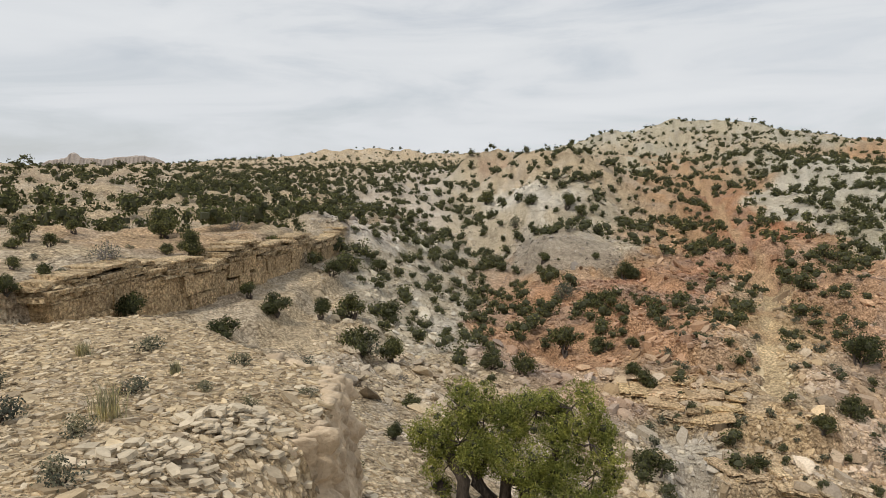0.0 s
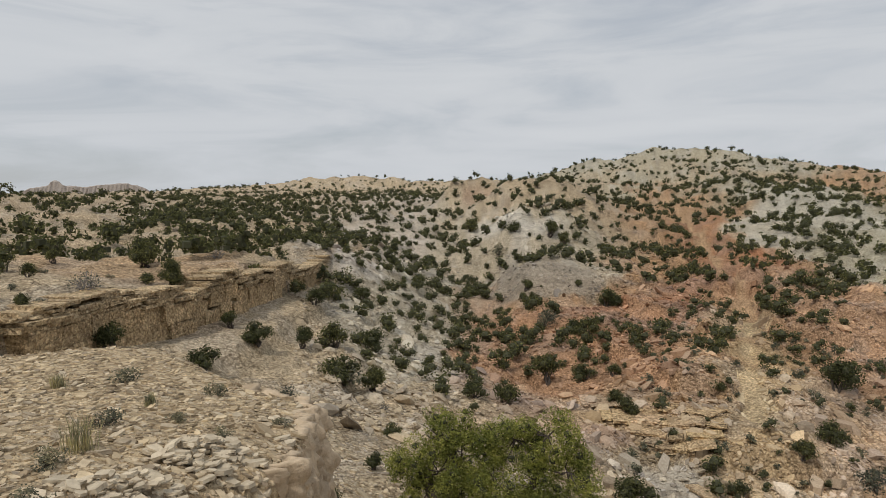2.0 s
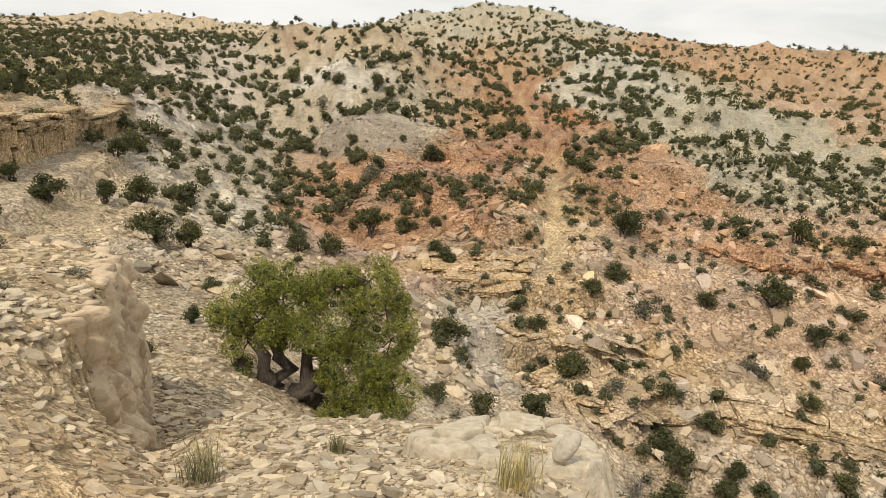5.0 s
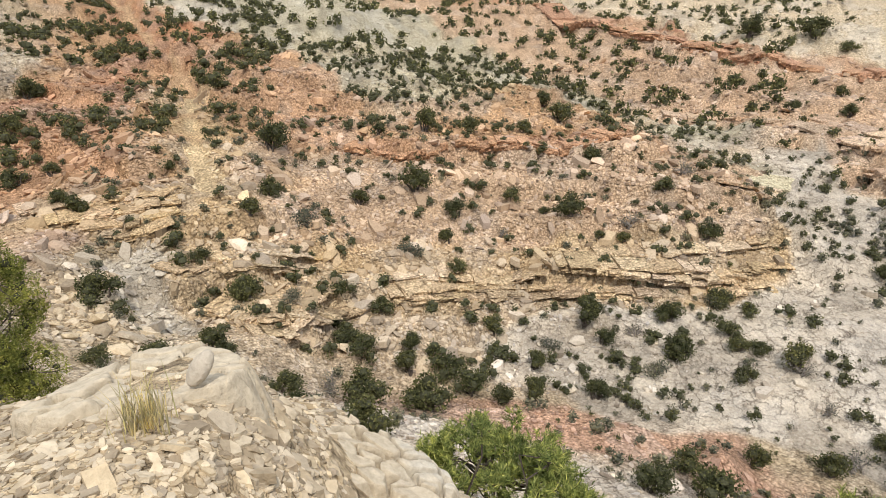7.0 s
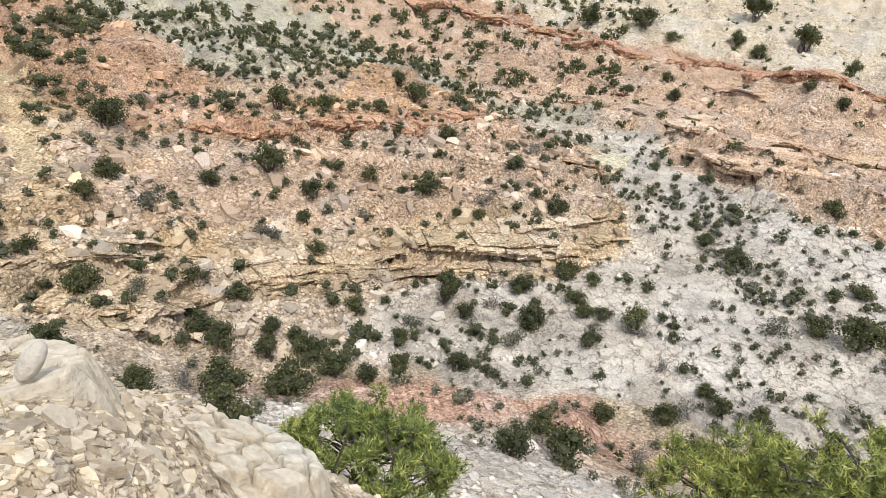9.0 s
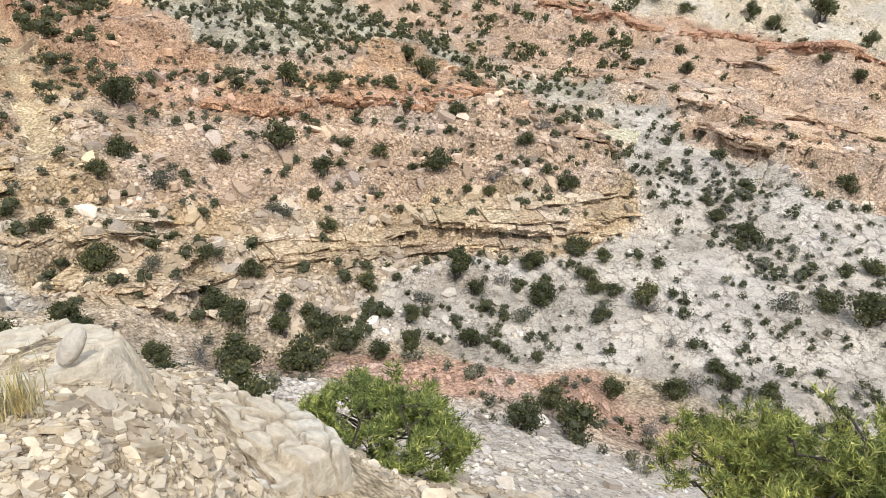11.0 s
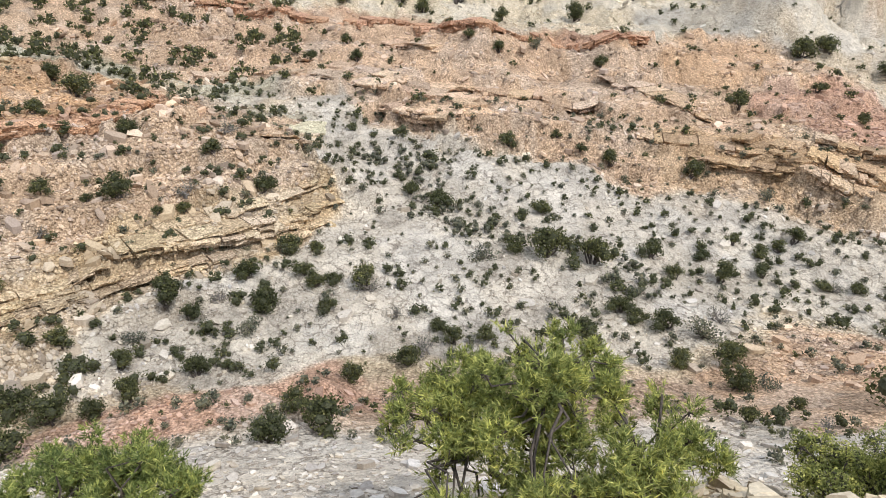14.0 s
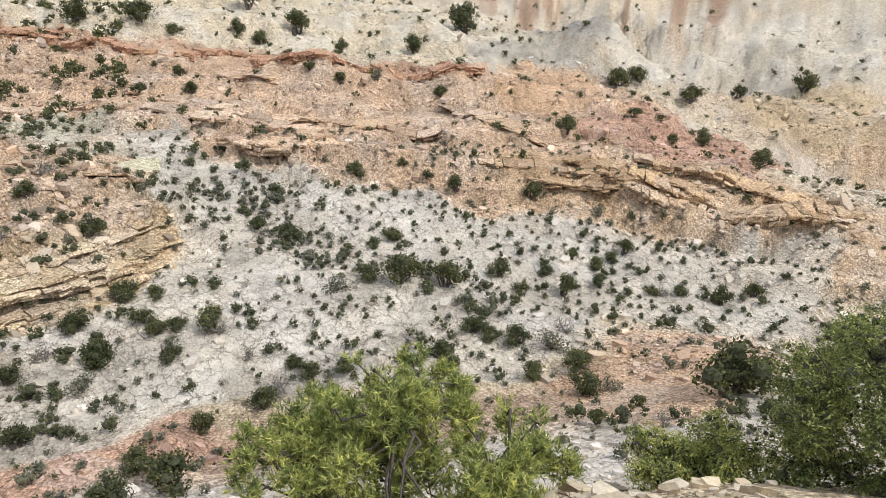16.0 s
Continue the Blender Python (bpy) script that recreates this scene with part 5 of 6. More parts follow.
def strew(name, label, rng, x, y, size, thick, shapes, tilt=0.16, long=1.35, tone=None, turn=None, out=0.0):
    """Stones of the bed's own colour at x, y, as one mesh."""
    z, col = land(x, y)
    e = 0.12 + 0.003 * np.hypot(x, y)
    gx, gy = (land(x + e, y)[0] - z) / e, (land(x, y + e)[0] - z) / e
    gx, gy = np.clip(gx, -0.6, 0.6), np.clip(gy, -0.6, 0.6)
    n = len(x)
    turn = rng.random(n) * 6.283 if turn is None else turn
    tx, ty = gx * 0.75 + rng.normal(0, tilt, n), gy * 0.75 + rng.normal(0, tilt, n)
    ln = 1 + (long - 1) * 2 * rng.random(n)
    vs, fs, cs, base = [], [], [], 0
    which = rng.integers(len(shapes), size=n)
    tint = (0.84 + 0.36 * rng.random(n))[:, None]
    u = rng.random(n)
    hue = np.stack([np.ones(n), 1.03 - 0.06 * u, 1.12 - 0.2 * u], 1)
    for w, (v, f) in enumerate(shapes):
        i = np.nonzero(which == w)[0]
        if not len(i):
            continue
        lx = v[None, :, 0] * (size[i] * ln[i])[:, None]
        ly = v[None, :, 1] * size[i][:, None]
        lz = (v[None, :, 2] + 0.22) * thick[i][:, None]
        c, s = np.cos(turn[i])[:, None], np.sin(turn[i])[:, None]
        wx, wy = lx * c - ly * s, lx * s + ly * c
        wz = lz + wx * tx[i][:, None] + wy * ty[i][:, None]
        vs.append(np.stack([x[i][:, None] + wx, y[i][:, None] + wy, z[i][:, None] + wz], 2).reshape(-1, 3))
        k = len(v)
        fs.append((f[None] + (np.arange(len(i)) * k)[:, None, None] + base).reshape(-1, 3))
        base += k * len(i)
        cc = col[i] * tint[i] * hue[i] if tone is None else np.tile(np.array(tone), (len(i), 1)) * tint[i]
        cs.append(np.repeat(cc, k, 0))
    ob = new(name, mesh_from(name, np.concatenate(vs), np.concatenate(fs), STONE, np.concatenate(cs)))
    return tagged(ob, label, "stones", kind="stuff")


def spread(rng, n, a0, a1, d0, d1, bias=1.0):
    a = np.radians(a0 + (a1 - a0) * rng.random(n))
    d = np.exp(np.log(d0) + (np.log(d1) - np.log(d0)) * rng.random(n) ** bias)
    return 0.4 + d * np.sin(a), -0.3 + d * np.cos(a)


def thin(x, y):
    """Fewer stones on the bare white rock."""
    c = land(x, y)[1]
    return 0.07 + 0.93 * smooth(1.2, 1.5, c[:, 0] / c[:, 2])


def stones():
    r = np.random.default_rng(21)
    # plates on the block and the tableland
    x, y = spread(r, 17000, -47, -3, 2.2, 16)
    k = rim_side(x, y) > 0.02
    x, y = x[k], y[k]
    s = 0.018 + 0.055 * r.random(len(x)) ** 2.5 + 0.13 * (r.random(len(x)) ** 20) + 0.0026 * np.hypot(x, y)
    strew("stone_plates", "thin pale limestone plates covering the block", r, x, y, s, s * 0.28, SLABS, 0.2)
    x, y = spread(r, 21000, -16, 74, 2.2, 9.5)
    k = (rim_side(x, y) < 0.1) & ((np.hypot(x, y) < 4.6) | (x < 1.9)) & ((x - 2.38) ** 2 / 0.5 + (y - 4.4) ** 2 / 0.5 > 1)
    x, y = x[k], y[k]
    s = 0.022 + 0.06 * r.random(len(x)) ** 2.5 + 0.13 * (r.random(len(x)) ** 22) + 0.0025 * np.hypot(x, y)
    strew("ledge_plates", "broken cream limestone plates on the ledge", r, x, y, s, s * 0.3, SLABS, 0.18)
    x, y = spread(r, 11000, -14, 62, 8.0, 30)
    k = rim_side(x, y) < 0.0
    x, y = x[k], y[k]
    s = 0.025 + 0.06 * r.random(len(x)) ** 2 + 0.22 * (r.random(len(x)) ** 20) + 0.003 * np.hypot(x, y)
    strew("talus_stones", "tan gravel and stones of the talus slope", r, x, y, s, s * 0.4, SLABS, 0.22)
    x, y = 2.4 + 4.3 * r.random(11000), 1.4 + 6.4 * r.random(11000)
    k = ((x - 4.9) ** 2 / 1.1 + (y - 3.7) ** 2 / 1.3 > 1) & ((x - 2.38) ** 2 / 0.5 + (y - 4.4) ** 2 / 0.5 > 1)
    x, y = x[k], y[k]
    s = 0.022 + 0.055 * r.random(len(x)) ** 2.2 + 0.12 * (r.random(len(x)) ** 14)
    strew("brink_stones", "angular cream limestone rubble at the brink", r, x, y, s, s * 0.6, SLABS + CHUNKS, 0.25)
    x, y = spread(r, 3600, 60, 135, 5, 24)
    k = rim_side(x, y) < -2
    x, y = x[k], y[k]
    s = 0.05 + 0.15 * r.random(len(x)) ** 2 + 0.4 * (r.random(len(x)) ** 12)
    strew("bench_stones", "pale stones on the slope under the pines", r, x, y, s, s * 0.45, SLABS, 0.2)
    # rubble of the red spur, the wash and the east wall
    x, y = spread(r, 24000, 14, 70, 27, 85, 1.1)
    k = (r.random(len(x)) < thin(x, y)) & off_wash(x, y, 1.0)
    x, y = x[k], y[k]
    s = 0.05 + 0.17 * r.random(len(x)) ** 3 + 0.75 * (r.random(len(x)) ** 30) + 0.0014 * np.hypot(x, y)
    strew("spur_rubble", "tan and pink sandstone rubble on the spur", r, x, y, s, s * 0.6, CHUNKS + SLABS, 0.3)
    x, y = spread(r, 26000, 62, 138, 30, 130, 0.85)
    k = r.random(len(x)) < thin(x, y)
    x, y = x[k], y[k]
    s = 0.05 + 0.17 * r.random(len(x)) ** 3 + 0.7 * (r.random(len(x)) ** 30) + 0.0014 * np.hypot(x, y)
    strew("wall_rubble", "sandstone rubble below the east ledges", r, x, y, s, s * 0.45, SLABS, 0.2)
    x, y = spread(r, 7000, -12, 24, 24, 110, 1.0)
    s = 0.08 + 0.24 * r.random(len(x)) ** 3 + 0.7 * (r.random(len(x)) ** 24) + 0.0014 * np.hypot(x, y)
    strew("apron_rubble", "red and tan rubble on the apron", r, x, y, s, s * 0.55, CHUNKS, 0.3)


stones()


def ledge_slabs():
    """Long beds of sandstone that stick out of the slopes in steps."""
    r = np.random.default_rng(33)
    for name, label, count, deep, size in (("yellow ledge foot", "thin yellow sandstone beds stepping up the spur", 260, 5.0, 0.7), ("yellow ledge top", "broken yellow sandstone beds", 160, 3.0, 0.7),
                                           ("ledge red foot", "broken red sandstone ledge", 120, 1.0, 0.6), ("east ledge foot", "stacked tan sandstone beds of the east ledge", 320, 4.0, 0.9),
                                           ("east ledge", "orange sandstone beds above the gully", 180, 4.0, 0.9), ("red rim foot", "blocky red sandstone rim", 200, 1.4, 0.9), ("pour-over lip", "layered tan sandstone lip of the dry fall", 120, 2.5, 0.7),
                                           ("east slope", "scattered sandstone beds on the east slope", 240, 7.0, 0.9)):
        pts = np.array(next(p for n, _, p in LAND if n == name))[:, :2]
        seg = np.hypot(*np.diff(pts, axis=0).T)
        along = np.sort(r.random(count)) * seg.sum()
        k = np.clip(np.searchsorted(np.cumsum(seg), along), 0, len(seg) - 1)
        t = (along - np.concatenate([[0], np.cumsum(seg)[:-1]])[k]) / seg[k]
        d = (pts[k + 1] - pts[k]) / seg[k][:, None]
        off = r.normal(0, 0.5, count) * deep
        p = pts[k] + d * (t * seg[k])[:, None] + np.stack([-d[:, 1], d[:, 0]], 1) * off[:, None]
        s = size * (0.14 + 0.42 * r.random(count) ** 2.5)
        strew(name.replace(" ", "_").replace("-", "_") + "_beds", label, r, p[:, 0], p[:, 1], s, 0.05 + 0.22 * s * r.random(count) + 0.05, SLABS, 0.12, 1.3,
              turn=np.arctan2(d[:, 1], d[:, 0]) + r.normal(0, 0.22, count))


ledge_slabs()


# Beds of rock that stand out of the slopes: thickness, and the line of the brink from above.
SPUR_BEDS = [
    (0.42, [(28.6, 18.5), (30.9, 17.3), (33, 14.5), (35.6, 12), (38.7, 8.7)]),
    (0.40, [(30.5, 18), (33.3, 15.1), (36.4, 12.3), (38.7, 9.5)]),
    (0.36, [(31.2, 17.5), (33.8, 15), (36.7, 12.5), (39.9, 8.8)]),
    (0.34, [(33.6, 17.3), (36.5, 14.8), (39.3, 12), (41.2, 10)]),
    (0.34, [(24.4, 23.6), (26.3, 22), (27.9, 20.8), (29.3, 18.6)]),
    (0.30, [(22.2, 23.1), (25.5, 21.3), (27.3, 19.6), (28.6, 18.5)]),
    (0.36, [(13.2, 26), (13.7, 24.6), (15, 23.5), (16.8, 22.7), (19.6, 24.2), (20.8, 23.5)]),
    (0.26, [(13.6, 22.9), (15.4, 22.5), (16.7, 22.6)]),
    (0.25, [(20.7, 25.6), (23.4, 24.6), (25.5, 23.4), (27.1, 21.7)]),
]
FOOT_BEDS = [
    (0.34, [(22.2, 23.1), (23.7, 22.5), (26.4, 21.7), (28.1, 20.2), (29.2, 18.8), (30.7, 17.7), (32.1, 15.4)]),
    (0.28, [(22.1, 22.7), (23.7, 22.1), (26.3, 21.3), (27, 20.2)]),
    (0.30, [(31.3, 17.3), (31.9, 16.5), (32.4, 15.8)]),
    (0.20, [(16.6, 27.1), (19.7, 27.3), (22.2, 26)]),
    (0.24, [(14.2, 24.6), (16.6, 23.8), (19.5, 24.5)]),
]
FALL_BEDS = [
    (0.34, [(10.3, 36.5), (12.8, 36.1), (13.8, 34.5), (15.7, 34.5), (16.2, 33.6)]),
    (0.36, [(11.7, 34.9), (12.9, 33.9), (14.7, 33.2), (16, 33)]),
    (0.40, [(11.9, 33.6), (12.9, 32.6), (14.4, 31.9), (15.2, 31.9)]),
    (0.26, [(9.7, 39), (12.2, 38.7), (13.9, 37.2), (15.6, 35.1)]),
    (0.30, [(12.8, 27.8), (16.2, 28.8), (18.5, 27.6), (20.7, 27.1)]),
    (0.26, [(14.9, 27.4), (17.8, 27.3), (19.7, 27)]),
]
EAST_BEDS = [
    (0.45, [(77, 10.9), (74.9, 7.9), (72.2, 5)]),
    (0.50, [(65.6, 17.5), (66.7, 14.8), (65.7, 10.2), (63.9, 7.2), (64.6, 3.1), (64.7, 0.6), (63, -4), (62.2, -11.4)]),
    (0.60, [(61.5, 15.5), (61.4, 11.5), (59.5, 8.3), (61.9, 5), (61.2, 2.2), (55.8, 0.7)]),
    (0.40, [(57.7, 8.1), (56, 6), (55.2, 3.2), (56.5, 1.1)]),
    (0.55, [(57.9, 8.2), (55.8, 6), (54.7, 3.2), (54.6, 1.3)]),
    (0.50, [(61.9, 26.9), (63.3, 24.6), (64.2, 22.4), (61.2, 17.9)]),
    (0.40, [(43.6, 12.6), (49.1, 12.7), (54.1, 13.3)]),
    (0.40, [(68.5, -12.2), (66.4, -15.4), (61, -18.7), (60.6, -23.3)]),
]
CLIFF_BEDS = [
    (0.60, [(55.6, -26.4), (53.4, -31.4), (49.5, -36.3), (46.5, -38.1), (41.8, -38.8)]),
    (0.70, [(55.3, -21.5), (51.5, -26.3), (49, -31.9), (44.4, -35), (41.9, -39.1)]),
    (0.75, [(49.6, -25.1), (46.9, -30.9), (42.9, -34.2), (41.4, -38.8)]),
    (0.50, [(55.5, -13.8), (54.7, -18.2), (53.2, -23.4), (50.2, -25.3)]),
    (0.60, [(51.5, -30.1), (48.5, -32.3), (42.9, -34.5), (41.6, -38.8)]),
    (0.40, [(53.1, -17.4), (52, -20.6), (50.1, -24.9)]),
]
RED_RIM = [
    (0.85, [(83.8, 35.4), (83.2, 30.7), (81.6, 25.1), (82.4, 19.7), (83.2, 13.6), (87.7, 9.9), (74.5, 3.6), (73.2, -1.6), (76.9, -6.3), (74.1, -12.9), (76.2, -17.8)]),
    (0.7, [(107.8, 84.3), (88.6, 58.3), (83.9, 43.1), (86.6, 35.7), (83.5, 28.9)]),
]
RED_LEDGE = [
    (0.60, [(30.3, 37.1), (31.2, 35.1), (32.3, 33), (34.4, 31.4), (36.4, 29.9), (38.5, 27.4), (40.7, 25.9), (43.8, 24.1), (47.8, 23.4)]),
]


def resample(points, step):
    """Points at even steps along a smoothed line, the way along it, and the way out towards the open valley."""
    pts = np.array(points, float)
    mark = np.concatenate([[0], np.cumsum(np.hypot(*np.diff(pts, axis=0).T))])
    u = np.arange(0, mark[-1] + 1e-6, step)
    p = np.stack([np.interp(u, mark, pts[:, 0]), np.interp(u, mark, pts[:, 1])], 1)
    k = max(1, int(1.6 / step)) * 2 + 1
    if len(p) > k:
        pad = np.pad(p, ((k // 2, k // 2), (0, 0)), mode="reflect", reflect_type="odd")
        p = np.stack([np.convolve(pad[:, i], np.ones(k) / k, "valid") for i in (0, 1)], 1)
    d = np.gradient(p, axis=0)
    d /= np.linalg.norm(d, axis=1, keepdims=True) + 1e-9
    out = np.stack([d[:, 1], -d[:, 0]], 1)
    out *= np.sign((out * -p).sum(1))[:, None]
    return u, p, d, out


def rock_beds(beds, seed, jut=0.34, lengths=(0.5, 1.9), lift=0.3, deep=1.5, broken=0.06, bed=None):
    """Ledges: each bed a row of jointed blocks end to end, their fronts a little uneven, overhanging the slope below."""
    r = np.random.default_rng(seed)
    for thick, line in beds:
        u, p, d, out = resample(line, 0.2)
        z, col = land(p[:, 0], p[:, 1])
        k = min(len(z) // 2 * 2 - 1, 21)
        if k < 3:
            continue
        smoothed = np.convolve(np.pad(z, k // 2, mode="reflect", reflect_type="odd"), np.ones(k) / k, "valid")
        size = 0.55 + np.hypot(*p.mean(0)) / 70
        a, course = 0.0, 0
        while a < u[-1] - 0.3 or course == 0:
            if a >= u[-1] - 0.3:
                a, course = 0.3 * r.random(), 1
            w = (lengths[0] + (lengths[1] - lengths[0]) * r.random() ** 1.6) * size
            m = min(a + w / 2, u[-1])
            a += w * 1.01
            if r.random() < broken:
                continue
            i = int(np.clip(m / 0.2, 0, len(u) - 1))
            ends = min(m, u[-1] - m) / 1.5
            taper = min(1.0, 0.45 + 0.55 * ends)
            t = 0.56 * thick * (0.75 + 0.45 * r.random()) * taper
            j = size * jut * (0.7 + 0.75 * r.random()) * taper * (0.85 if course else 1.0)
            slip = 0.12 * thick * r.normal()
            v = []
            for up, back in ((-1.0, 0.45), (-0.62, 0.03), (0.05, 0.0), (0.34, 0.10)):
                for e, b in ((-0.5, 0), (-0.17, 0), (0.18, 0), (0.5, 0), (0.5, 1), (-0.5, 1)):
                    o = j * (1 - back) + 0.07 * size * r.normal() if b == 0 else -deep * size
                    q = p[i] + d[i] * e * w * (1.0 if b else 0.985) + out[i] * o
                    iz = int(np.clip((m + e * w) / 0.2, 0, len(u) - 1))
                    v.append((*q, smoothed[iz] + slip + (lift - 0.62 * course) * thick + t * up + 0.05 * t * r.normal()))
            f = [(s + k, s + (k + 1) % 6, s + 6 + (k + 1) % 6, s + 6 + k) for s in (0, 6, 12) for k in range(6)]
            f += [(18, 19, 22, 23), (19, 20, 21, 22), (5, 4, 1, 0), (4, 3, 2, 1)]
            v = np.array(v)
            c0 = v.mean(0)
            tone = np.clip((col[i] if bed is None else np.array(bed)) * (1.02 + 0.3 * r.random()) * np.array([1.0, 0.985 + 0.03 * r.random(), 0.95 + 0.1 * r.random()]), 0, 0.8)
            ob = part("ledge_block", mesh_from("ledge_block", v - c0, np.array(f), GROUND, np.tile(tone, (len(v), 1))), ground)
            ob.location = c0


rock_beds(SPUR_BEDS, 401, 0.6, lift=0.5)
rock_beds(FOOT_BEDS, 402, 0.55, lift=0.5)
rock_beds(FALL_BEDS, 403, 0.6, lift=0.45)
rock_beds(EAST_BEDS, 404, 0.6, (0.5, 2.0), 0.32)
rock_beds(CLIFF_BEDS, 405, 0.6, (0.4, 1.3), 0.45)
rock_beds(RED_LEDGE, 406, 0.3, (0.4, 1.3), 0.45, broken=0.2, bed=(0.475, 0.30, 0.20))
rock_beds(RED_RIM, 407, 0.35, (0.4, 1.5), 0.5, broken=0.1, bed=(0.45, 0.285, 0.20))


def rim_wall(start, end, cap, cap_step, step, width, out, face, seed):
    """A cliff along a stretch of the brink: massive courses under a cap of thin beds, each block with its own edges."""
    r = np.random.default_rng(seed)
    pts = np.array(RIM)
    mark = np.concatenate([[0], np.cumsum(np.hypot(*np.diff(pts, axis=0).T))])

    def at(a):
        a = np.asarray(a, float)
        p = np.stack([np.interp(a, mark, pts[:, 0]), np.interp(a, mark, pts[:, 1])], -1)
        d = np.stack([np.interp(a + 1.2, mark, pts[:, 0]) - np.interp(a - 1.2, mark, pts[:, 0]), np.interp(a + 1.2, mark, pts[:, 1]) - np.interp(a - 1.2, mark, pts[:, 1])], -1)
        d /= np.linalg.norm(d, axis=-1)[..., None]
        return p, d, np.stack([-d[..., 1], d[..., 0]], -1)

    grid = np.arange(start - 1, end + 1, 0.4)
    p, d, up = at(grid)
    tops = np.minimum(land(*(p + up * 0.95).T)[0], land(*(p + up * 1.4).T)[0])
    feet = land(*(p - up * (out + 0.5)).T)[0]
    box = np.ones(7) / 7
    tops, feet = (np.convolve(np.pad(q, 3, mode="edge"), box, "valid") for q in (tops, feet))
    low = 0.0
    while low < 6.0:                                          # courses, counted down from the brink
        thin = low < cap
        tall = (cap_step if thin else step) * (0.7 + 0.6 * r.random())
        a, course = start + r.random() * width, (r.random() - 0.5) * (0.22 if thin else 0.08)
        while a < end:
            w = width * (0.5 + 0.9 * r.random()) * (0.8 if thin else 1.15)
            m = a + w / 2
            a += w * 1.005
            top, foot = np.interp(m, grid, tops) - low - 0.02, np.interp(m, grid, feet)
            if top < foot - 0.1 or (thin and low < 0.3 * cap and r.random() < 0.25):
                continue
            q, dd, uu = at(m)
            front = out + course + 0.05 * r.normal() + (0.10 * r.random() if thin else 0.0) + 0.25 * fbm(np.array([m]), np.array([0.0]), 5.0, 2, seed)[0]
            v = []
            for zz, k in ((-tall * 1.03, 0.0), (-0.15 * tall, 0.015), (0.0, -0.045)):
                for e, b in ((-0.5, 0), (0.0, 0), (0.5, 0), (0.5, 1), (-0.5, 1)):
                    o = front + k + 0.035 * r.normal() if b == 0 else -1.15
                    v.append((*(q + dd * e * w * (0.985 if b == 0 else 1.0) - uu * o), top + zz + 0.02 * r.normal()))
            f = [(i + k, i + (k + 1) % 5, i + 5 + (k + 1) % 5, i + 5 + k) for i in (0, 5) for k in range(5)]
            f += [(10, 11, 13, 14), (11, 12, 13)]
            v = np.array(v)
            c0 = v.mean(0)
            me = bpy.data.meshes.new("block")
            me.from_pydata([tuple(t) for t in v - c0], [], f)
            tone = np.array(face) * (0.86 + 0.28 * r.random()) * ((1.0, 1.04, 1.10) if thin else (1, 1, 1))
            col = me.color_attributes.new("geology", "FLOAT_COLOR", "POINT")
            col.data.foreach_set("color", np.tile([*tone, 1.0], (len(v), 1)).astype(np.float32).ravel())
            me.materials.append(GROUND)
            part("block", me, ground).location = c0
        low += tall


rim_wall(72.0, 110.5, 0.75, 0.17, 0.75, 1.5, 0.42, (0.54, 0.42, 0.27), 71)


def rock_face(start, end, out, foot_out, shade, seed):
    """A massive weathered wall along a stretch of the brink, cracked upright, with a rough top edge."""
    r = np.random.default_rng(seed)
    pts = np.array(RIM)
    mark = np.concatenate([[0], np.cumsum(np.hypot(*np.diff(pts, axis=0).T))])
    a = np.arange(start, end, 0.035)
    p = np.stack([np.interp(a, mark, pts[:, 0]), np.interp(a, mark, pts[:, 1])], 1)
    box = np.ones(9) / 9
    p = np.stack([np.convolve(np.pad(p[:, i], 4, mode="reflect", reflect_type="odd"), box, "valid") for i in (0, 1)], 1)
    d = np.gradient(p, axis=0)
    d /= np.linalg.norm(d, axis=1, keepdims=True)
    up = np.stack([-d[:, 1], d[:, 0]], 1)
    top = land(*(p + up * 0.5).T)[0]
    top = np.convolve(np.pad(top, 12, mode="edge"), np.ones(25) / 25, "valid") + 0.07 * fbm(a, a * 0, 0.5, 3, seed) - 0.06
    sunk = 1 - smooth(0.0, 0.6, np.minimum(a - start, end - a))       # the ends run back into the slope
    foot = land(*(p - up * 0.8).T)[0] - 0.45
    rows = 66
    seams = np.sort(start + (end - start) * r.random(14))
    vs, cs = [], []
    for k in range(rows + 2):
        t = np.clip((k - 2) / (rows - 1), 0, 1)
        z = top * (1 - t) + foot * t
        push = out + (foot_out - out) * t ** 1.3 + 0.26 * fbm(a, z, 1.1, 5, seed + 1, 0.58) + 0.22 * np.abs(fbm(a, z * 0.7, 0.4, 5, seed + 2, 0.6))
        seam = np.min(np.abs(a[None] + 0.16 * fbm(a, z, 0.6, 3, seed + 3)[None] - seams[:, None]), axis=0)
        push -= 0.22 * (1 - smooth(0.01, 0.055, seam)) + 0.16 * smooth(0.22, 0.4, fbm(a, z, 0.55, 3, seed + 5))
        push = push - 0.9 * sunk
        if k == 0:
            push, z = push - 0.5, top - 0.3
        elif k == 1:
            push, z = push - 0.12, top + 0.015
        vs.append(np.column_stack([p - up * push[:, None], z]))
        grime = smooth(-0.1, 0.3, fbm(a, z * 0.4, 0.8, 4, seed + 7))[:, None]
        cs.append(np.array(shade) * (1.06 - 0.24 * grime))
    n = len(a)
    i = (np.arange(rows + 1)[:, None] * n + np.arange(n - 1)[None]).ravel()
    me = mesh_from("rock_face", np.concatenate(vs), np.stack([i, i + n, i + n + 1, i + 1], 1), STONE, np.concatenate(cs), True)
    return part("rock_face", me, ground, "cracked tan rock wall under the plates")


rock_face(46.9, 52.8, 0.06, 0.26, (0.55, 0.44, 0.32), 73)


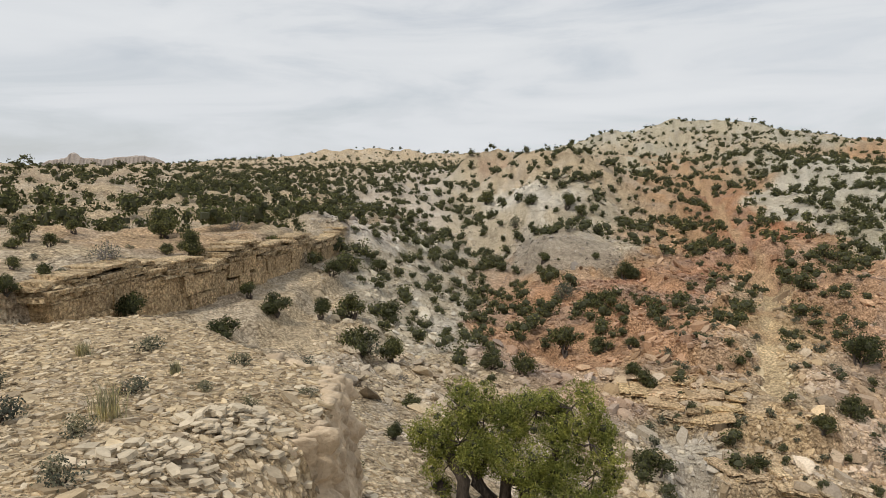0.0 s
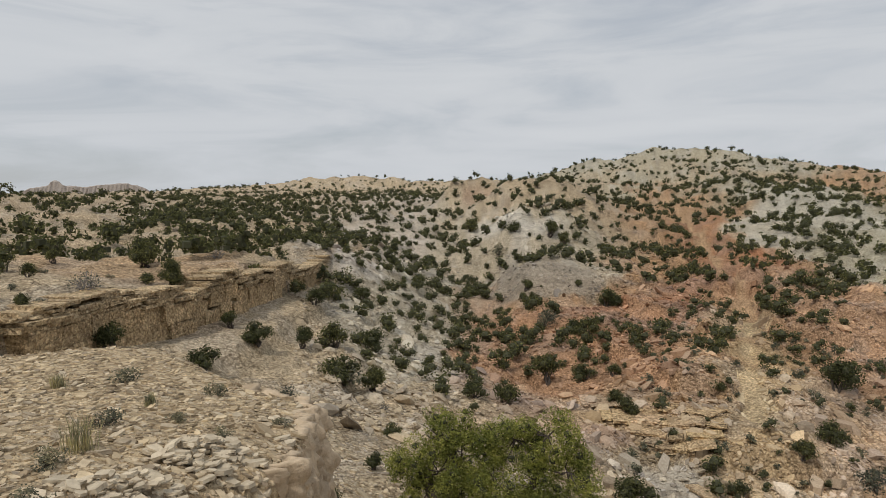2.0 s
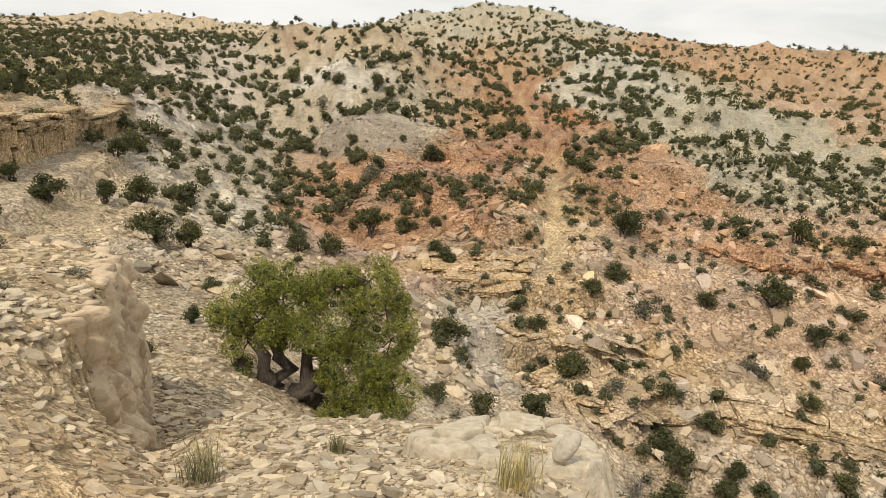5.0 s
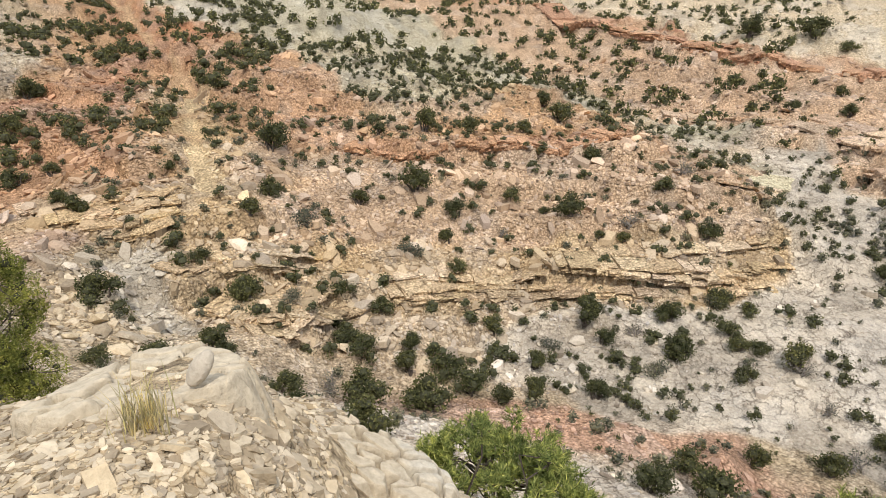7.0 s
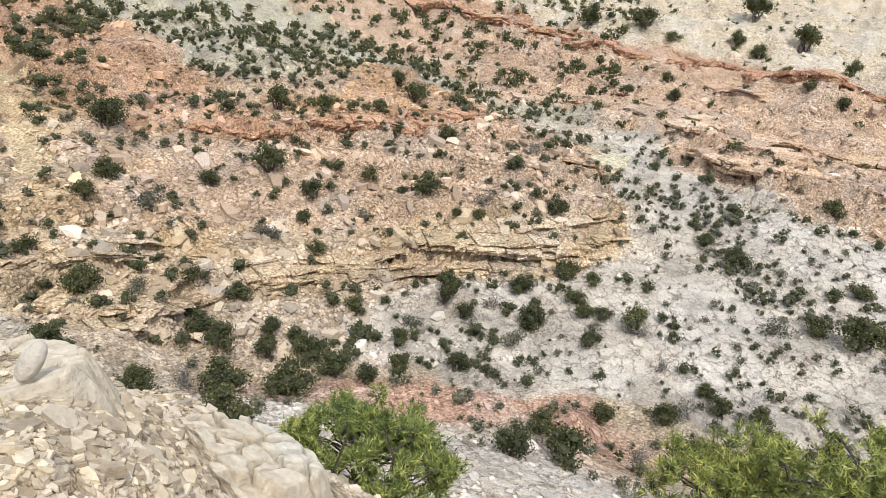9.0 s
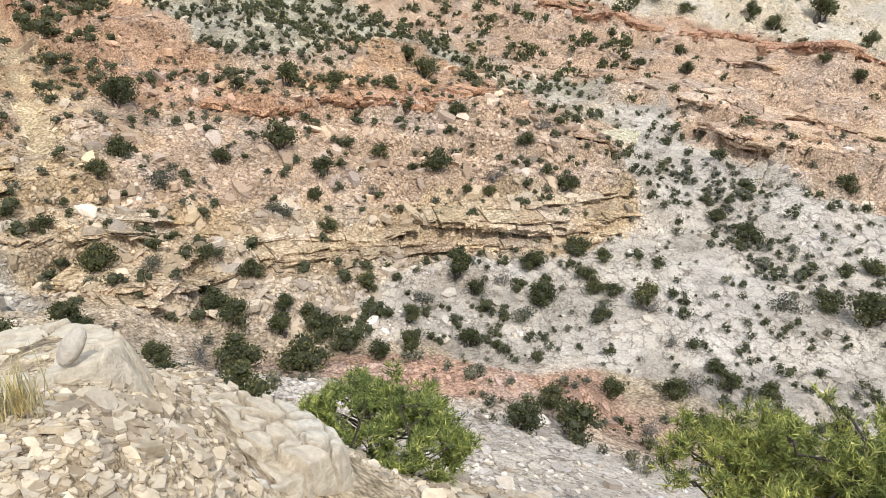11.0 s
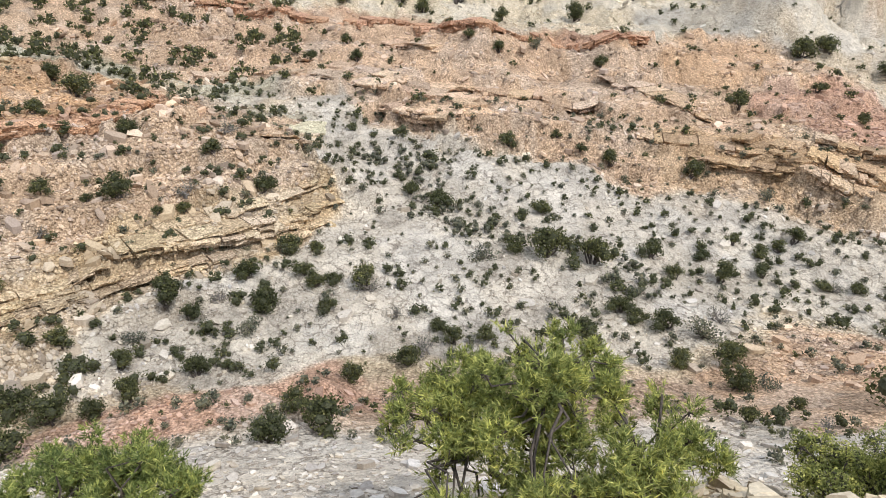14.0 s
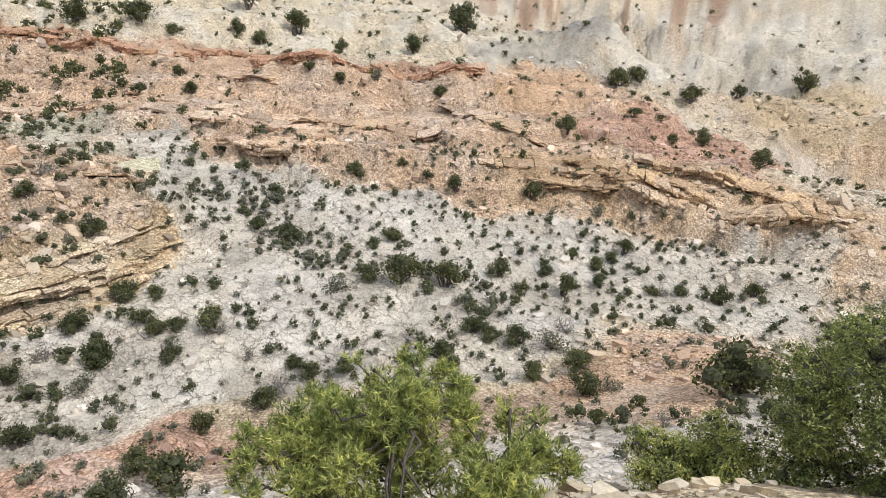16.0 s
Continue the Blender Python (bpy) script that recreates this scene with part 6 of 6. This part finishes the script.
# ---- near trees ----
def near_tree(name, label, category, base, crown, stems, seed, quads, leaf, pinyon=False, turn=0.0, leaves=None, full=1.0, squash=1.0):
    """A tree from its crown clumps (across, away, up, radius), joined to the foot by crooked stems."""
    rng = np.random.default_rng(seed)
    cen, rad = [(c[0], c[1], c[2] * squash) for c in crown], [c[3] * full for c in crown]
    more_c, more_r = [], []
    for c, r in zip(cen, rad):                               # break the clumps up
        for _ in range(9):
            d = rng.normal(size=3)
            d /= np.linalg.norm(d)
            more_c.append(np.array(c) + d * r * 0.75)
            more_r.append(r * (0.36 + 0.26 * rng.random()))
    ob = thing(name, *base, turn, 1.0, label, category)
    paths = []
    for foot, to, ra in stems:
        paths.append(limb(rng, foot, to, ra, ra * 0.42, 0.16, 7))
    v, f = tubes(paths, 9)
    part("trunk", mesh_from("trunk", v, f, BARK, None, True), ob)
    paths = []
    ends = np.array([s[1] for s in stems])
    for c, r in zip(cen, rad):
        near = ends[np.argmin(np.linalg.norm(ends - np.array(c), axis=1))]
        paths.append(limb(rng, near, c, 0.03, 0.012, 0.18, 4))
        for _ in range(6):
            d = rng.normal(size=3)
            paths.append(limb(rng, c, np.array(c) + d / np.linalg.norm(d) * r * 0.95, 0.016, 0.005, 0.2, 3))
    v, f = tubes(paths, 5)
    part("bough", mesh_from("bough", v, f, BARK, None, True), ob)
    if pinyon:
        v, f = tufts(rng, more_c, more_r, quads, leaf)
    else:
        v, f = sprays(rng, more_c, more_r, quads, leaf, 0.9, 0.35, 0.45)
        # dark lumps that paint the crown's inner shade
        part("crown_shade_core", mesh_from("crown_shade_core", *hearts(more_c, more_r, 2, 0.26), CROWN_SHADE), ob)
    part("crown", mesh_from("crown", v, f, leaves or PINYON), ob)
    return ob


def dome(rng, wide, tall, low, count, size):
    """Clumps over the outside of a broad uneven dome."""
    made = []
    for _ in range(count):
        a, q = rng.random() * 6.283, math.sqrt(rng.random())
        top = low + (tall - low) * math.sqrt(max(0.02, 1 - 0.9 * q * q))
        lead = 0.2 + 0.4 * rng.random() if rng.random() < 0.32 else 0.0
        made.append((wide * q * math.cos(a), wide * q * math.sin(a), top * (0.6 + 0.38 * rng.random()) + lead, size * (0.7 + 0.6 * rng.random()) * (0.65 if lead else 1)))
    return made


near_tree("juniper_tree", "old yellow-green juniper with twisted dark trunks on the talus", "tree", (1.1, 14.05, 21.45),
          [(-0.75, 0.1, 3.7, 0.5), (-1.25, 0, 3.0, 0.5), (-0.7, -0.2, 2.9, 0.52), (-1.0, 0.1, 2.15, 0.48), (-0.35, 0.3, 3.75, 0.4), (-1.25, 0.1, 1.5, 0.36), (-1.05, 0, 1.0, 0.3)]
          + [(0.15, 0.3, 3.1, 0.5), (0.6, -0.3, 2.6, 0.55), (1.0, 0.3, 3.6, 0.55), (1.75, 0.2, 3.75, 0.6), (2.15, -0.1, 3.0, 0.55), (1.5, 0, 2.6, 0.55), (0.8, -0.5, 1.85, 0.45),
           (2.3, 0.2, 2.1, 0.52), (1.6, -0.5, 1.6, 0.55), (1.2, -0.6, 0.8, 0.52), (1.9, -0.6, 0.6, 0.62), (2.4, -0.4, 0.9, 0.5), (1.0, -0.7, 0.3, 0.4), (1.9, -0.5, -0.3, 0.45),
           (0.1, 0.1, 2.4, 0.42), (1.6, 0.2, 3.2, 0.5), (2.0, 0, 1.4, 0.5), (-0.2, 0.1, 3.3, 0.42), (0.55, 0.4, 3.6, 0.42), (1.3, -0.2, 2.0, 0.45), (-0.45, 0.2, 2.3, 0.36)],
          [((-0.5, 0, -0.2), (-1.0, 0, 2.4), 0.24), ((-0.35, 0.1, -0.1), (-0.3, 0.1, 2.6), 0.2), ((-0.15, -0.1, -0.2), (0.9, 0, 2.1), 0.26), ((0, -0.1, -0.1), (1.9, -0.3, 1.2), 0.2),
           ((0.1, -0.2, -0.3), (1.1, -0.4, 0.1), 0.22), ((-1.2, 0, 0.1), (-1.2, 0.1, 1.5), 0.16), ((-0.3, -0.2, -0.3), (0.2, -0.2, 0.5), 0.28), ((-0.5, 0, 0), (1.6, 0.2, 2.6), 0.17),
           ((-0.6, -0.1, -0.2), (-0.55, -0.1, 1.6), 0.22), ((0.0, -0.15, -0.25), (0.55, -0.2, 1.3), 0.24), ((-0.2, -0.2, -0.2), (-0.75, 0, 1.2), 0.18), ((0.2, -0.2, -0.35), (0.8, -0.35, -0.25), 0.2)], 3, 105000, 0.052, turn=radians(-8), leaves=JUNIPER, full=1.1, squash=0.9)
_r = np.random.default_rng(9)
near_tree("pinyon_pine", "young green pinyon pine with an open crown", "tree", (7.92, 4.95, 19.8), dome(_r, 1.7, 2.75, 0.7, 80, 0.21),
          [((0, 0, -0.2), (0.1, 0, 0.8), 0.11), ((0.05, 0, 0.4), (0.5, 0.3, 1.4), 0.07), ((0.05, 0, 0.5), (-0.5, -0.3, 1.3), 0.07)], 4, 3000, 0.13, True, leaves=PINYON_GREEN, full=0.9)
near_tree("pinyon_pine", "broad bright green pinyon pine with yellowish shoots", "tree", (9.0, -2.1, 20.9),
          dome(_r, 2.55, 2.9, 1.0, 120, 0.25) + [(0.1, 0.2, 3.2, 0.35), (0.15, -0.3, 2.9, 0.4), (-0.2, 0.3, 2.8, 0.4), (0.0, -2.6, 1.7, 0.3), (0, 0, 2.2, 0.5), (0.3, 0.4, 1.8, 0.45), (-0.4, -0.3, 1.9, 0.45), (-0.5, 0.6, 1.7, 0.45), (-0.8, -0.8, 1.6, 0.45), (-0.9, 0.1, 1.4, 0.45), (-1.0, 0.9, 1.2, 0.4), (-1.3, -0.4, 1.1, 0.4)],
          [((0, 0, -0.2), (0.1, 0, 1.4), 0.15), ((0.05, 0, 0.6), (0.2, 1.4, 1.6), 0.09), ((0.05, 0, 0.7), (-0.3, -1.5, 1.7), 0.09), ((0, 0, 1), (0, 0, 2.8), 0.08)], 5, 6800, 0.135, True, full=0.9)
near_tree("juniper_tree", "dark green juniper with a leaning trunk at the brink", "tree", (7.4, -9.7, 22.9), dome(_r, 2.0, 3.1, 0.9, 46, 0.45) + dome(_r, 2.1, 0.95, 0.1, 34, 0.42),
          [((0, 0, -0.3), (0.2, 0.1, 1.5), 0.16), ((0.1, 0, 0.8), (0.7, 0.5, 2.2), 0.1), ((0.1, 0, 0.8), (-0.5, -0.5, 2.2), 0.1), ((0, 0, -0.1), (-1.0, 0.6, 0.5), 0.07), ((0, 0, -0.1), (0.3, 1.1, 0.5), 0.07), ((0, 0, -0.1), (-0.3, -1.0, 0.5), 0.07)], 6, 95000, 0.055, leaves=JUNIPER_DARK)
near_tree("juniper_tree", "low bushy dark juniper on the slope", "tree", (8.7, -7.1, 21.7), dome(_r, 1.1, 1.5, 0.5, 22, 0.42),
          [((0, 0, -0.3), (0.1, 0, 0.8), 0.1), ((0, 0, 0.2), (0.5, 0.3, 0.9), 0.06)], 8, 30000, 0.052, leaves=JUNIPER_DARK)


# ---- the ledge by the camera: cracked slabs, single stones, grass ----
TOPS = []


def rock_outcrop(label, cx, cy, along, across, turn, lift, shade, seed, tilt=1.0):
    """A broad hump of bare rock split by thin joints, its skirt sunk in the slope."""
    r = np.random.default_rng(seed)
    n = 190
    g = np.linspace(-1.18, 1.18, n)
    u, v = (q.ravel() for q in np.meshgrid(g, g))
    c, s = math.cos(turn), math.sin(turn)
    x, y = cx + along * u * c - across * v * s, cy + along * u * s + across * v * c
    k = np.hypot(u, v) < 0.8
    base = np.linalg.lstsq(np.stack([x[k], y[k], np.ones(k.sum())], 1), land(x[k], y[k])[0], rcond=None)[0]
    edge = np.hypot(u, v) + 0.28 * fbm(x, y, 0.9, 4, seed) + 0.10 * np.abs(u * v)
    z = tilt * (base[0] * (x - cx) + base[1] * (y - cy)) + base[0] * cx + base[1] * cy + base[2] + lift * (1 - 0.55 * edge ** 2) - 5.0 * np.clip(edge - 0.84, 0, 1) ** 1.3
    seeds = r.uniform(-1.25, 1.25, (64, 2)) * np.array([along, across])
    wx, wy = along * u + 0.25 * fbm(x, y, 0.7, 3, seed + 3), across * v + 0.25 * fbm(x, y, 0.7, 3, seed + 4)
    gaps = np.sort(np.hypot(wx[:, None] - seeds[:, 0], (wy[:, None] - seeds[:, 1]) * 1.3), axis=1)
    joint = (gaps[:, 1] - gaps[:, 0]) + 0.10 * np.clip(fbm(x, y, 0.8, 3, seed + 9), 0, 1)
    level = np.argmin(np.hypot(wx[:, None] - seeds[:, 0], (wy[:, None] - seeds[:, 1]) * 1.3), axis=1)
    z += 0.10 * r.random(len(seeds))[level] * smooth(0.0, 0.06, joint) - 0.14 * (1 - smooth(0.008, 0.06, joint))
    z += 0.07 * fbm(x, y, 0.5, 5, seed + 5) + 0.03 * np.abs(fbm(x, y, 0.2, 3, seed + 6))
    TOPS.append(np.stack([x, y, z], 1))
    stain = smooth(0.0, 0.35, fbm(x, y, 1.1, 4, seed + 7))[:, None]
    col = np.array(shade) * (1 - 0.5 * stain) + np.array([0.50, 0.405, 0.275]) * 0.5 * stain
    i = (np.arange(n - 1)[:, None] * n + np.arange(n - 1)[None]).ravel()
    me = mesh_from("rock_outcrop", np.stack([x, y, z], 1), np.stack([i, i + 1, i + n + 1, i + n], 1), STONE, col, True)
    return tagged(new("rock_outcrop", me), label, "rock", "outcrops at the brink")


rock_outcrop("broad cream sandstone outcrop split by thin dark joints", 2.38, 4.3, 1.0, 0.88, radians(-35), 0.05, (0.53, 0.47, 0.375), 44)
rock_outcrop("pale grey sandstone outcrop with square joints below the rubble", 4.5, 4.1, 1.0, 0.95, radians(-50), 0.10, (0.53, 0.50, 0.44), 45, 0.45)


def single_stones():
    """The nearest loose plates, each one by itself."""
    r = np.random.default_rng(50)
    kinds = []
    for v, f in SLABS:
        me = mesh_from("stone", v, f, STONE, np.tile(np.array([0.55, 0.475, 0.365]) * (0.82 + 0.36 * r.random()), (len(v), 1)))
        kinds.append(me)
    spots = []
    for n, cx, cy, sx, sy, big in ((120, -2.15, 6.3, 0.30, 0.32, 0.14), (120, -2.3, 4.9, 0.28, 0.28, 0.115), (60, 0.6, 5.2, 1.3, 0.7, 0.11), (40, 2.2, 3.2, 0.5, 0.5, 0.10), (40, 2.7, 2.6, 0.4, 0.5, 0.11),
                                   (30, -1.7, 9.0, 0.3, 1.6, 0.14)):
        for _ in range(n):
            spots.append((cx + sx * r.normal(), cy + sy * r.normal(), big * (0.45 + 0.9 * r.random() ** 2)))
    x, y = np.array([s[0] for s in spots]), np.array([s[1] for s in spots])
    z = land(x, y)[0]
    for k, (px, py, s) in enumerate(spots):
        heap = 0.20 * math.exp(-((px + 2.15) ** 2 + (py - 6.3) ** 2) * 5) + 0.22 * math.exp(-((px + 2.3) ** 2 + (py - 4.9) ** 2) * 5)
        ob = part("stone", kinds[k % len(kinds)], ground)
        ob.matrix_basis = Matrix.LocRotScale((px, py, float(z[k]) + 0.02 + heap * r.random()), Euler((r.normal(0, 0.16), r.normal(0, 0.16), r.random() * 6.28)), (s * (1.1 + 0.6 * r.random()), s, s * (0.16 + 0.16 * r.random())))


single_stones()


def white_boulder():
    """A smooth egg-shaped white stone lying on the slab."""
    bm = bmesh.new()
    bmesh.ops.create_icosphere(bm, subdivisions=4, radius=1.0)
    for v in bm.verts:
        v.co *= 1 + 0.05 * noise.noise(v.co * 1.3) + 0.012 * noise.noise(v.co * 6)
        v.co = Vector((v.co.x * 0.075, v.co.y * 0.085, v.co.z * 0.145))
    me = bpy.data.meshes.new("boulder")
    bm.to_mesh(me)
    bm.free()
    for p in me.polygons:
        p.use_smooth = True
    a = me.color_attributes.new("geology", "FLOAT_COLOR", "POINT")
    a.data.foreach_set("color", np.tile(np.array([0.66, 0.61, 0.53, 1]), len(me.vertices)).astype(np.float32))
    me.materials.append(STONE)
    ob = new("boulder", me)
    x, y = 2.55, 3.74
    ob.matrix_basis = Matrix.LocRotScale((x, y, max(height(x, y), TOPS[0][np.argmin(np.hypot(TOPS[0][:, 0] - x, TOPS[0][:, 1] - y)), 2]) + 0.135), Euler((radians(-20), radians(38), radians(-30))), None)
    tagged(ob, "smooth egg-shaped white boulder lying on cracked slab", "boulder")


white_boulder()


def grass_tuft(name, label, x, y, tall, blades, seed, mat):
    r = np.random.default_rng(seed)
    vs, fs = [], []
    for k in range(blades):
        a, lean = r.random() * 6.283, 0.1 + 0.4 * r.random()
        h = tall * (0.5 + 0.6 * r.random())
        p = np.array([0.09 * r.normal(), 0.09 * r.normal(), -0.02]) * tall * 2
        side_ = np.array([-math.sin(a), math.cos(a), 0]) * 0.0042
        out = np.array([math.cos(a), math.sin(a), 0])
        m, t = p + out * lean * h * 0.35 + np.array([0, 0, h * 0.6]), p + out * lean * h + np.array([0, 0, h])
        b = len(vs)
        vs += [p - side_, p + side_, m + side_ * 0.8, m - side_ * 0.8, t, t + side_ * 0.1]
        fs += [(b, b + 1, b + 2, b + 3), (b + 3, b + 2, b + 5, b + 4)]
    ob = new(name, mesh_from(name, np.array(vs), np.array(fs), mat))
    ob.location = (x, y, height(x, y))
    return tagged(ob, label, "grass", "grass tufts on the ledge")


for _k, (_x, _y, _t) in enumerate(((-0.15, 4.6, 0.42), (2.0, 3.45, 0.40), (-3.3, 6.2, 0.42), (0.95, 4.9, 0.2), (-3.6, 8.5, 0.2), (-5.4, 9.5, 0.25))):
    grass_tuft("grass_tuft", "tuft of thin yellow-green dry grass among plates", _x, _y, _t, 130, 60 + _k, STRAW)


def low_plants():
    r = np.random.default_rng(71)
    spots = ((-3.6, 7.3, 0.22), (-2.9, 7.6, 0.16), (-4.6, 9.9, 0.28), (-3.3, 5.6, 0.2), (-4.2, 5.9, 0.26), (-2.2, 7.2, 0.14), (-3.0, 9.3, 0.2), (-5.5, 7.8, 0.25), (-1.7, 7.9, 0.14), (-2.7, 4.4, 0.2))
    z = land(np.array([s[0] for s in spots]), np.array([s[1] for s in spots]))[0]
    for k, (x, y, s) in enumerate(spots):
        plant_bush("sage", k % 4, x, y, float(z[k]), s, r.random() * 6, "low sage on the block")


low_plants()


# ---- far buttes on the skyline ----
def butte(name, label, x, y, base, profile, depth, seed):
    """A flat-topped rock mass: a row of (along, height) swept back, with ragged walls and a talus apron."""
    r = np.random.default_rng(seed)
    turn = math.atan2(x, y)
    ax, ay = math.cos(turn), -math.sin(turn)
    bx, by = math.sin(turn), math.cos(turn)
    verts, rows = [], ((-0.75, 0.0), (-0.35, 0.45), (-0.28, 0.55), (-0.24, 0.97), (0.0, 1.02), (0.3, 1.0), (0.6, 0.0))
    along = np.linspace(profile[0][0], profile[-1][0], 70)
    tall = np.interp(along, [p[0] for p in profile], [p[1] for p in profile])
    for back, up in rows:
        for q, (u, h) in enumerate(zip(along, tall)):
            d = back * depth + depth * 0.02 * r.normal()
            verts.append((x + ax * u + bx * d, y + ay * u + by * d, base + h * up * (1 + 0.012 * r.normal())))
    n = len(along)
    faces = [(a * n + q, a * n + q + 1, (a + 1) * n + q + 1, (a + 1) * n + q) for a in range(len(rows) - 1) for q in range(n - 1)]
    # brown rock lightened and greyed: distance haze mixed into its colour
    tone = np.tile(np.array([0.40, 0.37, 0.355]), (len(verts), 1))
    ob = new(name, mesh_from(name, np.array(verts), np.array(faces), GROUND, tone, False))
    return tagged(ob, label, "butte", "buttes on the skyline")


butte("butte", "distant grey-brown butte with a small knob on top", -1210, 2190, 20, [(-140, 30), (-90, 56), (-40, 64), (-30, 80), (-10, 82), (4, 66), (70, 62), (120, 70), (190, 76), (240, 64), (300, 34)], 120, 3)
butte("butte", "distant flat brown butte at the edge of the tableland", -1560, 1990, 20, [(-220, 34), (-160, 62), (-60, 70), (20, 66), (60, 50), (110, 26)], 120, 4)
